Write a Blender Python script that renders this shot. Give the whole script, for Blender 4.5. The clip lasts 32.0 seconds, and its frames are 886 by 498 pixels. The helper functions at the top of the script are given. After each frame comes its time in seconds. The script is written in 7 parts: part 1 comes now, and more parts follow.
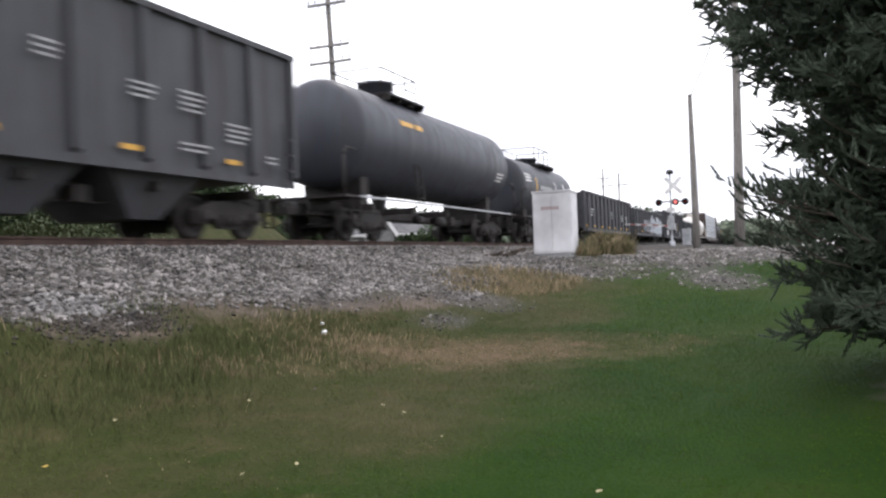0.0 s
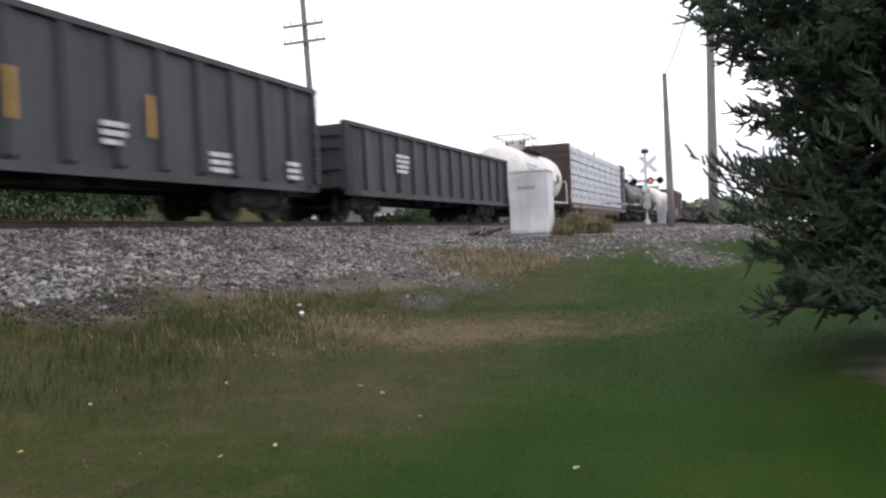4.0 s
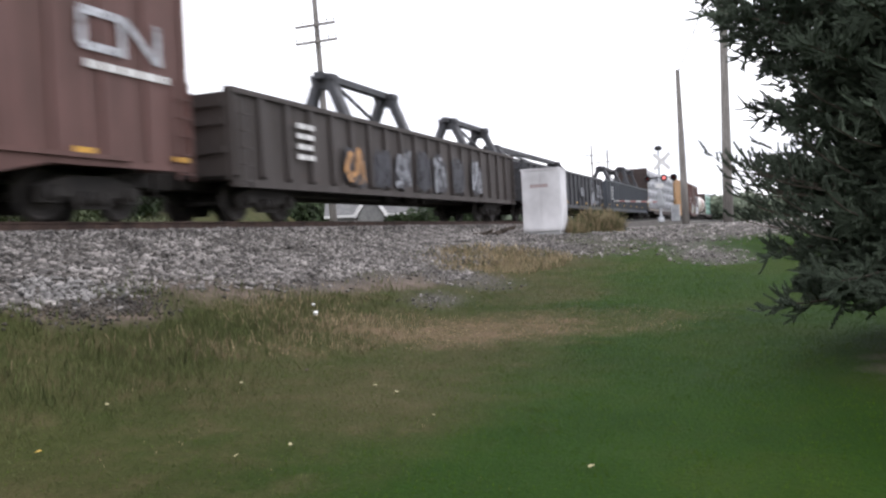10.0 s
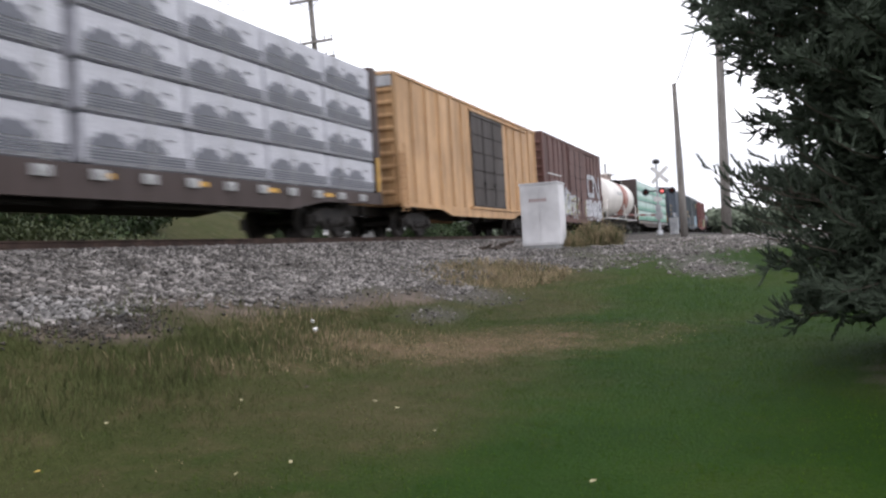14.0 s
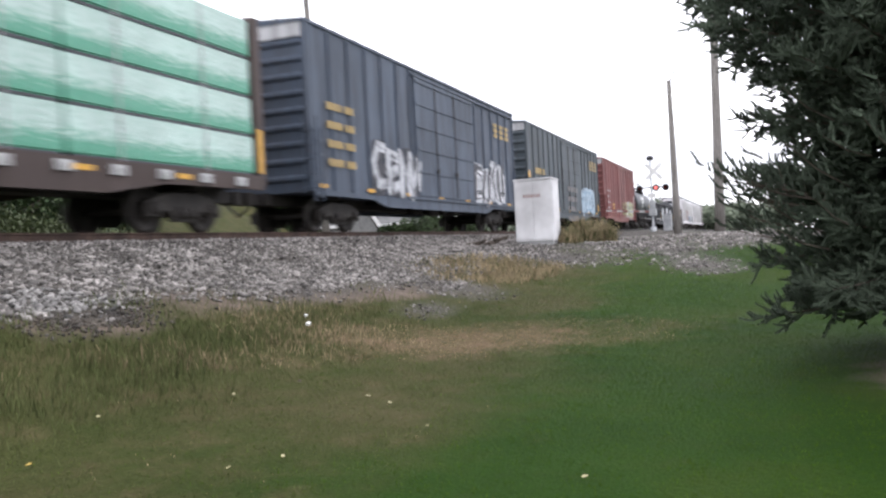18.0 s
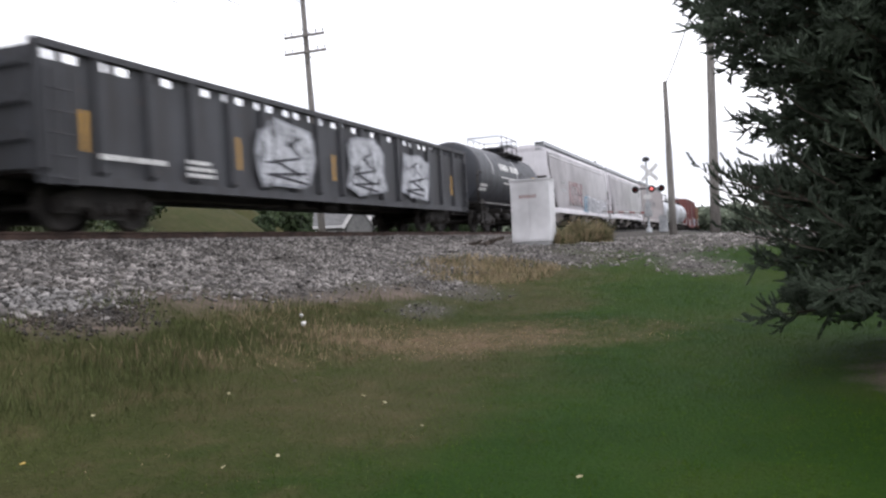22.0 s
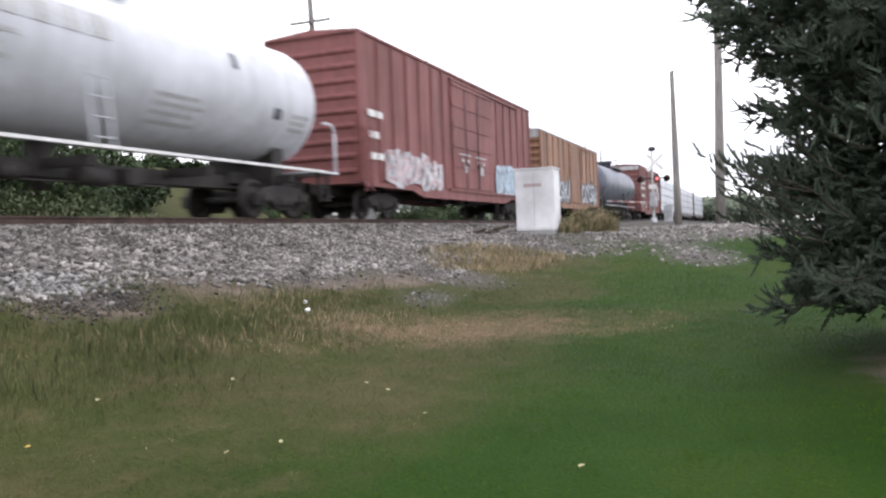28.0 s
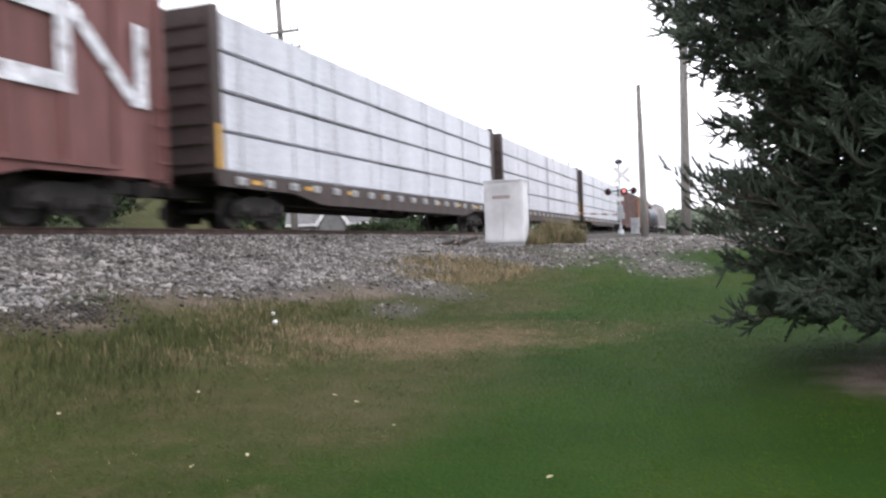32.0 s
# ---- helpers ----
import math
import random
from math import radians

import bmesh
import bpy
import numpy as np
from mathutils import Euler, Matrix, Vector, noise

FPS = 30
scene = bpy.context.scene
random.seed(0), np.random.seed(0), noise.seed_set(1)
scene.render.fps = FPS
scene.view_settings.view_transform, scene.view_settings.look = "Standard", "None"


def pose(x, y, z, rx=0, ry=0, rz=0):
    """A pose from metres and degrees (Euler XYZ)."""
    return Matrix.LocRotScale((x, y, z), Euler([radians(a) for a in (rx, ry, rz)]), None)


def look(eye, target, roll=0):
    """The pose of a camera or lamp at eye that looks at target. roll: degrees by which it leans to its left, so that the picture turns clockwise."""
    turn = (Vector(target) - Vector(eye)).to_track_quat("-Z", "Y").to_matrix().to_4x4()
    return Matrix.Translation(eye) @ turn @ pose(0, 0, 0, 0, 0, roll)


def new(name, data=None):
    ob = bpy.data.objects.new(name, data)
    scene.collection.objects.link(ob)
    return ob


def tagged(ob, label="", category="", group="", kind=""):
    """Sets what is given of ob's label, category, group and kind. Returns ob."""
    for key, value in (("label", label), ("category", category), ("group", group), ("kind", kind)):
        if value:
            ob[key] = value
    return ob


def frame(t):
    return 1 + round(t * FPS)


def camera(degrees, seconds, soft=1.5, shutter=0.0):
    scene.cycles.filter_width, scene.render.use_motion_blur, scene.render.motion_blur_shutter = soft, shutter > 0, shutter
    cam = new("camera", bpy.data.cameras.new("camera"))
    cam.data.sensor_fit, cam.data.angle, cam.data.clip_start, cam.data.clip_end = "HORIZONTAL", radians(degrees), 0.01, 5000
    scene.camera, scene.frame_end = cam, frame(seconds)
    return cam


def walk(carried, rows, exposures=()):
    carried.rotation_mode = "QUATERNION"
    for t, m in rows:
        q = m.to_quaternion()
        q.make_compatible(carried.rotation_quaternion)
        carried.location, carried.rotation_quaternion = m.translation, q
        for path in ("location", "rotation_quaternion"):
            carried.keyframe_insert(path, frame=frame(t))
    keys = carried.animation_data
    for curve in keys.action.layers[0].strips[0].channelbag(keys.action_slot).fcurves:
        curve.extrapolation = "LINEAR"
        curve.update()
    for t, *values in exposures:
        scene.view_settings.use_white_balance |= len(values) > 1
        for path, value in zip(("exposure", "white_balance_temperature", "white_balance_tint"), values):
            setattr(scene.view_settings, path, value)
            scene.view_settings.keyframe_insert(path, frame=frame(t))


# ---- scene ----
# Plan: the track runs along +y at x = -12.05; the train comes from far +y and goes to -y at 20 m/s.
# The camera stands at the origin on the lawn, 1.5 m up; top of rail is 2.09 m.
EYE = 1.5
RAIL = 2.09
TRACK_X = -12.05
SPEED = 20.0
cam = camera(56.7, 32.0, soft=2.4, shutter=0.45)
PATH = [
    (0, 90.65, 2.00, 22.44),
    (0.5, 90.63, 1.92, 22.56),
    (1, 90.22, 2.18, 22.04),
    (1.5, 90.26, 2.42, 22.35),
    (2, 90.14, 2.57, 21.28),
    (2.5, 89.99, 2.48, 21.55),
    (3, 89.75, 2.33, 21.51),
    (3.5, 89.38, 2.34, 20.96),
    (5.5, 88.63, 2.62, 20.70),
    (6, 87.81, 2.37, 20.69),
    (6.5, 88.71, 2.64, 21.03),
    (7, 88.80, 2.87, 21.45),
    (7.5, 88.62, 2.45, 20.57),
    (8, 88.74, 2.55, 21.39),
    (8.5, 88.84, 2.85, 21.71),
    (9, 88.79, 2.88, 21.81),
    (9.5, 89.24, 2.77, 21.27),
    (10, 89.17, 2.85, 21.73),
    (10.5, 89.28, 3.11, 21.51),
    (11, 89.44, 3.09, 21.43),
    (11.5, 89.42, 2.71, 21.28),
    (12, 89.48, 3.06, 21.48),
    (12.5, 89.87, 2.95, 21.50),
    (13, 89.66, 3.05, 21.49),
    (13.5, 90.07, 3.34, 21.74),
    (15.5, 90.35, 3.27, 21.15),
    (16, 90.33, 2.60, 20.37),
    (16.5, 90.20, 2.82, 21.01),
    (17, 90.04, 2.89, 20.95),
    (17.5, 90.04, 2.94, 21.18),
    (18, 89.86, 3.00, 21.23),
    (18.5, 89.79, 3.34, 21.09),
    (19, 89.93, 3.19, 20.83),
    (19.5, 90.15, 2.92, 20.96),
    (20, 90.07, 2.92, 20.85),
    (20.5, 90.19, 3.22, 20.77),
    (21, 90.23, 3.03, 20.36),
    (21.5, 90.14, 2.59, 20.21),
    (22, 89.86, 2.79, 20.94),
    (22.5, 89.51, 3.03, 21.29),
    (23, 89.46, 2.80, 21.50),
    (23.5, 89.52, 2.50, 21.49),
    (24, 90.01, 2.85, 21.43),
    (24.5, 90.29, 2.68, 21.53),
    (25, 90.00, 2.52, 21.45),
    (25.5, 90.12, 2.70, 21.91),
    (27.5, 89.16, 2.40, 21.53),
    (28, 89.04, 2.25, 21.24),
    (28.5, 89.30, 2.10, 21.27),
    (29, 89.55, 2.38, 21.00),
    (29.5, 90.17, 2.53, 20.78),
    (30, 90.49, 2.40, 20.55),
    (30.5, 90.27, 2.49, 20.82),
    (31, 90.35, 2.29, 20.81),
    (31.5, 90.59, 2.18, 20.51),
    (32, 89.76, 2.14, 19.07),
]
KELVIN, TINT = 6350, 13.5
EXPOSURE = [(t, e + 0.2, KELVIN, TINT) for t, e in ((0.0, 0.5), (1.0, 0.1), (2.5, -0.1), (6.0, 0.8), (7.0, 0.7), (8.0, 0.75), (9.0, 0.5), (10.0, 0.58), (11.0, 0.2), (12.0, 0.05), (13.0, 0.3), (16.0, 0.4), (17.0, 0.3), (18.0, 0.85), (19.5, 1.1), (20.5, 0.95), (21.5, 0.3), (23.0, 0.3), (24.0, 0.45), (25.0, 0.35), (28.0, 0.85), (29.0, 1.0), (30.0, 0.8), (31.0, 0.55), (32.0, 0.75))]

walk(cam, [(t, pose(0, 0, EYE, a, b, c)) for t, a, b, c in PATH],
     exposures=EXPOSURE)

# ---- world and sun: bright overcast, the sun behind thin cloud beyond the train ----
world = bpy.data.worlds.new("overcast_sky")
scene.world = world
world.use_nodes = True
wn, wl = world.node_tree.nodes, world.node_tree.links
wn.clear()
w_out = wn.new("ShaderNodeOutputWorld")
w_bg = wn.new("ShaderNodeBackground")
w_sky = wn.new("ShaderNodeTexSky")
w_sky.sky_type = "NISHITA"
w_sky.sun_disc = False
w_sky.sun_elevation = radians(55)
w_sky.sun_rotation = radians(-7)
w_scale = wn.new("ShaderNodeVectorMath")
w_scale.operation = "SCALE"
w_scale.inputs["Scale"].default_value = 0.1
wl.new(w_sky.outputs[0], w_scale.inputs[0])
w_tc = wn.new("ShaderNodeTexCoord")
w_map = wn.new("ShaderNodeMapping")
w_map.inputs["Scale"].default_value = (1.6, 1.6, 5.0)
wl.new(w_tc.outputs["Generated"], w_map.inputs[0])
w_noise = wn.new("ShaderNodeTexNoise")
w_noise.inputs["Scale"].default_value = 1.9
w_noise.inputs["Detail"].default_value = 5.0
wl.new(w_map.outputs[0], w_noise.inputs["Vector"])
w_ramp = wn.new("ShaderNodeValToRGB")
w_ramp.color_ramp.elements[0].position = 0.38
w_ramp.color_ramp.elements[0].color = (0.66, 0.67, 0.73, 1)
w_ramp.color_ramp.elements[1].position = 0.56
w_ramp.color_ramp.elements[1].color = (1.2, 1.2, 1.22, 1)
wl.new(w_noise.outputs[0], w_ramp.inputs[0])
w_mix = wn.new("ShaderNodeMix")
w_mix.data_type = "RGBA"
w_mix.inputs[0].default_value = 0.9
wl.new(w_scale.outputs[0], w_mix.inputs[6])
wl.new(w_ramp.outputs[0], w_mix.inputs[7])
wl.new(w_mix.outputs[2], w_bg.inputs[0])
w_bg.inputs[1].default_value = 1.2
wl.new(w_bg.outputs[0], w_out.inputs[0])

sun = new("sun", bpy.data.lights.new("sun", "SUN"))
sun.data.energy = 0.7
sun.data.angle = radians(14)
sun.data.color = (1.0, 0.96, 0.9)
sun.matrix_basis = look((-4, 30, 44), (0, 0, 0))

# ---- materials ----


def nodes_of(name):
    m = bpy.data.materials.new(name)
    m.use_nodes = True
    return m, m.node_tree.nodes, m.node_tree.links, m.node_tree.nodes["Principled BSDF"]


def noise_fac(n, l, scale, detail=4.0, stretch=None, coord="Object", rough=0.6):
    tc = n.new("ShaderNodeTexCoord")
    tx = n.new("ShaderNodeTexNoise")
    tx.inputs["Scale"].default_value = scale
    tx.inputs["Detail"].default_value = detail
    tx.inputs["Roughness"].default_value = rough
    if stretch:
        mp = n.new("ShaderNodeMapping")
        mp.inputs["Scale"].default_value = stretch
        l.new(tc.outputs[coord], mp.inputs[0])
        l.new(mp.outputs[0], tx.inputs["Vector"])
    else:
        l.new(tc.outputs[coord], tx.inputs["Vector"])
    return tx.outputs[0]


def ramp(n, l, fac, stops):
    r = n.new("ShaderNodeValToRGB")
    e = r.color_ramp.elements
    e[0].position, e[0].color = stops[0][0], (*stops[0][1], 1)
    e[1].position, e[1].color = stops[-1][0], (*stops[-1][1], 1)
    for p, c in stops[1:-1]:
        x = e.new(p)
        x.color = (*c, 1)
    l.new(fac, r.inputs[0])
    return r.outputs[0]


def mixc(n, l, fac, a, b, mode="MIX"):
    m = n.new("ShaderNodeMix")
    m.data_type, m.blend_type = "RGBA", mode
    for sock, v in ((m.inputs[0], fac), (m.inputs[6], a), (m.inputs[7], b)):
        if isinstance(v, (int, float)):
            sock.default_value = v
        elif isinstance(v, tuple):
            sock.default_value = (*v, 1)
        else:
            l.new(v, sock)
    return m.outputs[2]


def bump(n, l, height, bsdf, strength=0.3, dist=0.02):
    b = n.new("ShaderNodeBump")
    b.inputs["Strength"].default_value = strength
    b.inputs["Distance"].default_value = dist
    l.new(height, b.inputs["Height"])
    l.new(b.outputs[0], bsdf.inputs["Normal"])


def shade(c, k):
    return tuple(min(1.0, max(0.0, v * k)) for v in c)


def blotchy(name, c1, c2, scale=3.0, rough=0.7, metal=0.0, fine=40.0, bumps=0.2, dist=0.01, stretch=None, island=0.0):
    """Two tones at a large scale, a fine grain over them, and a bump."""
    m, n, l, b = nodes_of(name)
    big = noise_fac(n, l, scale, 5.0, stretch)
    small = noise_fac(n, l, fine, 3.0)
    col = ramp(n, l, big, [(0.35, c1), (0.65, c2)])
    grain = ramp(n, l, small, [(0.3, (0.72, 0.72, 0.72)), (0.7, (1.22, 1.22, 1.22))])
    col = mixc(n, l, 1.0, col, grain, "MULTIPLY")
    if island:
        g = n.new("ShaderNodeNewGeometry")
        v = ramp(n, l, g.outputs["Random Per Island"], [(0.0, (1 - island,) * 3), (1.0, (1 + island,) * 3)])
        col = mixc(n, l, 1.0, col, v, "MULTIPLY")
    l.new(col, b.inputs["Base Color"])
    b.inputs["Roughness"].default_value = rough
    b.inputs["Metallic"].default_value = metal
    if bumps:
        bump(n, l, small, b, bumps, dist)
    return m


def car_paint(name, color, grime=0.5, rough=0.55, grime_color=(0.05, 0.042, 0.036)):
    """Weathered rolling-stock paint: broad fading, streaks that run down, road dirt, fine grain."""
    m, n, l, b = nodes_of(name)
    fade = noise_fac(n, l, 0.55, 4.0)
    col = ramp(n, l, fade, [(0.3, shade(color, 0.82)), (0.7, shade(color, 1.18))])
    streak = noise_fac(n, l, 1.0, 6.0, (5.0, 5.0, 0.35))
    sm = ramp(n, l, streak, [(0.42, (0, 0, 0)), (0.72, (1, 1, 1))])
    sep = n.new("ShaderNodeMath")
    sep.operation = "MULTIPLY"
    sep.inputs[1].default_value = grime
    l.new(sm, sep.inputs[0])
    col = mixc(n, l, sep.outputs[0], col, grime_color)
    spots = noise_fac(n, l, 7.0, 5.0)
    rm = ramp(n, l, spots, [(0.62, (0, 0, 0)), (0.75, (1, 1, 1))])
    sp = n.new("ShaderNodeMath")
    sp.operation = "MULTIPLY"
    sp.inputs[1].default_value = grime * 0.6
    l.new(rm, sp.inputs[0])
    col = mixc(n, l, sp.outputs[0], col, (0.13, 0.06, 0.035))
    l.new(col, b.inputs["Base Color"])
    rr = ramp(n, l, streak, [(0.3, (rough - 0.12,) * 3), (0.7, (min(1, rough + 0.2),) * 3)])
    l.new(rr, b.inputs["Roughness"])
    bump(n, l, spots, b, 0.12, 0.01)
    return m


def plain(name, color, rough=0.6, metal=0.0):
    """Small trim and lettering: one colour with a worn grain."""
    return blotchy(name, shade(color, 0.85), shade(color, 1.1), 2.5, rough, metal, 30.0, 0.08, 0.004)


M = {}
M["steel_dark"] = blotchy("dark_steel", (0.017, 0.015, 0.014), (0.042, 0.036, 0.032), 2.0, 0.75, 0.2, 25.0, 0.3, 0.01)
M["rail_rust"] = blotchy("old_rail_rust", (0.045, 0.028, 0.022), (0.095, 0.06, 0.047), 3.0, 0.85, 0.2, 30.0, 0.3, 0.01)
M["tie"] = blotchy("creosoted_tie", (0.045, 0.034, 0.027), (0.1, 0.078, 0.062), 2.5, 0.9, 0.0, 20.0, 0.5, 0.02, (0.6, 8, 8))
M["wood_pole"] = blotchy("weathered_pole_wood", (0.15, 0.138, 0.125), (0.29, 0.27, 0.25), 2.5, 0.9, 0.0, 30.0, 0.5, 0.02, (9, 9, 0.5))
M["stone"] = blotchy("ballast_limestone", (0.108, 0.098, 0.09), (0.262, 0.242, 0.227), 1.5, 0.9, 0.0, 30.0, 0.4, 0.01, None, 0.68)
M["case"] = blotchy("pale_grey_enamel", (0.64, 0.63, 0.64), (0.7, 0.69, 0.7), 0.5, 0.5, 0.0, 0.8, 0.03, 0.004)
M["case_trim"] = plain("case_trim_grey", (0.4, 0.4, 0.4), 0.5)
M["galv"] = blotchy("galvanised_steel", (0.3, 0.31, 0.32), (0.46, 0.47, 0.48), 2.0, 0.5, 0.6, 30.0, 0.08, 0.004)
M["white"] = plain("white_paint", (0.72, 0.71, 0.69), 0.6)
M["yellow_dull"] = plain("faded_yellow_lettering", (0.4, 0.28, 0.1), 0.6)
M["black"] = plain("black_paint", (0.018, 0.018, 0.02), 0.6)
M["yellow"] = plain("reflective_yellow", (0.62, 0.33, 0.03), 0.45)
M["asphalt"] = blotchy("worn_asphalt", (0.09, 0.088, 0.085), (0.16, 0.155, 0.15), 0.6, 0.9, 0.0, 60.0, 0.4, 0.01)
M["bark"] = blotchy("spruce_bark", (0.05, 0.038, 0.03), (0.11, 0.088, 0.07), 6.0, 0.95, 0.0, 40.0, 0.6, 0.02)
M["needles"] = blotchy("spruce_needles", (0.041, 0.055, 0.037), (0.071, 0.092, 0.063), 1.2, 0.7, 0.0, 8.0, 0.0, 0.0, None, 0.25)
M["leaf"] = blotchy("broadleaf_foliage", (0.022, 0.036, 0.016), (0.05, 0.074, 0.03), 0.5, 0.7, 0.0, 4.0, 0.0, 0.0, None, 0.45)
M["grass"] = blotchy("mown_grass_blades", (0.039, 0.08, 0.006), (0.073, 0.114, 0.014), 0.4, 0.9, 0.0, 3.0, 0.0, 0.0, None, 0.16)
M["dry_grass"] = blotchy("dry_grass_blades", (0.24, 0.188, 0.11), (0.42, 0.325, 0.195), 0.6, 0.9, 0.0, 6.0, 0.0, 0.0, None, 0.22)
M["long_grass"] = blotchy("rank_grass_blades", (0.06, 0.076, 0.025), (0.1, 0.114, 0.044), 0.5, 0.9, 0.0, 6.0, 0.0, 0.0, None, 0.22)


for key, gloss in (("grass", 0.04), ("dry_grass", 0.06), ("long_grass", 0.05), ("leaf", 0.12), ("needles", 0.15)):
    M[key].node_tree.nodes["Principled BSDF"].inputs["Specular IOR Level"].default_value = gloss
for key in ("grass", "dry_grass", "long_grass"):
    M[key].node_tree.nodes["Principled BSDF"].inputs["Roughness"].default_value = 0.75
for key in ("grass", "dry_grass", "long_grass", "needles"):
    # blades let light through, so they shade much like the turf they stand in
    bn, bl = M[key].node_tree.nodes, M[key].node_tree.links
    geo = bn.new("ShaderNodeNewGeometry")
    soft_n = bn.new("ShaderNodeVectorMath")
    soft_n.operation = "MULTIPLY_ADD"
    soft_n.inputs[1].default_value = (0.3, 0.3, 0.3)
    soft_n.inputs[2].default_value = (0.0, 0.0, 0.25 if key == "needles" else 0.8)
    bl.new(geo.outputs["Normal"], soft_n.inputs[0])
    unit = bn.new("ShaderNodeVectorMath")
    unit.operation = "NORMALIZE"
    bl.new(soft_n.outputs[0], unit.inputs[0])
    bl.new(unit.outputs[0], bn["Principled BSDF"].inputs["Normal"])


def glow(name, color, strength):
    m, n, l, b = nodes_of(name)
    b.inputs["Base Color"].default_value = (*color, 1)
    b.inputs["Emission Color"].default_value = (*color, 1)
    b.inputs["Emission Strength"].default_value = strength
    return m


M["lamp_red"] = glow("lit_red_lens", (1.0, 0.22, 0.2), 0.8)
M["stripe_red"] = plain("faded_red_stripe", (0.42, 0.2, 0.18), 0.5)
M["lens_dark"] = plain("unlit_red_lens", (0.12, 0.015, 0.012), 0.25)


def ground_material():
    m, n, l, b = nodes_of("lawn_soil_and_gravel")
    big = noise_fac(n, l, 0.35, 5.0)
    mid = noise_fac(n, l, 2.2, 5.0)
    fine = noise_fac(n, l, 26.0, 4.0)
    green = ramp(n, l, big, [(0.3, (0.011, 0.031, 0.003)), (0.5, (0.016, 0.041, 0.004)), (0.7, (0.031, 0.047, 0.008))])
    dry = ramp(n, l, mid, [(0.3, (0.055, 0.05, 0.02)), (0.55, (0.108, 0.08, 0.045)), (0.75, (0.14, 0.092, 0.06))])
    # fine gravel, its colour darkened to stand for shade between the loose stones
    gap_shaded_grit = ramp(n, l, fine, [(0.3, (0.03, 0.027, 0.024)), (0.5, (0.07, 0.064, 0.058)), (0.7, (0.16, 0.148, 0.136))])
    soil = ramp(n, l, mid, [(0.3, (0.085, 0.066, 0.052)), (0.7, (0.155, 0.122, 0.1))])

    def mask(attr, width=0.25, scale=None, amp=0.7):
        at = n.new("ShaderNodeAttribute")
        at.attribute_name = attr
        ad = n.new("ShaderNodeMath")
        ad.operation = "ADD"
        l.new(at.outputs["Fac"], ad.inputs[0])
        sc = n.new("ShaderNodeMath")
        sc.operation = "MULTIPLY_ADD"
        sc.inputs[1].default_value = amp
        sc.inputs[2].default_value = -amp / 2
        l.new(scale, sc.inputs[0])
        l.new(sc.outputs[0], ad.inputs[1])
        return ramp(n, l, ad.outputs[0], [(0.5 - width, (0, 0, 0)), (0.5 + width, (1, 1, 1))])
    thin = ramp(n, l, big, [(0.3, (0.034, 0.037, 0.012)), (0.7, (0.056, 0.054, 0.022))])
    col = mixc(n, l, mask("olive", 0.45, mid), green, thin)
    col = mixc(n, l, mask("dry", 0.4, mid), col, dry)
    col = mixc(n, l, mask("soil", 0.25, mid), col, soil)
    col = mixc(n, l, mask("gravel", 0.3, fine), col, gap_shaded_grit)
    grain = ramp(n, l, fine, [(0.3, (0.8, 0.8, 0.8)), (0.7, (1.15, 1.15, 1.15))])
    col = mixc(n, l, 1.0, col, grain, "MULTIPLY")
    l.new(col, b.inputs["Base Color"])
    b.inputs["Roughness"].default_value = 0.8
    b.inputs["Specular IOR Level"].default_value = 0.04
    bump(n, l, fine, b, 0.6, 0.03)
    return m


M["ground"] = ground_material()

# ---- mesh helpers ----


def add_box(bm, x0, x1, y0, y1, z0, z1, m=None):
    v = [bm.verts.new((x, y, z)) for z in (z0, z1) for x, y in ((x0, y0), (x1, y0), (x1, y1), (x0, y1))]
    if m:
        for k in v:
            k.co = m @ k.co
    for f in ((3, 2, 1, 0), (4, 5, 6, 7), (0, 1, 5, 4), (1, 2, 6, 5), (2, 3, 7, 6), (3, 0, 4, 7)):
        bm.faces.new([v[i] for i in f])
    return v


def add_rod(bm, p, q, r, n=8, r2=None, smooth=True):
    p, q = Vector(p), Vector(q)
    d = (q - p).normalized()
    a = d.orthogonal().normalized()
    b = d.cross(a)
    r2 = r if r2 is None else r2
    rings = []
    for c, rad in ((p, r), (q, r2)):
        rings.append([bm.verts.new(c + (a * math.cos(k * math.tau / n) + b * math.sin(k * math.tau / n)) * rad) for k in range(n)])
    for k in range(n):
        f = bm.faces.new((rings[0][k], rings[0][(k + 1) % n], rings[1][(k + 1) % n], rings[1][k]))
        f.smooth = smooth and n > 5
    bm.faces.new(rings[0][::-1])
    bm.faces.new(rings[1])


def add_lathe(bm, profile, n=24, axis="y", centre=(0, 0, 0), smooth=True):
    """Turn (along, radius) pairs round the axis; radius 0 makes a pole."""
    c = Vector(centre)
    rings = []
    for s, r in profile:
        ring = []
        for k in range(1 if r < 1e-6 else n):
            u, w = r * math.cos(k * math.tau / n), r * math.sin(k * math.tau / n)
            co = {"y": (u, s, w), "z": (u, w, s), "x": (s, u, w)}[axis]
            ring.append(bm.verts.new(c + Vector(co)))
        rings.append(ring)
    for a, b in zip(rings, rings[1:]):
        for k in range(n):
            ka, kb = [g[k % len(g)] for g in (a, b)], [g[(k + 1) % len(g)] for g in (a, b)]
            vs = []
            for v in (ka[0], kb[0], kb[1], ka[1]):
                if v not in vs:
                    vs.append(v)
            if len(vs) > 2:
                f = bm.faces.new(vs)
                f.smooth = smooth
    for ring, flip in ((rings[0], True), (rings[-1], False)):
        if len(ring) > 1:
            bm.faces.new(ring[::-1] if flip else ring)


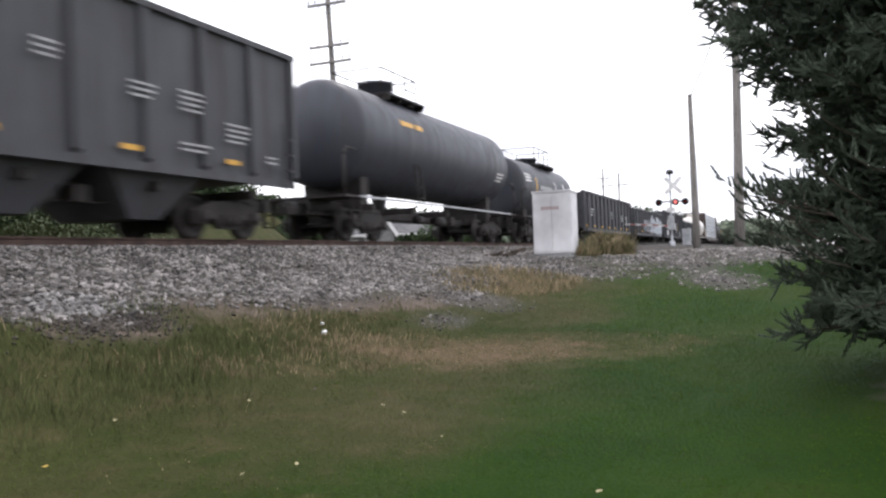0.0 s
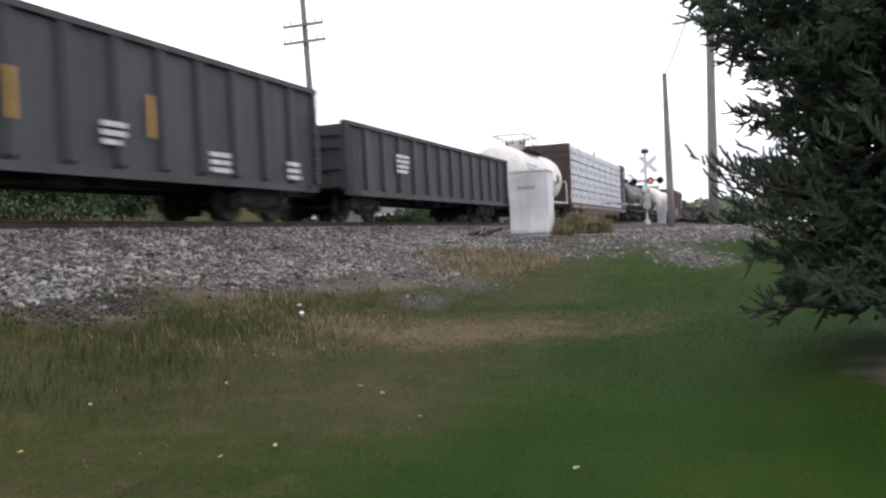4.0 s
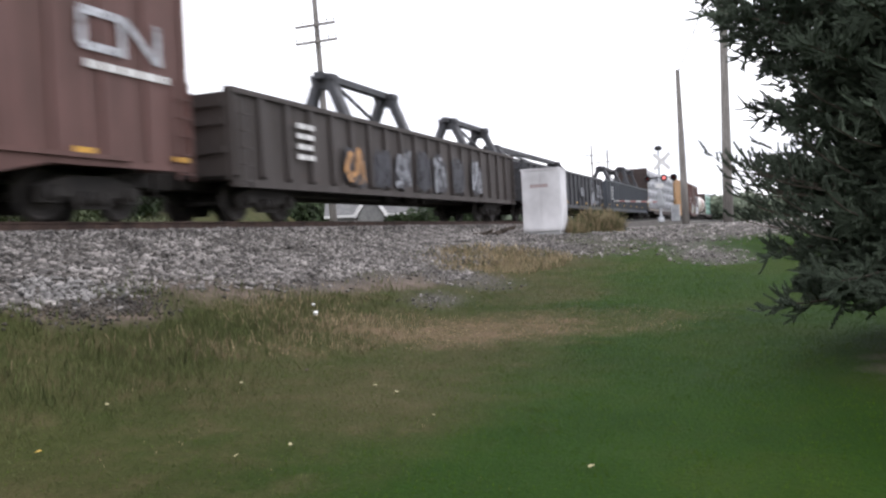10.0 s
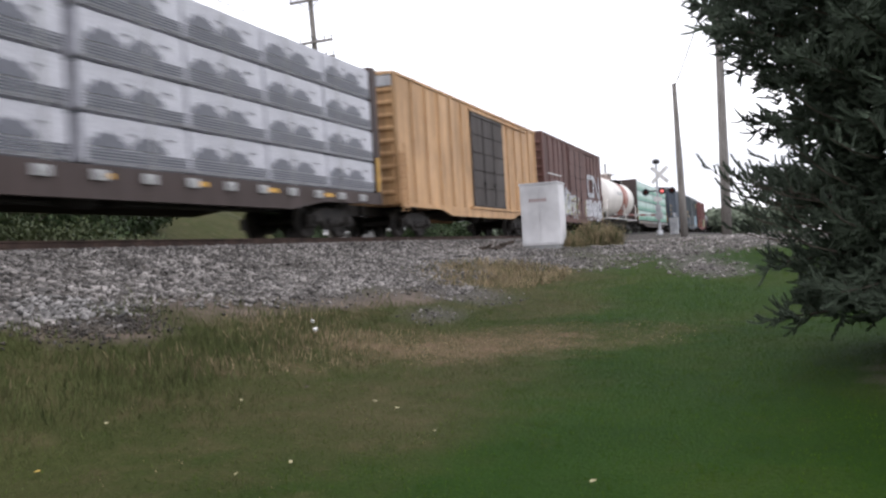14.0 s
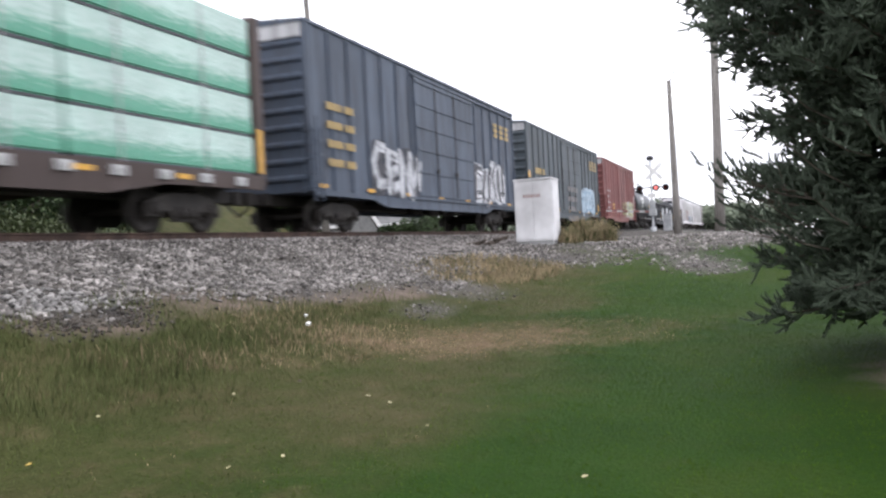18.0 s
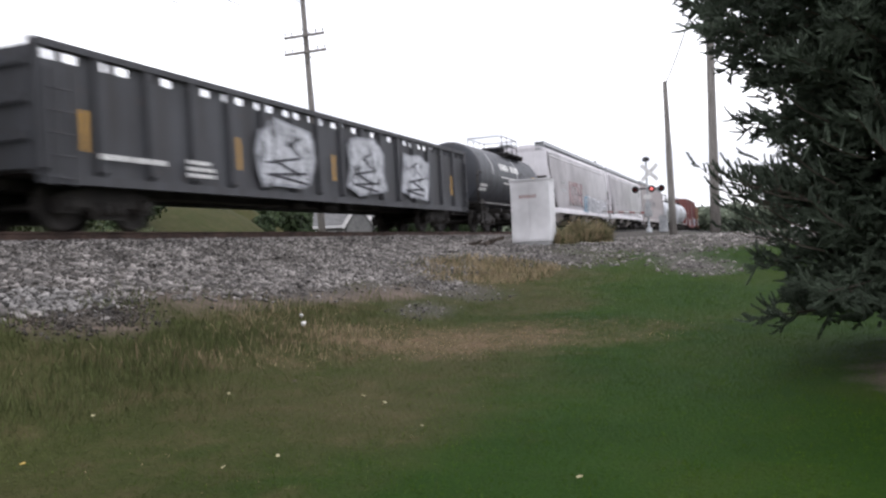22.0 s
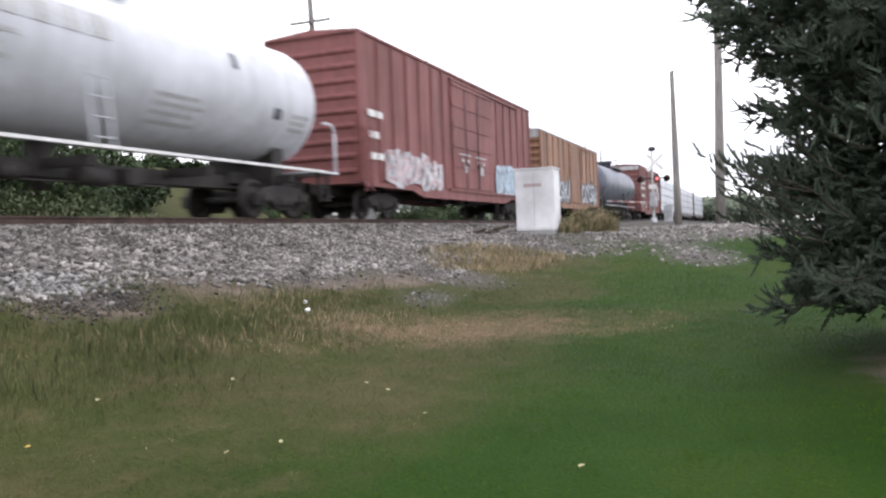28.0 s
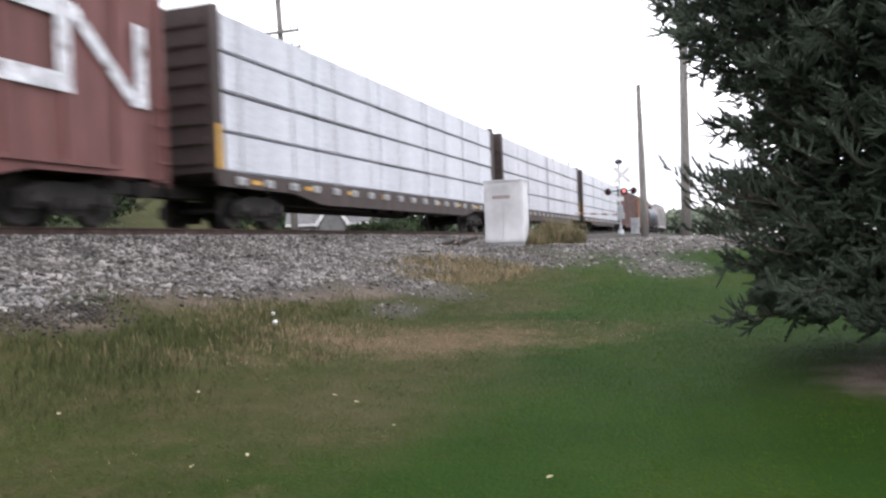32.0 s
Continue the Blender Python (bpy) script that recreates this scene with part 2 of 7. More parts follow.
def add_extrude(bm, outline, y0, y1):
    """A closed (x, z) outline drawn out along y."""
    a = [bm.verts.new((x, y0, z)) for x, z in outline]
    b = [bm.verts.new((x, y1, z)) for x, z in outline]
    k = len(a)
    for i in range(k):
        bm.faces.new((a[i], a[(i + 1) % k], b[(i + 1) % k], b[i]))
    bm.faces.new(a[::-1])
    bm.faces.new(b)


def to_mesh(name, bm, material):
    bmesh.ops.recalc_face_normals(bm, faces=bm.faces)
    me = bpy.data.meshes.new(name)
    bm.to_mesh(me)
    bm.free()
    me.materials.append(material)
    return me


def put(name, me, parent=None, m=None, label=""):
    ob = new(name, me)
    if parent is not None:
        ob.parent = parent
    if m is not None:
        ob.matrix_basis = m
    return tagged(ob, label)


def part(name, bm, material, parent=None, label="", m=None):
    return put(name, to_mesh(name, bm, material), parent, m, label)


def thing(name, label, category, m=None, group="", kind=""):
    ob = new(name)
    ob.empty_display_size = 0.2
    if m is not None:
        ob.matrix_basis = m
    return tagged(ob, label, category, group, kind)


def box_part(name, material, parent, x0, x1, y0, y1, z0, z1, label="", bevel=0.0):
    bm = bmesh.new()
    add_box(bm, x0, x1, y0, y1, z0, z1)
    if bevel:
        bmesh.ops.bevel(bm, geom=bm.edges[:], offset=bevel, segments=2, affect="EDGES", profile=0.5)
    return part(name, bm, material, parent, label)


# ---- ground ----


def smooth(a, b, t):
    t = min(1.0, max(0.0, (t - a) / (b - a)))
    return t * t * (3 - 2 * t)


PROFILE = [(-50, 0.0), (2.5, 0.0), (3.6, 0.03), (4.8, 0.14), (6.2, 0.5), (7.4, 0.9), (8.2, 1.12), (10.35, 1.85), (10.8, 1.9),
           (13.3, 1.9), (13.75, 1.84), (16.0, 0.9), (18.0, 0.5), (26.0, 0.3), (2000, 0.3)]
ROAD_Y0, ROAD_Y1 = 56.5, 63.5


def across(lat):
    for (a, za), (b, zb) in zip(PROFILE, PROFILE[1:]):
        if lat <= b:
            return za + (zb - za) * max(0.0, lat - a) / (b - a)
    return 0.3


def road_level(x):
    d = abs(x - TRACK_X)
    return 2.08 - 0.62 * smooth(3.0, 13.0, d)


def ground_z(x, y):
    lat = -x
    z = across(lat)
    rise = smooth(7.0, 31.0, y)
    if lat < 11.5:
        top = 1.47 if lat < 9 else max(1.47, z)
        z = z + max(0.0, top - z) * rise
    z += 0.2 * math.exp(-((x + 7.0) ** 2 + (y - 24.3) ** 2) / 6.0)
    if lat > 20.0:
        z += 7.5 * smooth(22.0, 42.0, lat) * smooth(29.5, 34.5, math.degrees(math.atan2(lat, max(y, 0.1)))) * (1 - smooth(70.0, 100.0, y))
    near_road = math.exp(-max(0.0, abs(y - 60.0) - 3.5) ** 2 / 30.0)
    z = z + (min(road_level(x), 2.0) - 0.07 - z) * near_road
    if abs(x - TRACK_X) > 3.0:
        z += 0.05 * noise.noise((x * 0.5, y * 0.5, 0.0)) + 0.02 * noise.noise((x * 2.1, y * 2.1, 3.0))
    return z


def gravel_at(x, y):
    """How much of the ground is stone: the ballast bank, the pad round the cabinet and the washed strip by the drive."""
    lat = -x
    wob = 0.7 * noise.noise((x * 0.35, y * 0.35, 7.0)) + 0.35 * noise.noise((x * 1.3, y * 1.3, 2.0))
    toe = 8.0 - 1.75 * smooth(8.0, 15.0, y)
    g = smooth(toe - 0.9, toe + 0.7, lat + wob) * (1 - smooth(16.4, 17.4, lat))
    g *= 1 - 0.75 * math.exp(-((x + 6.6) ** 2 / 1.6 + (y - 18.8) ** 2 / 7.0))
    g = max(g, (0.8 + 0.6 * wob) * math.exp(-((x + 5.35) ** 2 / 0.25 + (y - 12.9) ** 2 / 0.7)))
    g = max(g, (0.85 + 0.7 * wob) * math.exp(-(((x + 4.6) / 1.9) ** 2 + ((y - 21.5) / 1.8) ** 2)))
    g = max(g, (0.86 + 0.6 * wob) * math.exp(-(((x + 5.9) / 1.15) ** 2 + ((y - 15.3) / 1.1) ** 2)))
    s = (y - 17.4) / 20.0
    if 0 < s < 1:
        g = max(g, (0.78 + 0.6 * wob) * smooth(0.0, 0.06, s) * math.exp(-((x + 0.7 + 5.6 * s) / (0.55 + 3.0 * s)) ** 2))
    if y > 19 and -25 < lat < 10.5:
        g = max(g, (0.78 + 0.55 * wob) * smooth(20.0, 24.5, y + 0.35 * (lat - 3.5)) * (1 - smooth(70, 80, y)))
    return g


def olive_at(x, y):
    """Thin olive-brown turf between the green lawn and the bank."""
    wob = 0.6 * noise.noise((x * 0.5, y * 0.5, 11.0)) + 0.15 * noise.noise((x * 1.9, y * 1.9, 17.0))
    edge = 2.4 + 0.1 * max(0.0, y - 8.0)
    return smooth(edge - 1.0, edge + 1.1, -x + 1.1 * wob) * (0.85 + 0.5 * wob)


def dry_at(x, y):
    """How parched the turf is: a worn red-brown strip, thin streaks by the bank, a straw hump by the cabinet."""
    lat = -x
    wob = 0.6 * noise.noise((x * 0.5, y * 0.5, 11.0))
    spots = noise.noise((x * 1.1, y * 1.1, 4.0))
    d = 0.12 + 0.12 * spots if lat > 2.4 else 0.0
    u, v = (x + 4.1) * 0.86 + (y - 10.8) * 0.51, (y - 10.8) * 0.86 - (x + 4.1) * 0.51
    d = max(d, (1.1 + 0.3 * spots) * math.exp(-((u / 2.9) ** 2 + (v / 1.1) ** 2)))
    u, v = (x + 5.5) * 0.45 + (y - 8.0) * 0.89, (y - 8.0) * 0.45 - (x + 5.5) * 0.89
    d = max(d, (0.55 + 0.3 * spots) * math.exp(-((u / 1.9) ** 2 + (v / 0.4) ** 2)))
    d = max(d, (0.6 + 0.3 * wob) * math.exp(-(((x + 7.0) / 0.9) ** 2 + ((y - 11.8) / 2.2) ** 2)))
    d = max(d, 1.25 * math.exp(-(((x + 6.5) / 1.7) ** 2 + ((y - 18.6) / 3.0) ** 2)))
    return d


def soil_at(x, y):
    toe = 8.0 - 1.75 * smooth(8.0, 15.0, y)
    band = 0.8 * math.exp(-((-x - toe + 0.15) / 0.6) ** 2) * smooth(7.5, 9.0, y) * (1 - smooth(14.5, 16.0, y))
    return max(band, 1.1 * math.exp(-(((x - 1.8) / 0.9) ** 2 + ((y - 9.0) / 1.1) ** 2)), 1.1 * math.exp(-(((x + 7.25) / 0.55) ** 2 + ((y - 7.4) / 1.1) ** 2)),
               0.85 * math.exp(-(((x + 7.35) / 0.6) ** 2 + ((y - 11.0) / 3.0) ** 2)))


def spread(lo, hi, step, far_lo, far_hi, grow=1.28):
    out = list(np.arange(lo, hi + 1e-6, step))
    d = step
    while out[-1] < far_hi:
        d *= grow
        out.append(out[-1] + d)
    d = step
    while out[0] > far_lo:
        d *= grow
        out.insert(0, out[0] - d)
    return out


def build_ground():
    xs, ys = spread(-18.0, 6.0, 0.3, -1800, 1800), spread(-1.0, 34.0, 0.3, -1500, 2500, 1.12)
    verts = [(x, y, ground_z(x, y)) for y in ys for x in xs]
    w = len(xs)
    faces = [(j * w + i, j * w + i + 1, (j + 1) * w + i + 1, (j + 1) * w + i) for j in range(len(ys) - 1) for i in range(w - 1)]
    me = bpy.data.meshes.new("ground")
    me.from_pydata(verts, [], faces)
    for key, fn in (("gravel", gravel_at), ("dry", dry_at), ("soil", soil_at), ("olive", olive_at)):
        at = me.attributes.new(key, "FLOAT", "POINT")
        at.data.foreach_set("value", [fn(v[0], v[1]) for v in verts])
    me.polygons.foreach_set("use_smooth", [True] * len(faces))
    me.materials.append(M["ground"])
    return tagged(put("ground", me), "sloping mown lawn rising to a gravel railway bank", "ground", "", "structure")


build_ground()


def build_road():
    bm = bmesh.new()
    xs = [-300, -60, -40, -30] + [TRACK_X + k for k in (-13, -10, -7, -5, -3, -1.7, 1.7, 3, 5, 7, 10, 13)] + [8, 20, 60, 300]
    rows = [[bm.verts.new((x, y, road_level(x))) for y in (ROAD_Y0, 60.0, ROAD_Y1)] for x in xs]
    for a, b in zip(rows, rows[1:]):
        for k in (0, 1):
            bm.faces.new((a[k], b[k], b[k + 1], a[k + 1]))
    ret = bmesh.ops.extrude_face_region(bm, geom=bm.faces[:])
    for v in ret["geom"]:
        if isinstance(v, bmesh.types.BMVert):
            v.co.z -= 0.25
    tagged(part("road", bm, M["asphalt"]), "grey worn asphalt road over the level crossing", "road", "", "structure")


build_road()


def build_track():
    t = thing("railway_track", "single railway track with rusty rails on dark ties", "track", pose(TRACK_X, 0, 0), "", "structure")
    for side in (-1, 1):
        bm = bmesh.new()
        x = side * 0.755
        out = [(x - 0.07, RAIL - 0.17), (x + 0.07, RAIL - 0.17), (x + 0.07, RAIL - 0.155), (x + 0.012, RAIL - 0.13), (x + 0.012, RAIL - 0.045),
               (x + 0.036, RAIL - 0.035), (x + 0.036, RAIL - 0.006), (x + 0.028, RAIL), (x - 0.028, RAIL), (x - 0.036, RAIL - 0.006),
               (x - 0.036, RAIL - 0.035), (x - 0.012, RAIL - 0.045), (x - 0.012, RAIL - 0.13), (x - 0.07, RAIL - 0.155)]
        add_extrude(bm, out, -700, 1500)
        part("rail", bm, M["rail_rust"], t, "dark rust-brown steel rail")
    bm = bmesh.new()
    add_box(bm, -1.3, 1.3, -0.115, 0.115, RAIL - 0.34, RAIL - 0.17)
    me = to_mesh("tie", bm, M["tie"])
    rnd = random.Random(4)
    for k in range(300):
        put("tie", me, t, pose(rnd.uniform(-0.04, 0.04), -20 + k * 0.52, rnd.uniform(-0.015, 0.0), 0, 0, rnd.uniform(-1.2, 1.2)))
    return t


build_track()

# ---- rolling stock: origin at mid-length on the centre line at top of rail; +x is the side towards the lawn ----
MOVING = []
TIMES = (0.0, 8.0, 16.0, 24.0, 32.0)
P = {
    "black": car_paint("tank_black", (0.034, 0.038, 0.047), 0.45, 0.5),
    "blue_black": car_paint("tank_blue_black", (0.037, 0.041, 0.053), 0.35, 0.5),
    "grey_black": car_paint("gondola_black", (0.053, 0.055, 0.062), 0.5, 0.65),
    "slate_blue": car_paint("gondola_slate_blue", (0.058, 0.067, 0.08), 0.5, 0.65),
    "brown_dark": car_paint("gondola_brown", (0.055, 0.045, 0.041), 0.6, 0.7),
    "oxide": car_paint("oxide_red", (0.175, 0.062, 0.056), 0.55, 0.65),
    "oxide_pale": car_paint("faded_red", (0.2, 0.064, 0.06), 0.45, 0.65),
    "mineral": car_paint("mineral_brown", (0.13, 0.06, 0.05), 0.55, 0.65),
    "navy": car_paint("boxcar_dark_blue", (0.05, 0.07, 0.105), 0.5, 0.6),
    "slate": car_paint("boxcar_slate", (0.06, 0.078, 0.092), 0.55, 0.6),
    "amber": car_paint("boxcar_amber", (0.55, 0.33, 0.16), 0.45, 0.6),
    "amber_dirty": car_paint("boxcar_rusty_amber", (0.29, 0.152, 0.09), 0.75, 0.65),
    "cream": car_paint("tank_cream_white", (0.78, 0.74, 0.69), 0.3, 0.45, (0.3, 0.26, 0.22)),
    "white_tank": car_paint("tank_white", (0.54, 0.55, 0.585), 0.4, 0.45, (0.26, 0.25, 0.25)),
    "grey_tank": car_paint("tank_grey", (0.09, 0.1, 0.13), 0.3, 0.45),
    "hopper_white": car_paint("hopper_white", (0.76, 0.735, 0.755), 0.12, 0.55, (0.3, 0.26, 0.25)),
    "hopper_grey": car_paint("hopper_grey", (0.5, 0.46, 0.46), 0.3, 0.6, (0.2, 0.16, 0.15)),
    "band_red": car_paint("band_red", (0.36, 0.15, 0.11), 0.4, 0.5),
    "band_dark": car_paint("band_dark", (0.16, 0.15, 0.15), 0.4, 0.5),
    "roof_pale": car_paint("galvanised_roof", (0.42, 0.42, 0.43), 0.45, 0.5),
    "under": M["steel_dark"],
    "frame_brown": car_paint("bulkhead_brown", (0.055, 0.037, 0.033), 0.5, 0.7),
    # dull grey for trim; on hopper slope sheets it stands for shade
    "shelter": car_paint("painted_shade_grey", (0.2, 0.19, 0.19), 0.5, 0.7),
}


def spray(name, color):
    """Spray paint, worn and patchy: the car's own paint shows through where it has weathered off."""
    m = blotchy(name, shade(color, 0.7), shade(color, 1.15), 1.8, 0.6, 0.0, 14.0, 0.0)
    n, l = m.node_tree.nodes, m.node_tree.links
    worn = noise_fac(n, l, 2.6, 6.0, (1.0, 1.6, 0.8), rough=0.7)
    l.new(ramp(n, l, worn, [(0.36, (0.1, 0.1, 0.1)), (0.5, (0.95, 0.95, 0.95))]), n["Principled BSDF"].inputs["Alpha"])
    return m


SPRAY = {
    "pale": spray("spray_pale", (0.56, 0.57, 0.6)), "blue": spray("spray_blue", (0.2, 0.34, 0.46)), "ink": spray("spray_ink", (0.035, 0.035, 0.045)),
    "pink": spray("spray_pink", (0.5, 0.35, 0.35)), "bright": spray("spray_white", (0.8, 0.8, 0.83)), "lime": spray("spray_lime", (0.5, 0.5, 0.22)), "grey": spray("spray_grey", (0.36, 0.37, 0.4)),
    "orange": spray("spray_orange", (0.6, 0.3, 0.1)), "sky": spray("spray_sky", (0.42, 0.53, 0.62)),
}


def wrap_material(name, base, dark, tone, lower=None):
    """Poly lumber wrap: creased plastic film with a slight sheen."""
    m, n, l, b = nodes_of(name)
    big = noise_fac(n, l, 1.1, 4.0)
    crease = noise_fac(n, l, 3.0, 6.0, (1, 1.6, 5.0), rough=0.75)
    col = ramp(n, l, big, [(0.3, shade(base, 0.85)), (0.7, shade(base, 1.1))])
    cm = ramp(n, l, crease, [(0.4, shade(dark, 1.0)), (0.6, (1.0, 1.0, 1.0))])
    col = mixc(n, l, tone, col, cm, "MULTIPLY")
    if lower:
        tc = n.new("ShaderNodeTexCoord")
        sx = n.new("ShaderNodeSeparateXYZ")
        l.new(tc.outputs["Object"], sx.inputs[0])
        ma = n.new("ShaderNodeMath")
        ma.operation = "ADD"
        l.new(sx.outputs[2], ma.inputs[0])
        l.new(crease, ma.inputs[1])
        lm = ramp(n, l, ma.outputs[0], [(0.74, (0, 0, 0)), (1.06, (1, 1, 1))])
        col = mixc(n, l, lm, lower, col)
    l.new(col, b.inputs["Base Color"])
    b.inputs["Roughness"].default_value = 0.38
    bump(n, l, crease, b, 0.5, 0.05)
    return m


W = {
    "white": wrap_material("white_lumber_wrap", (0.66, 0.67, 0.71), (0.6, 0.6, 0.66), 0.5),
    "pale": wrap_material("silver_lumber_wrap", (0.6, 0.6, 0.64), (0.62, 0.62, 0.66), 0.5),
    "green": wrap_material("green_lumber_wrap", (0.52, 0.66, 0.61), (0.6, 0.76, 0.7), 0.6, (0.085, 0.32, 0.215)),
    "green_top": wrap_material("pale_green_lumber_wrap", (0.5, 0.66, 0.6), (0.7, 0.76, 0.74), 0.5),
}
M["print_dark"] = plain("dark_wrap_print", (0.13, 0.135, 0.16), 0.5)
M["gap_shadow"] = plain("painted_gap_shadow", (0.05, 0.05, 0.06), 0.6)


def cloned(ob, parent, m):
    """A part and its sub-parts again under another thing, sharing the meshes."""
    k = ob.copy()
    scene.collection.objects.link(k)
    k.parent = parent
    k.matrix_basis = m
    for c in ob.children:
        s = c.copy()
        scene.collection.objects.link(s)
        s.parent = k
    return k


MESH = {}


def shared(key, make, material):
    if key not in MESH:
        bm = bmesh.new()
        make(bm)
        MESH[key] = to_mesh(key.split("|")[0], bm, material)
    return MESH[key]


def wheel_mesh(bm):
    add_lathe(bm, [(-0.075, 0.12), (-0.07, 0.2), (-0.02, 0.24), (-0.02, 0.36), (-0.07, 0.38), (-0.07, 0.456), (0.03, 0.462), (0.045, 0.49), (0.07, 0.485),
                   (0.07, 0.38), (0.02, 0.36), (0.02, 0.24), (0.06, 0.2), (0.07, 0.12)], 22, "x")


def side_frame_mesh(bm):
    """Cast side frame: arched top member, dropped bottom member, pedestals, spring nest."""
    o = [(-1.15, 0.58), (-1.15, 0.3), (-0.72, 0.3), (-0.66, 0.42), (-0.5, 0.42), (-0.34, 0.2), (0.34, 0.2), (0.5, 0.42), (0.66, 0.42), (0.72, 0.3), (1.15, 0.3), (1.15, 0.58),
         (0.95, 0.66), (0.5, 0.78), (-0.5, 0.78), (-0.95, 0.66)]
    a = [bm.verts.new((-0.08, y, z)) for y, z in o]
    b = [bm.verts.new((0.08, y, z)) for y, z in o]
    k = len(o)
    for i in range(k):
        bm.faces.new((a[i], a[(i + 1) % k], b[(i + 1) % k], b[i]))
    bm.faces.new(a)
    bm.faces.new(b[::-1])
    for y in (-0.89, 0.89):
        add_lathe(bm, [(0.06, 0.14), (0.15, 0.13), (0.17, 0.08), (0.18, 0)], 12, "x", (0, y, 0.46))
    for y in (-0.2, 0.0, 0.2):
        add_lathe(bm, [(0.26, 0.085), (0.5, 0.085)], 10, "z", (0.1, y, 0))


def make_truck():
    bm = bmesh.new()
    add_box(bm, -1.05, 1.05, -0.2, 0.2, 0.45, 0.74)
    for y in (-0.89, 0.89):
        add_rod(bm, (-0.95, y, 0.46), (0.95, y, 0.46), 0.08, 10)
    add_lathe(bm, [(0.74, 0.3), (0.82, 0.28)], 14, "z")
    t = part("truck", bm, P["under"])
    wm = shared("wheel", wheel_mesh, P["under"])
    sm = shared("side_frame", side_frame_mesh, P["under"])
    for s in (-1, 1):
        put("side_frame", sm, t, pose(s * 1.0, 0, 0, 0, 0, 0 if s > 0 else 180), "dark cast steel side frame")
        for y in (-0.89, 0.89):
            put("wheel", wm, t, pose(s * 0.76, y, 0.46, 0, 0, 0 if s < 0 else 180), "dirty steel wheel")
    return t


TRUCK = [None]


def coupler_mesh(bm):
    add_box(bm, -0.12, 0.12, -0.15, 0.45, 0.74, 0.98)
    add_box(bm, -0.2, 0.2, 0.45, 0.72, 0.7, 1.02)
    add_rod(bm, (0.16, -0.1, 0.8), (0.2, 0.6, 0.42), 0.03, 6)


def running_gear(car, half, bogie, sill_half=None):
    sill_half = sill_half or half
    if TRUCK[0] is None:
        TRUCK[0] = make_truck()
        TRUCK[0].parent = car
        TRUCK[0].matrix_basis = pose(0, bogie, 0)
    else:
        cloned(TRUCK[0], car, pose(0, bogie, 0))
    cloned(TRUCK[0], car, pose(0, -bogie, 0))
    cm = shared("coupler", coupler_mesh, P["under"])
    put("coupler", cm, car, pose(0, sill_half, 0))
    put("coupler", cm, car, pose(0, -sill_half, 0, 0, 0, 180))
    bm = bmesh.new()
    add_box(bm, -0.28, 0.28, -sill_half, sill_half, 0.72, 1.02)
    part("centre_sill", bm, P["under"], car, "dark steel underframe")

    def bearer(b):
        add_box(b, -1.35, 1.35, -0.08, 0.08, 0.86, 1.04)
    bm_ = shared("cross_bearer", bearer, P["under"])
    for y in np.linspace(-half * 0.8, half * 0.8, 5):
        put("cross_bearer", bm_, car, pose(0, float(y), 0))

    def gear(b):
        add_lathe(b, [(-0.45, 0.0), (-0.42, 0.16), (0.3, 0.18), (0.34, 0.0)], 12, "y", (0.75, 0.6, 0.72))
        add_lathe(b, [(-0.2, 0.0), (-0.18, 0.14), (0.25, 0.14), (0.27, 0.0)], 12, "y", (0.8, -1.3, 0.72))
        add_rod(b, (0.7, -3.2, 0.6), (0.75, 2.6, 0.62), 0.02, 6)
        add_box(b, 0.6, 0.95, 1.3, 1.6, 0.6, 0.9)
    put("brake_gear", shared("brake_gear", gear, P["under"]), car)


def ladder_mesh(bm, h, w=0.42, step=0.36):
    for y in (0, w):
        add_box(bm, 0, 0.04, y - 0.02, y + 0.02, 0, h)
    z = 0.12
    while z < h:
        add_rod(bm, (0.05, 0, z), (0.05, w, z), 0.016, 6)
        z += step


def bars(car, name, x, y0, z0, rows, material, label, tilt=0.0):
    """Worn stencil lines as plain bars: rows of (z, [(start, length), ...], height)."""
    bm = bmesh.new()
    for z, runs, h in rows:
        for a, ln in runs:
            add_box(bm, x, x + 0.006, y0 + a, y0 + a + ln, z0 + z, z0 + z + h)
    return tagged(part(name, bm, material, car, label), "", "", "", "stuff")


def stencil(rnd, rows, width, h, gap):
    """Bars of uneven length standing for lines of small lettering."""
    out = []
    for k in range(rows):
        a, runs = 0.0, []
        while a < width * rnd.uniform(0.75, 1.0):
            ln = rnd.uniform(1.2, 3.2) * h
            runs.append((a, min(ln, width - a + 0.05)))
            a += ln + h * 0.5
        out.append((-k * (h + gap), runs, h))
    return out


def blob(bm, x, yc, zc, w, h, rnd, thick=0.004):
    n = 14
    pts = []
    for k in range(n):
        a = math.tau * k / n
        ca, sa = math.cos(a), math.sin(a)
        r = rnd.uniform(0.8, 1.12)
        pts.append((yc + math.copysign(abs(ca) ** 0.55, ca) * w / 2 * r, zc + math.copysign(abs(sa) ** 0.55, sa) * h / 2 * r))
    o = [bm.verts.new((x + thick, y, z)) for y, z in pts]
    ob = [bm.verts.new((x, y, z)) for y, z in pts]
    for k in range(n):
        bm.faces.new((o[k], o[(k + 1) % n], ob[(k + 1) % n], ob[k]))
    bm.faces.new(o)


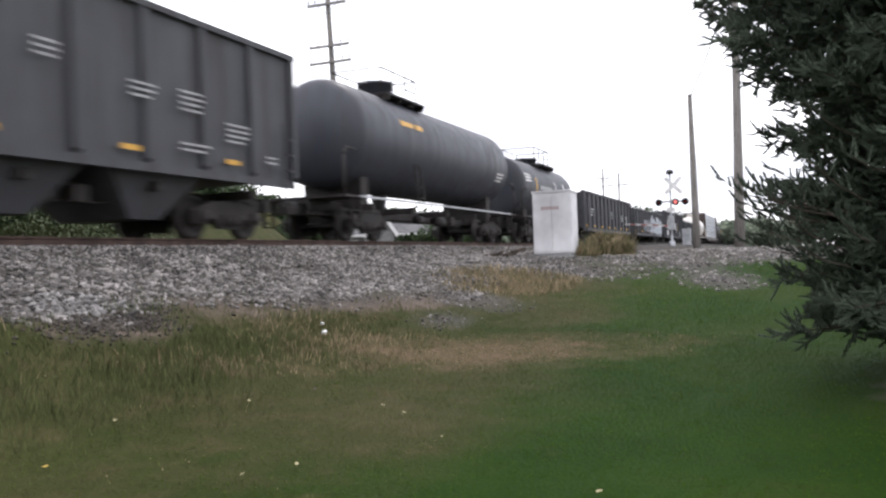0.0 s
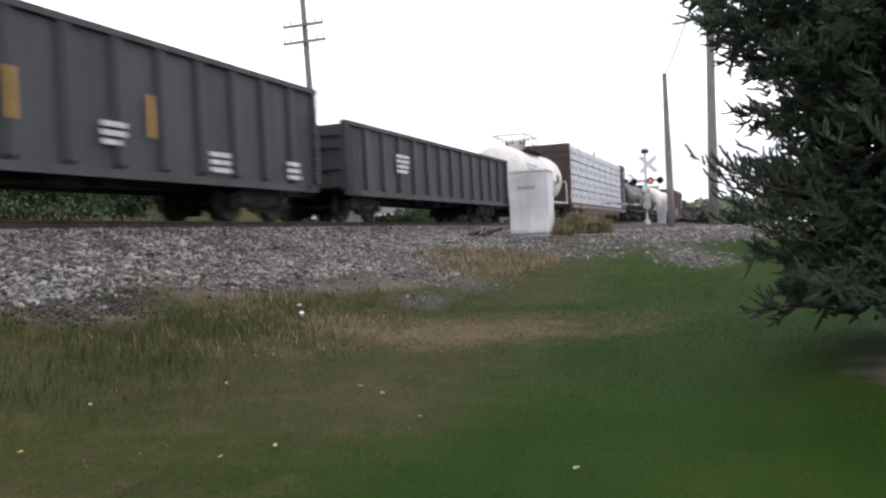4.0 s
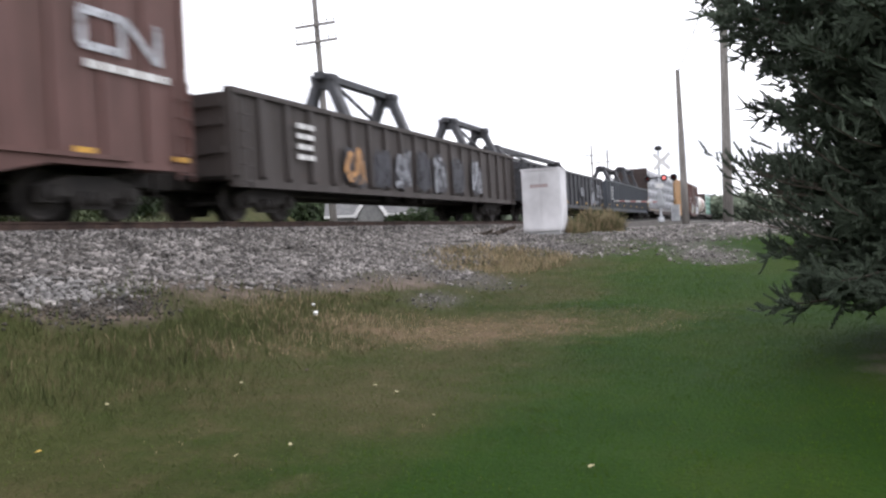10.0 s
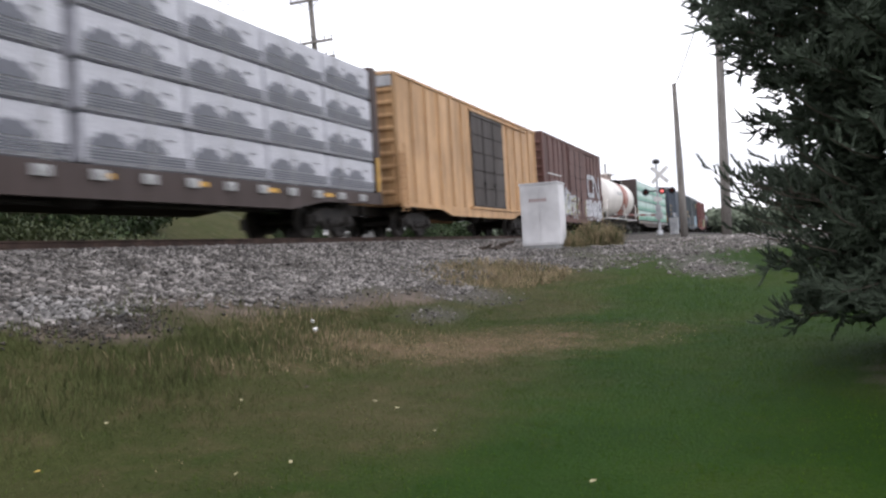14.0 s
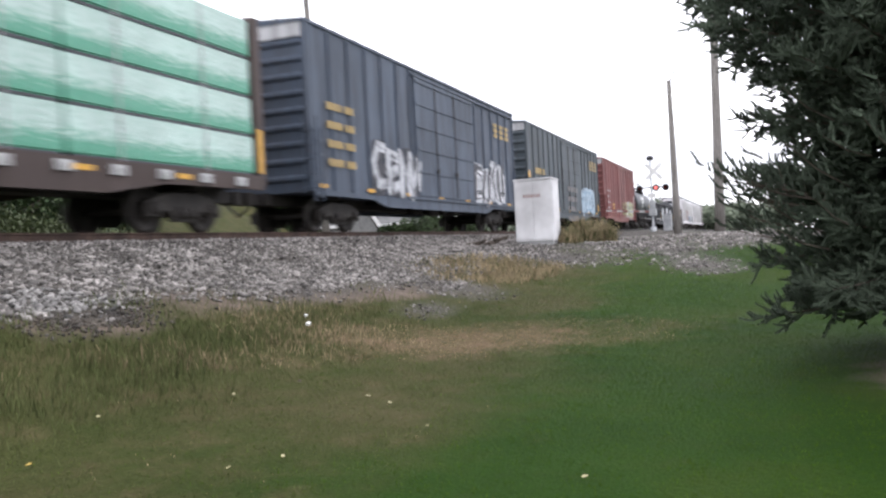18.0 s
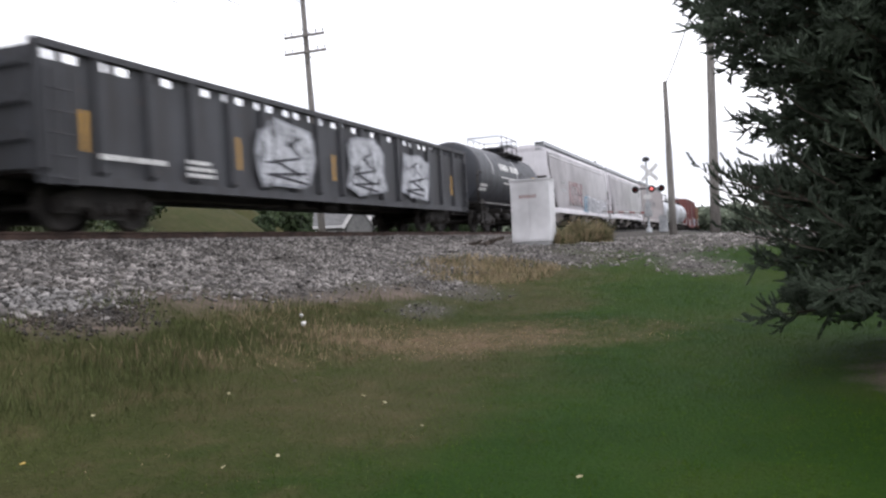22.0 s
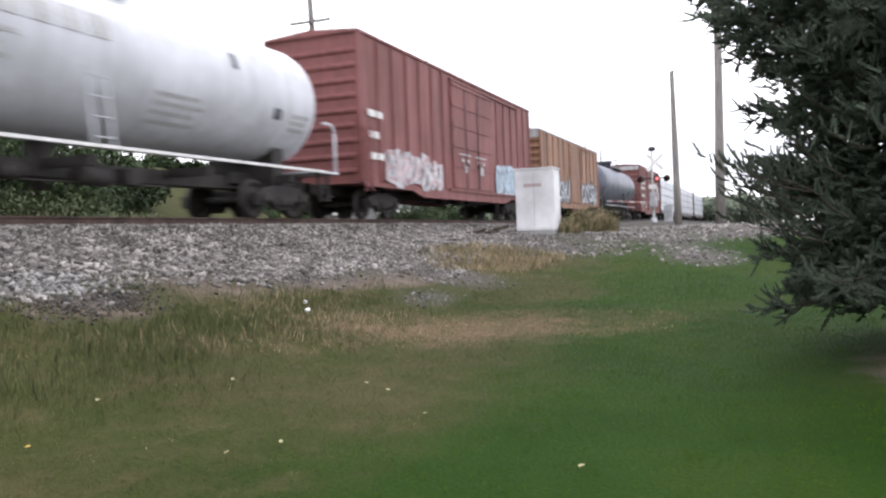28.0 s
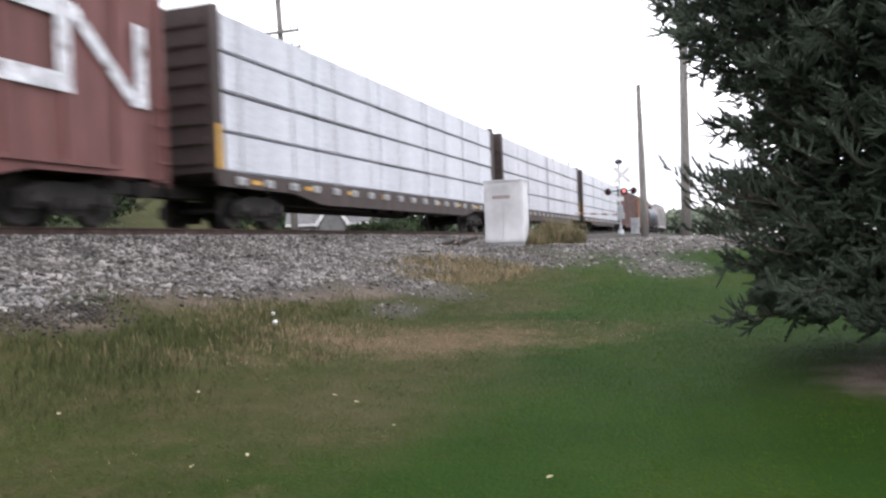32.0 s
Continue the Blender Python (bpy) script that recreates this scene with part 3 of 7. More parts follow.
GLYPHS = (
    (((0.1, 0), (0.12, 1)), ((0.15, 0.5), (0.9, 1)), ((0.3, 0.6), (0.95, 0))),
    (((0.05, 0), (0.5, 1), (0.95, 0)), ((0.25, 0.35), (0.75, 0.35))),
    (((0.9, 0.9), (0.4, 1), (0.1, 0.6), (0.3, 0.05), (0.9, 0.1)),),
    (((0.9, 0.95), (0.3, 0.95), (0.15, 0.62), (0.8, 0.45), (0.75, 0.08), (0.1, 0.05)),),
    (((0.1, 0), (0.1, 1), (0.9, 0), (0.9, 1)),),
    (((0.1, 0), (0.12, 1), (0.8, 0.85), (0.75, 0.5), (0.15, 0.5)), ((0.4, 0.5), (0.9, 0))),
    (((0.2, 1), (0.1, 0.3), (0.4, 0), (0.8, 0.2), (0.85, 1)),),
    (((0.85, 0.95), (0.15, 0.95), (0.12, 0.05), (0.9, 0.05)), ((0.15, 0.5), (0.75, 0.52))),
)


def capsule(bm, x, p, q, r, thick=0.004):
    """A flat stroke with round ends from p to q, both (y, z), raised by thick from the side at x."""
    a = math.atan2(q[1] - p[1], q[0] - p[0])
    pts = [(c[0] + r * math.cos(a + k), c[1] + r * math.sin(a + k)) for c, ks in ((q, (-1.57, -0.8, 0.0, 0.8, 1.57)), (p, (1.57, 2.35, 3.14, 3.93, 4.71))) for k in ks]
    o = [bm.verts.new((x + thick, y, z)) for y, z in pts]
    u = [bm.verts.new((x, y, z)) for y, z in pts]
    n = len(o)
    bm.faces.new(o)
    for k in range(n):
        bm.faces.new((o[k], u[k], u[(k + 1) % n], o[(k + 1) % n]))


def graffiti(car, x, y0, z0, length, h, fill, edge, seed, accent=None):
    """A spray-painted tag: fat outlined glyph-like strokes over a cloud of colour, no real letters."""
    rnd = random.Random(seed)
    back, front, inner = bmesh.new(), bmesh.new(), bmesh.new()
    y, k = y0, 0
    while y < y0 + length - 0.1:
        w = min(h * rnd.uniform(0.55, 0.85), y0 + length - y + 0.1)
        zc = z0 + rnd.uniform(-0.06, 0.06) * h
        hh = h * rnd.uniform(0.85, 1.1)
        blob(back, x + 0.0006 * (k % 3), y + w / 2, zc + hh / 2, w * 1.16, hh * 1.1, rnd, 0.003)
        g = GLYPHS[rnd.randrange(len(GLYPHS))]
        slant, r = rnd.uniform(-0.12, 0.2), min(w, hh) * rnd.uniform(0.13, 0.17)

        def spot(a, b):
            return (y + w * (0.08 + 0.84 * a) + slant * hh * (b - 0.5), zc + hh * (0.1 + 0.8 * b))
        lay = 0
        for line in g:
            pts = [spot(a + rnd.uniform(-0.15, 0.15), b + rnd.uniform(-0.12, 0.12)) for a, b in line]
            for p, q in zip(pts, pts[1:]):
                capsule(front, x + 0.005 + 0.0005 * lay, p, q, r)
                e = r * rnd.uniform(0.55, 1.0)
                capsule(inner, x + 0.0095 + 0.0005 * lay, (p[0] + e, p[1] - e * 0.5), (q[0] + e, q[1] - e * 0.5), r * 0.26, 0.002)
                lay += 1
        y += w * 0.95
        k += 1
    g = tagged(part("graffiti", back, SPRAY[edge], car, "spray-painted graffiti tag"), "", "", "", "stuff")
    tagged(part("graffiti_fill", front, SPRAY[fill], g), "", "", "", "stuff")
    tagged(part("graffiti_stroke", inner, SPRAY[accent or "ink"], g), "", "", "", "stuff")
    return g


def oval_tag(car, x, yc, zc, w, h, seed):
    """A big pale sprayed oval with dark slanting strokes."""
    rnd = random.Random(seed)
    back, front, inner = bmesh.new(), bmesh.new(), bmesh.new()
    st = rnd.getstate()
    blob(back, x, yc, zc - 0.01, w * 1.06, h * 1.05, rnd)
    rnd.setstate(st)
    blob(front, x + 0.005, yc, zc, w * 0.96, h * 0.96, rnd)
    for z, a, k in ((-0.08, 8, 0.6), (-0.2, -14, 0.45), (-0.28, 4, 0.7), (-0.36, -5, 0.6), (0.22, 20, 0.3), (0.1, -30, 0.24)):
        mm = pose(0, yc + w * rnd.uniform(-0.1, 0.1), zc + h * z, a, 0, 0)
        add_box(inner, x + 0.01, x + 0.013, -w * k / 2, w * k / 2, -h * 0.022, h * 0.022, mm)
    g = tagged(part("graffiti", back, SPRAY["grey"], car, "pale sprayed oval with dark strokes"), "", "", "", "stuff")
    tagged(part("graffiti_fill", front, SPRAY["pale"], g), "", "", "", "stuff")
    tagged(part("graffiti_stroke", inner, SPRAY["ink"], g), "", "", "", "stuff")


def reflectors(car, x, half, z, step=3.0):
    def strip(b):
        add_box(b, 0, 0.008, -0.22, 0.22, 0, 0.1)
    me = shared("reflector", strip, M["yellow"])
    y = -half + 0.6
    while y < half - 0.4:
        put("reflector", me, car, pose(x, y, z), "yellow reflective strip")
        y += step


def logo_shapes(car, x, y, z, h, material):
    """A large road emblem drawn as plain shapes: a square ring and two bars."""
    t, w = h * 0.2, h * 1.22
    bm = bmesh.new()
    add_box(bm, x, x + 0.006, y, y + t, z + t * 0.5, z + h - t * 0.5)
    add_box(bm, x, x + 0.0065, y + t * 0.4, y + w, z, z + t)
    add_box(bm, x, x + 0.0065, y + t * 0.4, y + w, z + h - t, z + h)
    add_box(bm, x, x + 0.006, y + w, y + w + t, z, z + h)
    add_box(bm, x, x + 0.006, y + 2 * w, y + 2 * w + t, z, z + h)
    lean = math.atan2(w - t * 0.6, h)
    mm = pose(0, y + w * 1.5 + t / 2, z + h / 2, math.degrees(lean), 0, 0)
    add_box(bm, x, x + 0.0068, -t * 0.42, t * 0.42, -h * 0.5 / math.cos(lean) + t * 0.3, h * 0.5 / math.cos(lean) - t * 0.3, mm)
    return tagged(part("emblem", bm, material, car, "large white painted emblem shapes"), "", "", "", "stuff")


def letter_blocks(car, x, y, z, h, n, material, pitch=1.15):
    """A company name drawn as a row of plain outlined blocks."""
    bm = bmesh.new()
    t = h * 0.2
    for k in range(n):
        a = y + k * h * pitch
        w = h * 0.8
        for q in (0.0, 0.38, 0.76):
            add_box(bm, x, x + 0.006, a, a + w, z + h * q, z + h * q + t * 1.2)
        add_box(bm, x, x + 0.005, a + w * 0.36, a + w * 0.64, z, z + h)
    return tagged(part("name_block", bm, material, car, "row of painted block shapes"), "", "", "", "stuff")


def new_car(name, label, category, y0, y1):
    c = thing(name, label, category, pose(TRACK_X, (y0 + y1) / 2, RAIL), "freight train")
    MOVING.append((c, (y0 + y1) / 2))
    return c, (y1 - y0) / 2


def boxcar(y0, y1, eave, paint, label, posts=14, door=(0.4, 0.62), end_top=None, door_paint=None, ribbed_door=False, roof=None, deep_sill=True):
    """door: where it starts and ends, as shares of the length from the leading end."""
    c, h = new_car("boxcar", label, "boxcar", y0, y1 + 0.3)
    p = P[paint]
    running_gear(c, h, h - 2.3, h + 0.1)
    bm = bmesh.new()
    add_box(bm, -1.5, 1.5, -h + 0.1, h - 0.1, 1.0, eave)
    body = part("body", bm, p, c, "weathered painted steel body")
    # roof with cross ribs and a low ridge
    bm = bmesh.new()
    add_extrude(bm, [(-1.55, eave - 0.06), (1.55, eave - 0.06), (1.55, eave + 0.02), (0, eave + 0.14), (-1.55, eave + 0.02)], -h, h)
    y = -h + 0.5
    while y < h - 0.3:
        add_extrude(bm, [(-1.53, eave + 0.02), (1.53, eave + 0.02), (1.53, eave + 0.05), (0, eave + 0.18), (-1.53, eave + 0.05)], y - 0.04, y + 0.04)
        y += 1.2
    part("roof", bm, P[roof or paint], c, "ribbed metal roof")
    d0, d1 = -h + 2 * h * door[0], -h + 2 * h * door[1]

    key = f"side_post|{paint}|{eave:.2f}"
    if key not in MESH:
        bm = bmesh.new()
        add_box(bm, 1.5, 1.555, -0.06, 0.06, 1.06, eave - 0.08)
        bmesh.ops.bevel(bm, geom=[e for e in bm.edges if abs(e.verts[0].co.z - e.verts[1].co.z) > 1], offset=0.02, segments=1, affect="EDGES")
        MESH[key] = to_mesh("side_post", bm, p)
    for k in range(posts):
        y = -h + 0.25 + (2 * h - 0.5) * k / (posts - 1)
        if not d0 - 0.1 < y < d1 + 0.1:
            put("side_post", MESH[key], c, pose(0, y, 0))
    # sliding door with panels, rods and tracks
    bm = bmesh.new()
    add_box(bm, 1.5, 1.57, d0, d1, 1.12, eave - 0.28)
    dr = part("door", bm, P[door_paint or paint], c, "steel sliding door")
    bm = bmesh.new()
    zs = np.linspace(1.2, eave - 0.4, 16 if ribbed_door else 6)
    for z in zs:
        add_box(bm, 1.57, 1.6, d0 + 0.06, d1 - 0.06, z - (0.05 if ribbed_door else 0.035), z + (0.05 if ribbed_door else 0.035))
    part("door_rib", bm, P[door_paint or paint], dr)
    for f in ((0.3, 0.62) if not ribbed_door else (0.85,)):
        bm = bmesh.new()
        y = d0 + (d1 - d0) * f
        add_rod(bm, (1.62, y, 1.2), (1.62, y, eave - 0.4), 0.018, 6)
        add_box(bm, 1.6, 1.66, y - 0.1, y + 0.1, 2.0, 2.1)
        part("lock_rod", bm, P["under"], dr)
    bm = bmesh.new()
    add_box(bm, 1.5, 1.6, d0 - (d1 - d0) * 0.1, min(h - 0.2, d1 + (d1 - d0) * 0.95), 1.02, 1.1)
    part("door_track", bm, p, c)
    bm = bmesh.new()
    add_box(bm, 1.5, 1.585, d0 - 0.1, min(h - 0.2, d1 + (d1 - d0) * 0.95), eave - 0.26, eave - 0.18)
    part("door_track", bm, p, c)
    # ends: corrugated, dark in shade
    end_key = f"end_rib|{paint}"
    if end_key not in MESH:
        bm = bmesh.new()
        add_extrude(bm, [(-1.42, -0.1), (-1.42, 0.1), (1.42, 0.1), (1.42, -0.1)], 0, 0.004)
        v = [(-1.42, 0.0, -0.1), (1.42, 0.0, -0.1), (1.42, -0.075, -0.03), (-1.42, -0.075, -0.03), (1.42, -0.075, 0.03), (-1.42, -0.075, 0.03), (1.42, 0, 0.1), (-1.42, 0, 0.1)]
        vs = [bm.verts.new(q) for q in v]
        for f in ((0, 1, 2, 3), (3, 2, 4, 5), (5, 4, 6, 7)):
            bm.faces.new([vs[i] for i in f])
        MESH[end_key] = to_mesh("end_rib", bm, p)
    n_rib = 9
    for k in range(n_rib):
        z = 1.35 + (eave - 0.55 - 1.35) * k / (n_rib - 1)
        put("end_rib", MESH[end_key], c, pose(0, -h + 0.1, z))
        if k % 2 == 0:
            put("end_rib", MESH[end_key], c, pose(0, h - 0.1, z, 0, 0, 180))
    if end_top:
        box_part("end_top_panel", P[end_top], c, -1.49, 1.49, -h + 0.03, -h + 0.096, eave - 0.42, eave - 0.07, "pale galvanised end panel")
    for x in (-1.5, 1.5):
        box_part("corner_post", p, c, x - 0.06, x + 0.06, -h + 0.03, -h + 0.15, 1.0, eave - 0.06)
    bm = bmesh.new()
    if deep_sill:
        o = [(-h + 0.2, 1.02), (-h + 0.2, 0.92), (-h + 3.6, 0.9), (-h + 4.6, 0.7), (h - 4.6, 0.7), (h - 3.6, 0.9), (h - 0.2, 0.92), (h - 0.2, 1.02)]
    else:
        o = [(-h + 0.2, 1.02), (-h + 0.2, 0.86), (h - 0.2, 0.86), (h - 0.2, 1.02)]
    for x0, x1 in ((1.46, 1.53), (-1.53, -1.46)):
        a = [bm.verts.new((x0, y, z)) for y, z in o]
        b = [bm.verts.new((x1, y, z)) for y, z in o]
        for i in range(len(o)):
            bm.faces.new((a[i], a[(i + 1) % len(o)], b[(i + 1) % len(o)], b[i]))
        bm.faces.new(a)
        bm.faces.new(b[::-1])
    part("side_sill", bm, p, c)
    lk = f"ladder|{paint}|side"
    if lk not in MESH:
        bm = bmesh.new()
        ladder_mesh(bm, 1.9)
        MESH[lk] = to_mesh("ladder", bm, p)
    put("ladder", MESH[lk], c, pose(1.56, -h + 0.16, 0.75))
    put("ladder", MESH[lk], c, pose(1.56, h - 0.62, 0.75))
    put("ladder", MESH[lk], c, pose(1.38, -h + 0.0, 0.95, 0, 0, -90))
    return c, h


def lathe_tank(bm, half, r, zc, bulge=0.5, square=0.9, n=40):
    """The shell with dished heads: bulge is their depth as a share of the radius, square under 1 tightens the knuckle."""
    d = r * bulge
    prof = []
    for k in range(9):
        a = math.pi / 2 * k / 8
        prof.append((-half + d - d * math.cos(a) ** (2 * square - 0.8), r * math.sin(a) ** square))
    inner = np.linspace(-half + d, half - d, 5)[1:-1]
    prof += [(float(s), r) for s in inner]
    for k in range(9):
        a = math.pi / 2 * (1 - k / 8)
        prof.append((half - d + d * max(0.0, math.cos(a)) ** (2 * square - 0.8), r * math.sin(a) ** square))
    add_lathe(bm, prof, n, "y", (0, 0, zc))


def tank_car(y0, y1, top, r, paint, label, dome=0.0, line="galv", rail_col=None, bands=(), end_rail=True, cage=True):
    """y0..y1: the heads of the shell. dome: where the manway sits, metres from the middle."""
    c, h = new_car("tank_car", label, "tank car", y0 + 0.8, y1 + 0.7)
    zc = top - r
    p = P[paint]
    if paint == "black" and line == "galv":
        line = "shelter"
    running_gear(c, h, h - 1.6, h + 0.5)
    bm = bmesh.new()
    flat = paint == "black"
    lathe_tank(bm, h, r, zc, 0.22 if flat else 0.5, 0.62 if flat else 0.9)
    part("tank", bm, p, c, "weathered cylindrical tank shell")
    for y, w, mat in bands:
        bm = bmesh.new()
        add_lathe(bm, [(y - w / 2, r + 0.001), (y - w / 2, r + 0.008), (y + w / 2, r + 0.008), (y + w / 2, r + 0.001)], 40, "y", (0, 0, zc))
        part("band", bm, P[mat] if mat in P else M[mat], c, "painted band round the tank")
    for s in (-1, 1):
        bm = bmesh.new()
        yb = s * (h - 1.6)
        add_box(bm, -0.95, 0.95, yb - 0.22, yb + 0.22, 0.82, zc - r * 0.72)
        add_box(bm, -0.35, 0.35, s * (h - 2.6) - 0.2, s * (h + 0.5), 0.84, 1.12) if s > 0 else add_box(bm, -0.35, 0.35, -(h + 0.5), -(h - 2.6) + 0.2, 0.84, 1.12)
        part("saddle", bm, P["under"], c)
        # end platform, posts and grab rails
        bm = bmesh.new()
        a, b = sorted((s * (h - 0.7), s * (h + 0.5)))
        add_box(bm, -1.5, 1.5, a, b, 1.14, 1.2)
        pl = part("end_platform", bm, P["under"] if paint in ("black", "blue_black", "grey_tank") else p, c)
        if end_rail:
            for x in (-1.44, 1.44):
                bm = bmesh.new()
                path = [(h + 0.44, 1.2), (h + 0.44, 2.25), (h + 0.36, 2.4), (h + 0.2, 2.47), (h - 0.15, 2.45)]
                for (ya, za), (yb_, zb) in zip(path, path[1:]):
                    add_rod(bm, (x, s * ya, za), (x, s * yb_, zb), 0.04, 8)
                part("end_rail", bm, P["under"] if paint in ("black", "blue_black", "grey_tank") else p, pl)
        for x in (-1.44, 1.36):
            bm = bmesh.new()
            add_box(bm, x, x + 0.08, s * (h - 0.2) - 0.25, s * (h - 0.2) - 0.2, 0.42, 1.14)
            add_box(bm, x, x + 0.08, s * (h - 0.2) + 0.2, s * (h - 0.2) + 0.25, 0.42, 1.14)
            for z in (0.44, 0.78):
                add_box(bm, x, x + 0.08, s * (h - 0.2) - 0.25, s * (h - 0.2) + 0.25, z, z + 0.03)
            part("step", bm, P["under"], pl)
    # side running rail
    for x in (-1.5, 1.5):
        bm = bmesh.new()
        add_box(bm, x - 0.03, x + 0.03, -h + 0.3, h - 0.3, 1.15, 1.21)
        part("side_rail", bm, M[line] if line in M else P[line], c, "long thin side rail")
    # manway, platform, cage
    bm = bmesh.new()
    mh = 0.2 if flat else 0.42
    add_lathe(bm, [(top - 0.12, 0.52), (top + mh, 0.52), (top + mh + 0.02, 0.6), (top + mh + 0.1, 0.6), (top + mh + 0.14, 0.3), (top + mh + 0.15, 0)], 20, "z", (0, dome, 0))
    mw = part("manway", bm, p, c)
    if "bolt" not in MESH:
        bm = bmesh.new()
        add_rod(bm, (0.54, 0, 0.3), (0.54, 0, 0.56), 0.04, 6)
        MESH["bolt"] = to_mesh("bolt", bm, P["under"])
    for k in range(8):
        put("bolt", MESH["bolt"], mw, pose(0, dome, top + mh - 0.42, 0, 0, k * 45))
    bm = bmesh.new()
    for x0, x1 in ((0.55, 1.15), (-1.15, -0.55)):
        add_box(bm, x0, x1, dome - 1.4, dome + 1.4, top - 0.16, top - 0.1)
        for q in (-1.3, -0.45, 0.45, 1.3):
            add_box(bm, x0 + 0.02, x1 - 0.02, dome + q - 0.025, dome + q + 0.025, top - 0.3, top - 0.12)
    pf = part("platform", bm, P["under"], c, "grated top platform")
    if cage:
        bm = bmesh.new()
        for x in (-0.85, 0.85):
            for y in (dome - 1.3, dome - 0.45, dome + 0.45, dome + 1.3):
                add_rod(bm, (x, y, top - 0.12), (x, y, top + 0.72), 0.024, 6)
            add_rod(bm, (x, dome - 1.3, top + 0.72), (x, dome + 1.3, top + 0.72), 0.024, 6)
            add_rod(bm, (x, dome + 0.45, top + 0.32), (x, dome + 1.3, top + 0.32), 0.02, 6)
        for y in (dome - 1.3, dome + 1.3):
            add_rod(bm, (-0.85, y, top + 0.72), (0.85, y, top + 0.72), 0.024, 6)
        part("guard_rail", bm, P["under"], pf, "thin pipe guard rail")
    key = f"ladder|tank|{paint}"
    if key not in MESH:
        bm = bmesh.new()
        ladder_mesh(bm, 1.6, 0.45)
        MESH[key] = to_mesh("ladder", bm, p if paint in ("cream", "white_tank") else P["under"])
    put("ladder", MESH[key], c, pose(1.5, dome - 0.22, 1.2, 0, -6, 0))
    bm = bmesh.new()
    add_lathe(bm, [(0.5, 0.0), (0.5, 0.16), (0.75, 0.2), (zc - r + 0.05, 0.26)], 12, "z", (0, dome, 0))
    part("outlet", bm, P["under"], c)
    return c, h, zc


def on_tank(car, r, zc, y0, z, rows, material, label, name="stencil"):
    """Bars laid on the curve of the shell: rows of (dz, runs, height)."""
    bm = bmesh.new()
    for dz, runs, hgt in rows:
        for a, ln in runs:
            steps = max(1, math.ceil(hgt / 0.12))
            rows_ = []
            for i in range(steps + 1):
                q = z + dz + hgt * i / steps
                k = max(-0.98, min(0.98, (q - zc) / r))
                xx = math.sqrt(1 - k * k) * (r + 0.012)
                rows_.append([bm.verts.new((xx - dx, y0 + a + e, q)) for dx, e in ((0.02, 0), (0, 0), (0, ln), (0.02, ln))])
            for u, v in zip(rows_, rows_[1:]):
                for i in range(3):
                    bm.faces.new((u[i], u[i + 1], v[i + 1], v[i]))
    return tagged(part(name, bm, material, car, label), "", "", "", "stuff")


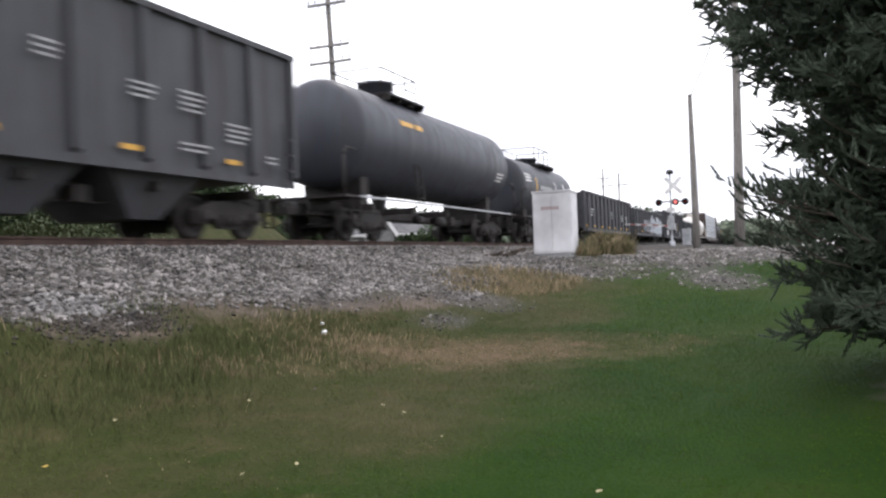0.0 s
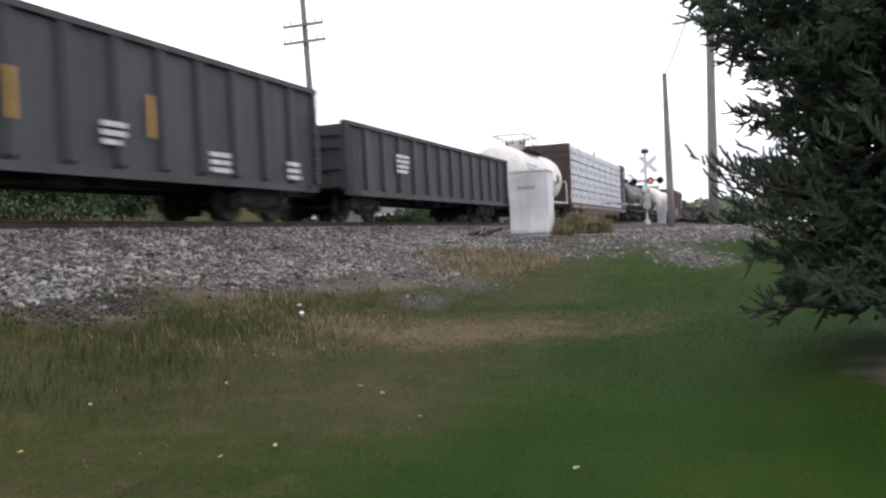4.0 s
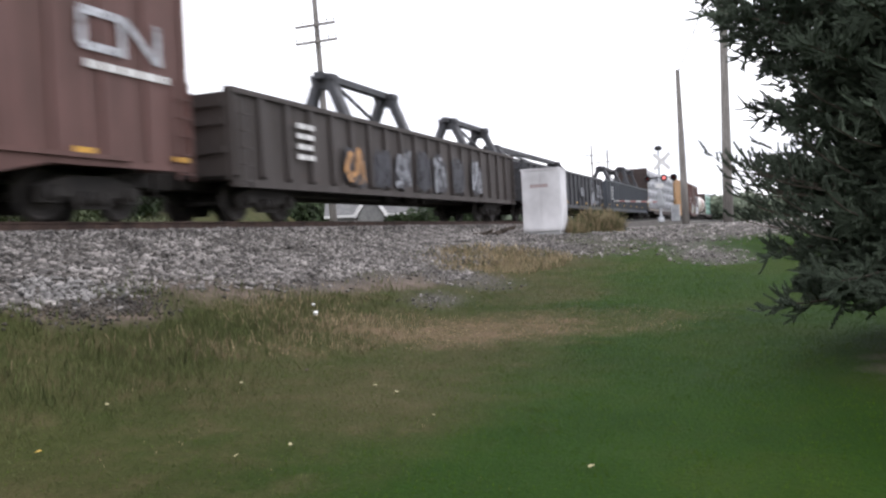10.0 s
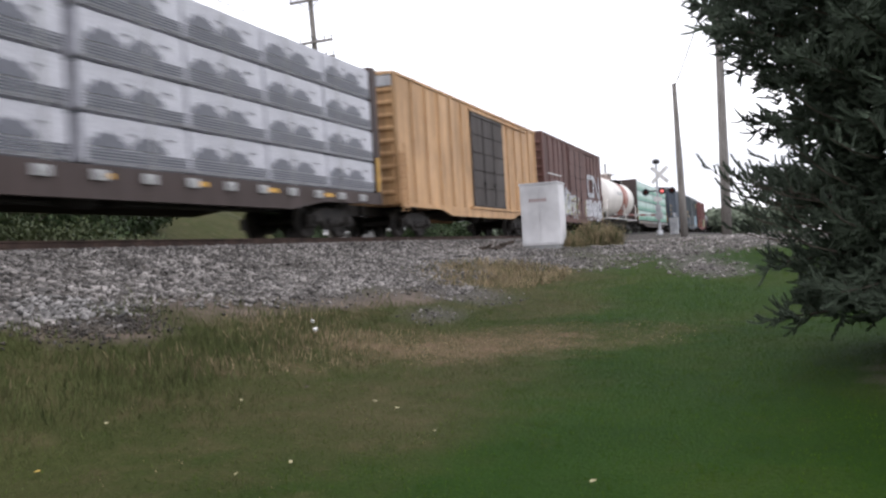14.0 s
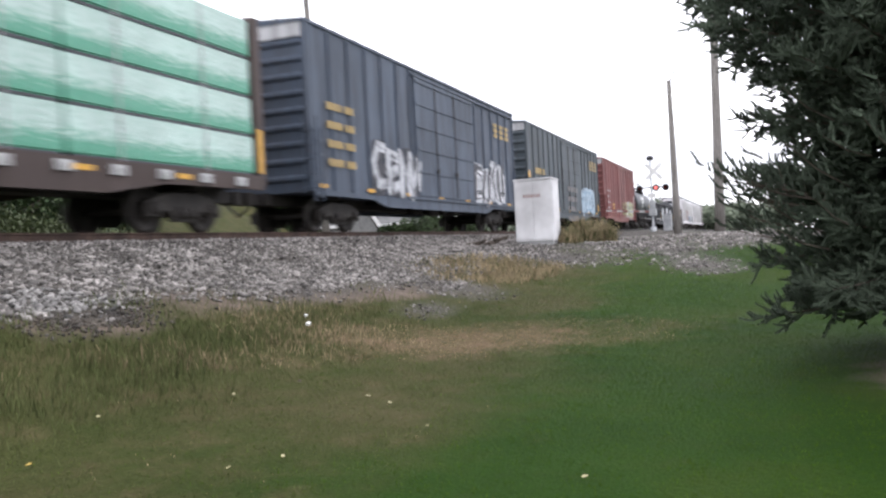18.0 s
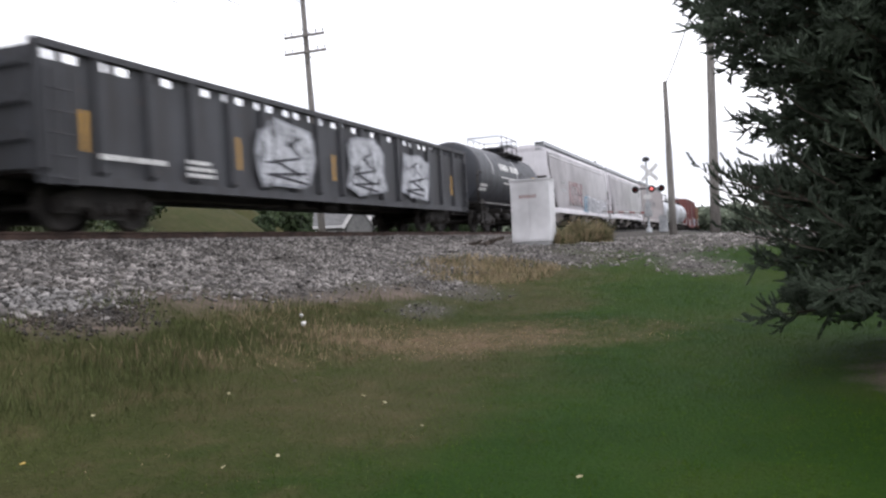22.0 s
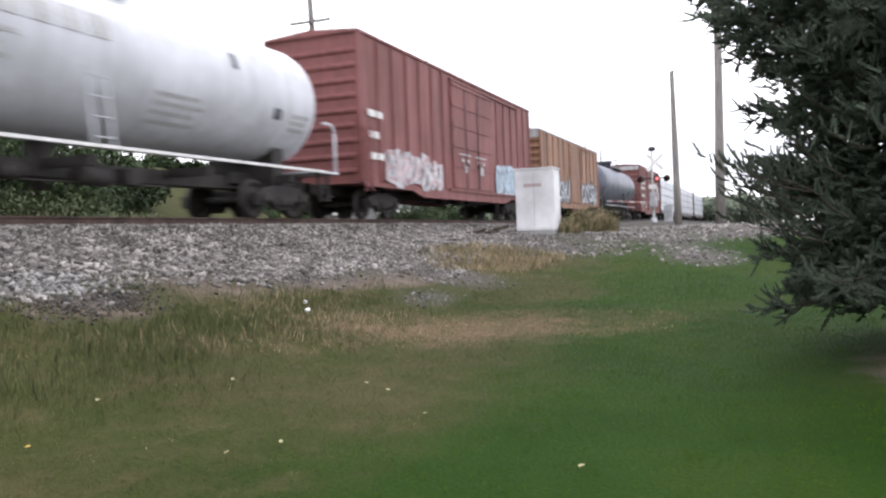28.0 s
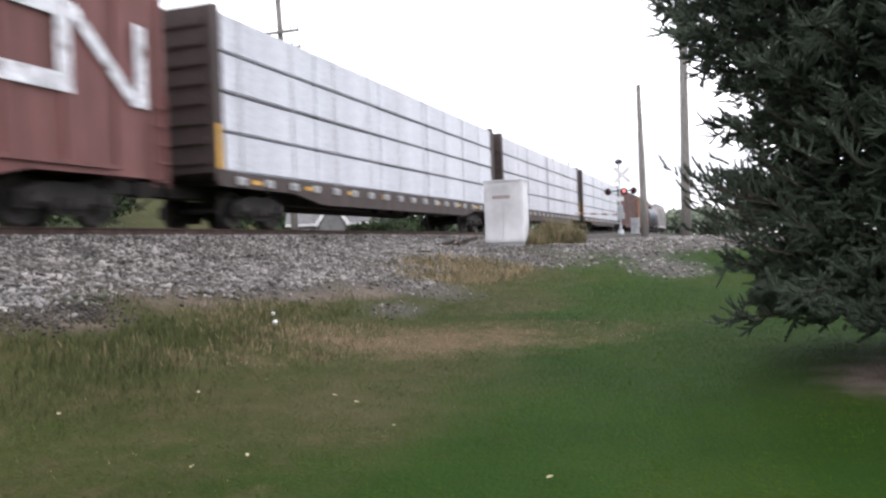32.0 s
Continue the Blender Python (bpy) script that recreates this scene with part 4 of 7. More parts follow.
def gondola(y0, y1, top, paint, label, posts=14, bottom=0.85, holes=False, name="gondola_car", hoppers=0):
    c, h = new_car(name, label, "gondola car", y0, y1)
    p = P[paint]
    running_gear(c, h, h - 2.0, h + 0.1)
    for nm, x0, x1 in (("side_wall", 1.42, 1.48), ("far_side_wall", -1.48, -1.42)):
        bm = bmesh.new()
        if holes and x0 > 0:
            zt = top - 0.3
            add_box(bm, x0, x1, -h, h, bottom, zt)
            n = 34
            for k in range(n + 1):
                y = -h + 2 * h * k / n
                wd = 0.1 if k % 2 else 0.22
                add_box(bm, x0, x1, max(-h, y - wd), min(h, y + wd), zt, top - 0.12)
        else:
            add_box(bm, x0, x1, -h, h, bottom, top - 0.12)
        part(nm, bm, p, c, "ribbed steel side")
    for s in (-1, 1):
        bm = bmesh.new()
        a, b = sorted((s * h, s * (h - 0.06)))
        add_box(bm, -1.42, 1.42, a, b, bottom + 0.1, top - 0.1)
        for z in (1.5, 2.1, top - 0.35):
            add_box(bm, -1.42, 1.42, *sorted((s * h, s * (h + 0.07))), z - 0.07, z + 0.07)
        part("end_wall", bm, p, c)
    for x0, x1 in ((1.4, 1.58), (-1.58, -1.4)):
        bm = bmesh.new()
        add_box(bm, x0, x1, -h, h, top - 0.12, top)
        part("top_chord", bm, p, c)
    box_part("floor", P["under"], c, -1.42, 1.42, -h + 0.06, h - 0.06, bottom + 0.05, bottom + 0.16)
    key = f"side_post|g{paint}|{top:.2f}"
    if key not in MESH:
        bm = bmesh.new()
        add_extrude(bm, [(1.48, bottom + 0.02), (1.6, bottom + 0.1), (1.57, top - 0.12), (1.48, top - 0.12)], -0.08, 0.08)
        MESH[key] = to_mesh("side_post", bm, p)
    for k in range(posts):
        y = -h + 0.12 + (2 * h - 0.24) * k / (posts - 1)
        put("side_post", MESH[key], c, pose(0, y, 0))
        put("side_post", MESH[key], c, pose(0, y, 0, 0, 0, 180))
    for x0, x1 in ((1.44, 1.56), (-1.56, -1.44)):
        bm = bmesh.new()
        add_box(bm, x0, x1, -h + 0.1, h - 0.1, bottom - 0.14, bottom + 0.02)
        part("side_sill", bm, p, c)
    key = f"ladder|g{paint}"
    if key not in MESH:
        bm = bmesh.new()
        ladder_mesh(bm, 1.9)
        MESH[key] = to_mesh("ladder", bm, p)
    put("ladder", MESH[key], c, pose(1.6, -h + 0.22, 0.7))
    put("ladder", MESH[key], c, pose(1.6, h - 0.66, 0.7))
    for k in range(hoppers):
        y = (k - (hoppers - 1) / 2) * 3.0
        bm = bmesh.new()
        a = [bm.verts.new(q) for q in ((-1.3, y - 1.3, bottom), (1.3, y - 1.3, bottom), (1.3, y + 1.3, bottom), (-1.3, y + 1.3, bottom))]
        b = [bm.verts.new(q) for q in ((-0.9, y - 0.4, 0.35), (0.9, y - 0.4, 0.35), (0.9, y + 0.4, 0.35), (-0.9, y + 0.4, 0.35))]
        for i in range(4):
            bm.faces.new((a[i], a[(i + 1) % 4], b[(i + 1) % 4], b[i]))
        bm.faces.new(b)
        bm.faces.new(a)
        part("hopper_chute", bm, p, c)
    return c, h


def truss_frame(yc, length, base, top, n=2, label="rusty steel truss frame lying in a gondola"):
    """A-shaped steel frames with a top beam and a diagonal, carried in a gondola; it moves with its car."""
    t = thing("steel_truss", label, "steel frame", pose(TRACK_X, yc, RAIL), "freight train")
    MOVING.append((t, yc))
    for s in (-1, 1):
        y = s * length / 2
        bm = bmesh.new()
        for q in (-0.55, 0.55):
            mm = [(q * 1.35, y + s * 0.0, base), (q * 0.25, y, top)]
            d = (Vector(mm[1]) - Vector(mm[0])).length
            ang = math.degrees(math.atan2(mm[1][0] - mm[0][0], top - base))
            add_box(bm, -0.12, 0.12, -0.2, 0.2, 0, d, pose(mm[0][0], y, base, 0, ang, 0))
        add_box(bm, -0.4, 0.4, y - 0.12, y + 0.12, top - 0.36, top - 0.08)
        add_box(bm, -0.36, 0.36, y - 0.24, y + 0.24, top - 0.1, top + 0.06)
        add_box(bm, -0.9, 0.9, y - 0.14, y + 0.14, base, base + 0.16)
        part("end_frame", bm, P["grey_black"], t)
        box_part("timber_bearer", M["tie"], t, -0.9, 0.9, y - 0.15, y + 0.15, 1.02, base, "dark timber bearer")
    box_part("top_beam", P["grey_black"], t, -0.13, 0.13, -length / 2 - 0.45, length / 2 + 0.2, top - 0.1, top + 0.1)
    box_part("base_beam", P["grey_black"], t, 0.7, 0.86, -length / 2 - 0.5, length / 2 + 0.2, base, base + 0.16)
    box_part("far_base_beam", P["grey_black"], t, -0.86, -0.7, -length / 2, length / 2, base, base + 0.16)
    bm = bmesh.new()
    add_rod(bm, (0.2, -length / 2, top - 0.1), (0.75, 0, base + 0.1), 0.06, 8)
    part("diagonal", bm, P["grey_black"], t)
    return t


def centerbeam(y0, y1, wrap, label, tiers=4, packs=7, split=True, prints=0, thick_end=0.0, frame="frame_brown", top=4.86, deck=1.24, gap=None):
    c, h = new_car("centerbeam_flatcar", label, "flatcar", y0, y1 + 0.3)
    p = P[frame]
    running_gear(c, h, h - 2.4, h + 0.1)
    bm = bmesh.new()
    add_box(bm, -1.42, 1.42, -h, h, 1.02, deck - 0.02)
    part("deck", bm, P["under"], c)
    for x0, x1 in ((1.4, 1.5), (-1.5, -1.4)):
        bm = bmesh.new()
        o = [(-h + 0.1, deck), (-h + 0.1, 0.92), (-h + 3.4, 0.9), (-h + 5.0, 0.66), (h - 5.0, 0.66), (h - 3.4, 0.9), (h - 0.1, 0.92), (h - 0.1, deck)]
        a = [bm.verts.new((x0, y, z)) for y, z in o]
        b = [bm.verts.new((x1, y, z)) for y, z in o]
        for i in range(len(o)):
            bm.faces.new((a[i], a[(i + 1) % 8], b[(i + 1) % 8], b[i]))
        bm.faces.new(a)
        bm.faces.new(b[::-1])
        part("side_sill", bm, p, c, "dark steel side sill")

    def winch(b):
        add_box(b, 1.5, 1.56, -0.17, 0.17, 0.98, 1.16)
        add_rod(b, (1.56, 0, 1.07), (1.6, 0, 1.07), 0.05, 8)
    wm = shared("strap_winch", winch, M["case_trim"])
    k = -h + 0.9
    while k < h - 0.5:
        put("strap_winch", wm, c, pose(0, k, 0), "pale strap winch plate")
        k += 1.22
    # bulkheads with ribs
    for s in (-1, 1):
        t = thick_end if (s > 0 and thick_end) else 0.32
        a, b = sorted((s * h, s * (h - t)))
        bm = bmesh.new()
        add_box(bm, -1.48, 1.48, a, b, 1.02, top + 0.08)
        bh = part("bulkhead", bm, p, c, "ribbed steel bulkhead")
        rk = f"bulkhead_rib|{frame}"
        if rk not in MESH:
            rbm = bmesh.new()
            add_box(rbm, -1.3, 1.3, -0.005, 0.07, -0.08, 0.08)
            MESH[rk] = to_mesh("bulkhead_rib", rbm, p)
        for z in np.linspace(1.5, top - 0.3, 8):
            put("bulkhead_rib", MESH[rk], bh, pose(0, s * h, float(z), 0, 0, 0 if s > 0 else 180))
        if t > 1:
            bm = bmesh.new()
            for z in np.linspace(1.4, top - 0.25, 15):
                add_box(bm, 1.48, 1.51, a + 0.12, b - 0.12, z - 0.05, z + 0.05)
            part("slat", bm, p, bh)
        if t < 1:
            bm = bmesh.new()
            yy = -h + 0.05 if s < 0 else h - t + 0.05
            add_box(bm, 1.482, 1.49, yy, yy + 0.18, 1.3, 2.3)
            part("reflector", bm, M["yellow"], bh)
    box_part("centre_beam", p, c, -0.06, 0.06, -h + 0.3, h - 0.3, deck, top - 0.2)
    reflectors(c, 1.505, h - 1.0, 1.02, 2.6)
    # wrapped packs, tier by tier on both sides of the beam
    ya, yb = -h + 0.36, h - (thick_end or 0.32) - 0.04
    gap = gap if gap is not None else (0.25 if split else 0.0)
    rnd = random.Random(int(y0))
    zt = (top - deck - 0.02) / tiers
    span = (yb - ya - gap) / packs
    key = f"lumber_pack|{wrap}|{span:.2f}|{zt:.2f}"
    if key not in MESH:
        bm = bmesh.new()
        add_box(bm, 0.1, 1.44, 0.02, span - 0.02, 0.05, zt - 0.01)
        bmesh.ops.bevel(bm, geom=bm.edges[:], offset=0.03, segments=2, affect="EDGES")
        bmesh.ops.subdivide_edges(bm, edges=[e for e in bm.edges if e.calc_length() > 1.0], cuts=4, use_grid_fill=True)
        for v in bm.verts:
            if v.co.x > 1.3:
                v.co.x += 0.02 * noise.noise(v.co * 2.3)
            v.co.z += 0.008 * noise.noise(v.co * 1.7)
        MESH[key] = to_mesh("lumber_pack", bm, W[wrap])
        # spacer slab under the pack, near-black to paint in the gap's shadow
        bm = bmesh.new()
        add_box(bm, 0.15, 1.42, 0.1, span - 0.1, 0.0, 0.05)
        MESH[key + "s"] = to_mesh("sticker", bm, M["gap_shadow"])
        if prints == 1:
            bm = bmesh.new()
            q = 0.25
            while q < span - 0.7:
                for r_ in range(4):
                    add_box(bm, 1.463, 1.468, q + 0.02 * r_, q + 0.62 - 0.03 * r_, zt * 0.42 + r_ * 0.05, zt * 0.42 + r_ * 0.05 + 0.036)
                q += 1.06
            MESH[key + "p"] = to_mesh("printed_panel", bm, M["print_dark"])
        elif prints == 2:
            bm = bmesh.new()
            for r_ in range(4):
                add_box(bm, 1.463, 1.467, 0.08, span - 0.08, zt * 0.12 + r_ * 0.055, zt * 0.12 + r_ * 0.055 + 0.034)
            q = 0.1
            while q < span - 0.9:
                n = 12
                pts = [(q + 0.95 * i / n, zt * 0.4 + 0.24 * math.sin(math.pi * i / n) ** 0.7 + 0.05 * math.sin(i * 2.3)) for i in range(n + 1)]
                top_v = [bm.verts.new((1.469, a_, b_)) for a_, b_ in pts]
                low_v = [bm.verts.new((1.469, a_, zt * 0.4 - 0.02)) for a_, b_ in pts]
                for i in range(n):
                    bm.faces.new((low_v[i], low_v[i + 1], top_v[i + 1], top_v[i]))
                add_box(bm, 1.464, 1.468, q + 0.95, q + 1.15, zt * 0.66, zt * 0.7)
                q += 1.02
            MESH[key + "p"] = to_mesh("printed_panel", bm, M["print_dark"])
        elif prints == 3:
            bm = bmesh.new()
            add_box(bm, 1.463, 1.467, 0.06, span - 0.06, zt * 0.62, zt * 0.93)
            MESH[key + "p"] = to_mesh("printed_panel", bm, W["green_top"])
    for t in range(tiers):
        for k in range(packs):
            y = ya + k * span + (gap if k >= (packs + 1) // 2 else 0)
            z = deck + t * zt
            ob = put("lumber_pack", MESH[key], c, pose(rnd.uniform(-0.012, 0.012), y, z))
            put("sticker", MESH[key + "s"], ob)
            if prints:
                tagged(put("printed_panel", MESH[key + "p"], ob), "", "", "", "stuff")
            put("lumber_pack", MESH[key], c, pose(0, y + span, z, 0, 0, 180))
    # tie-down straps over the stack
    key = f"tie_down|{deck}|{top}"
    if key not in MESH:
        bm = bmesh.new()
        add_box(bm, 1.475, 1.482, -0.022, 0.022, deck, top)
        MESH[key] = to_mesh("tie_down", bm, M["case_trim"])
    y = ya + 0.7
    while y < yb:
        put("tie_down", MESH[key], c, pose(0, y, 0), "thin steel tie-down cable")
        y += 2.44
    return c, h


def hopper_profile(eave, ridge):
    """Half outline of a covered hopper, bulged side, from the side sill to the ridge."""
    return [(1.47, 1.3), (1.535, 1.9), (1.55, 2.6), (1.52, 3.4), (1.45, eave - 0.25), (1.36, eave), (1.05, ridge - 0.1), (0.5, ridge - 0.02)]


def covered_hopper(y0, y1, eave, paint, label, ribs=0):
    c, h = new_car("covered_hopper", label, "hopper car", y0, y1)
    p = P[paint]
    ridge = eave + 0.22
    running_gear(c, h, h - 2.0, h + 0.1)
    half = [(1.44, 1.3), (1.46, 2.0), (1.46, 3.4), (1.44, eave - 0.1), (1.3, eave + 0.02), (0.7, ridge)] if ribs else hopper_profile(eave, ridge)
    out = half + [(-x, z) for x, z in half[::-1]]
    # the shell: upper part full length, lower corners cut by the slope sheets
    bm = bmesh.new()
    low_cut, high_cut = 2.4, 0.25
    zc = 3.1

    def inset(z):
        return high_cut + (low_cut - high_cut) * max(0.0, (zc - z) / (zc - 1.3)) if z < zc else high_cut
    a = [bm.verts.new((x, -h + inset(z), z)) for x, z in out]
    b = [bm.verts.new((x, h - inset(z), z)) for x, z in out]
    k = len(out)
    for i in range(k):
        f = bm.faces.new((a[i], a[(i + 1) % k], b[(i + 1) % k], b[i]))
        f.smooth = not ribs
    bm.faces.new(a[::-1])
    bm.faces.new(b)
    part("body", bm, p, c, "weathered painted hopper body")
    for s in (-1, 1):
        # end bay: slope sheet with its shade painted in as grey, posts, ladder
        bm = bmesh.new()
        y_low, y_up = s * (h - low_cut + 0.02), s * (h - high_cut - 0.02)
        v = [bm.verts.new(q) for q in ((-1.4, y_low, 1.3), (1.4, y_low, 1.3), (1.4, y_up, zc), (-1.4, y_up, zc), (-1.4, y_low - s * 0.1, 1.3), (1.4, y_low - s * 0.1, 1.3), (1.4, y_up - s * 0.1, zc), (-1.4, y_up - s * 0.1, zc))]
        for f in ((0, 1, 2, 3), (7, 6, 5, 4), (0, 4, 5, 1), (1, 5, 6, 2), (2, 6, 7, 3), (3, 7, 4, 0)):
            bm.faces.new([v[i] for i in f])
        part("slope_sheet", bm, P["shelter"], c, "slope sheet painted grey for shade")
        for x in (-1.42, 1.42):
            ya, yb = sorted((s * (h - 0.02), s * (h - 0.14)))
            box_part("end_post", p, c, x - 0.05, x + 0.05, ya, yb, 1.0, zc + 0.5)
        ya, yb = sorted((s * (h - 0.02), s * (h - 0.24)))
        box_part("end_plate", p, c, -1.4, 1.4, ya, yb, zc, eave - 0.15)
        ya, yb = sorted((s * (h - low_cut), s * h))
        box_part("end_deck", p, c, -1.46, 1.46, ya, yb, 1.0, 1.18)
        bm = bmesh.new()
        ladder_mesh(bm, zc - 0.6, 0.4)
        part("ladder", bm, p, c, "", pose(1.48, s * (h - 0.3) - 0.2, 0.75))
        bm = bmesh.new()
        add_rod(bm, (-1.4, s * (h - 0.1), 2.1), (1.4, s * (h - 0.1), 2.1), 0.025, 6)
        add_rod(bm, (-0.5, s * (h - 0.1), 1.1), (-0.5, s * (h - 0.1), 3.1), 0.03, 6)
        add_rod(bm, (0.5, s * (h - 0.1), 1.1), (0.5, s * (h - 0.1), 3.1), 0.03, 6)
        part("end_rail", bm, p, c)
    for x0, x1 in ((1.4, 1.54), (-1.54, -1.4)):
        bm = bmesh.new()
        add_box(bm, x0, x1, -h + 0.02, h - 0.02, 1.06, 1.34)
        bmesh.ops.bevel(bm, geom=bm.edges[:], offset=0.012, segments=1, affect="EDGES")
        part("side_sill", bm, p, c)
    # roof: hatch trough and running boards
    bm = bmesh.new()
    add_box(bm, -0.36, 0.36, -h + 0.9, h - 0.9, ridge - 0.03, ridge + 0.12)
    part("hatch_trough", bm, p, c)
    for x in (-1.0, 1.0):
        bm = bmesh.new()
        add_box(bm, x - 0.3, x + 0.3, -h + 0.05, h - 0.05, ridge + 0.1, ridge + 0.15)
        y = -h + 0.3
        while y < h:
            add_box(bm, x - 0.28, x + 0.28, y - 0.02, y + 0.02, eave - 0.05, ridge + 0.11)
            y += 0.9
        rim = x + math.copysign(0.28, x)
        add_box(bm, rim - 0.02, rim + 0.02, -h + 0.05, h - 0.05, ridge - 0.04, ridge + 0.098)
        part("running_board", bm, M["galv"], c, "grated roof walkway")
    for k in range(6):
        y = (k - 2.5) * (2 * h - 2.4) / 6
        box_part("hatch_cover", p, c, -0.42, 0.42, y - 0.9, y + 0.9, ridge + 0.12, ridge + 0.2)
    if not ribs:
        for z in (eave - 0.22, eave - 0.42):
            bm = bmesh.new()
            xx = 1.45 if z > eave - 0.3 else 1.475
            add_box(bm, xx - 0.03, xx + 0.035, -h + 0.3, h - 0.3, z - 0.03, z + 0.03)
            part("side_bead", bm, p, c)
    else:
        key = f"side_rib|{paint}|{eave:.2f}"
        if key not in MESH:
            bm = bmesh.new()
            add_box(bm, 1.44, 1.535, -0.06, 0.06, 1.32, eave - 0.12)
            bmesh.ops.bevel(bm, geom=[e for e in bm.edges if abs(e.verts[0].co.z - e.verts[1].co.z) > 1], offset=0.02, segments=1, affect="EDGES")
            MESH[key] = to_mesh("side_rib", bm, p)
        for k in range(ribs):
            y = -h + low_cut + 0.1 + (2 * h - 2 * low_cut - 0.2) * k / (ribs - 1)
            put("side_rib", MESH[key], c, pose(0, y, 0))
        for s in (-1, 1):
            for f in (0.8, 1.6):
                bm = bmesh.new()
                add_box(bm, 1.44, 1.53, s * (h - f) - 0.05, s * (h - f) + 0.05, zc - 0.2, eave - 0.12)
                part("side_rib", bm, p, c)
    # hopper bays under the sill
    n = 3 if not ribs else 4
    for k in range(n):
        y = (k - (n - 1) / 2) * (2 * h - 5.2) / n
        w = (2 * h - 5.2) / n / 2
        bm = bmesh.new()
        a = [bm.verts.new(q) for q in ((-1.3, y - w, 1.3), (1.3, y - w, 1.3), (1.3, y + w, 1.3), (-1.3, y + w, 1.3))]
        b = [bm.verts.new(q) for q in ((-0.55, y - 0.35, 0.45), (0.55, y - 0.35, 0.45), (0.55, y + 0.35, 0.45), (-0.55, y + 0.35, 0.45))]
        for i in range(4):
            bm.faces.new((a[i], a[(i + 1) % 4], b[(i + 1) % 4], b[i]))
        bm.faces.new(b)
        bm.faces.new(a)
        ch = part("hopper_chute", bm, P["hopper_grey"], c)
        box_part("outlet_gate", P["under"], ch, -0.6, 0.6, y - 0.42, y + 0.42, 0.36, 0.46)
    return c, h

# ---- things beside the track ----


def on_ground(x, y, rz=0.0, sink=0.0):
    return pose(x, y, ground_z(x, y) - sink, 0, 0, rz)


def build_cabinet():
    """Trackside relay cabinet: body, hinged doors, cap, legs, vents, hasp and a worn name strip."""
    c = thing("relay_cabinet", "pale grey metal trackside relay cabinet on a gravel pad", "cabinet", pose(-6.3, 24.26, 1.47, 0, 0, 1.6))
    # local: the wide door side faces -y, the narrow side +x
    w, d, h = 1.15, 0.94, 1.88
    box_part("body", M["case"], c, -w / 2, w / 2, -d / 2, d / 2, 0.06, h, "", 0.012)
    box_part("plinth", M["case_trim"], c, -w / 2 + 0.04, w / 2 - 0.04, -d / 2 + 0.04, d / 2 - 0.04, -0.25, 0.06)
    bm = bmesh.new()
    add_box(bm, -w / 2 - 0.03, w / 2 + 0.03, -d / 2 - 0.03, d / 2 + 0.03, h - 0.004, h + 0.05)
    bmesh.ops.bevel(bm, geom=bm.edges[:], offset=0.015, segments=2, affect="EDGES")
    part("cap", bm, M["case"], c)
    for s in (-1, 1):
        door = box_part("door", M["case"], c, s * 0.005 if s > 0 else -w / 2 + 0.03, w / 2 - 0.03 if s > 0 else -0.005, -d / 2 - 0.018, -d / 2 - 0.001, 0.12, h - 0.06, "", 0.006)
        for z in (0.35, 1.0, 1.65):
            box_part("hinge", M["case"], door, s * (w / 2 - 0.05), s * (w / 2 - 0.01), -d / 2 - 0.03, -d / 2 - 0.016, z - 0.06, z + 0.06)
    box_part("handle", M["case"], c, 0.03, 0.06, -d / 2 - 0.05, -d / 2 - 0.018, 0.9, 1.12)
    side = box_part("side_door", M["case"], c, w / 2 + 0.001, w / 2 + 0.016, -d / 2 + 0.05, d / 2 - 0.05, 0.14, h - 0.08, "", 0.005)
    for z in (0.4, 1.6):
        box_part("hinge", M["case_trim"], side, w / 2 + 0.014, w / 2 + 0.03, d / 2 - 0.1, d / 2 - 0.06, z - 0.06, z + 0.06)
    bm = bmesh.new()
    x = -0.3
    for k, wd in enumerate((0.07, 0.06, 0.07, 0.07, 0.06, 0.07, 0.06)):
        add_box(bm, x, x + wd - 0.015, -d / 2 - 0.022, -d / 2 - 0.017, h - 0.52, h - 0.42)
        x += wd + 0.012
    part("name_strip", bm, plain("faded_red_brown_marks", (0.3, 0.19, 0.18), 0.6), c, "row of worn red-brown marks")
    for s in (-0.45, 0.45):
        bm = bmesh.new()
        add_lathe(bm, [(0, 0.03), (0.02, 0.035), (0.05, 0.02), (0.055, 0)], 10, "z", (s, 0, h + 0.05))
        part("lifting_eye", bm, M["case_trim"], c)
    return c


build_cabinet()


def build_pole(x, y, h, r, lean, name, label, arms=(), rz=0.0, tilt=0.0):
    p = thing(name, label, "utility pole", pose(x, y, ground_z(x, y) - 0.3, tilt, lean, rz))
    bm = bmesh.new()
    add_lathe(bm, [(0, r * 1.25), (h * 0.3, r * 1.1), (h * 0.7, r * 0.9), (h - 0.05, r * 0.72), (h, r * 0.6)], 12, "z")
    part("shaft", bm, M["wood_pole"], p)
    for z, half in arms:
        bm = bmesh.new()
        add_box(bm, -half, half, -r - 0.11, -r + 0.0, z - 0.06, z + 0.06)
        a = part("crossarm", bm, M["wood_pole"], p, "weathered timber crossarm")
        bm = bmesh.new()
        for s in (-1, 1):
            add_rod(bm, (s * half * 0.55, -r - 0.12, z - 0.04), (0, -r - 0.02, z - 0.55), 0.018, 6)
        part("brace", bm, M["galv"], a)
        for k in (-0.95, -0.6, 0.6, 0.95):
            bm = bmesh.new()
            add_lathe(bm, [(0, 0.02), (0.08, 0.02), (0.09, 0.05), (0.14, 0.045), (0.17, 0.06), (0.22, 0.03), (0.23, 0)], 8, "z", (half * k, -r - 0.06, z + 0.06))
            part("insulator", bm, M["galv"], a)
    return p


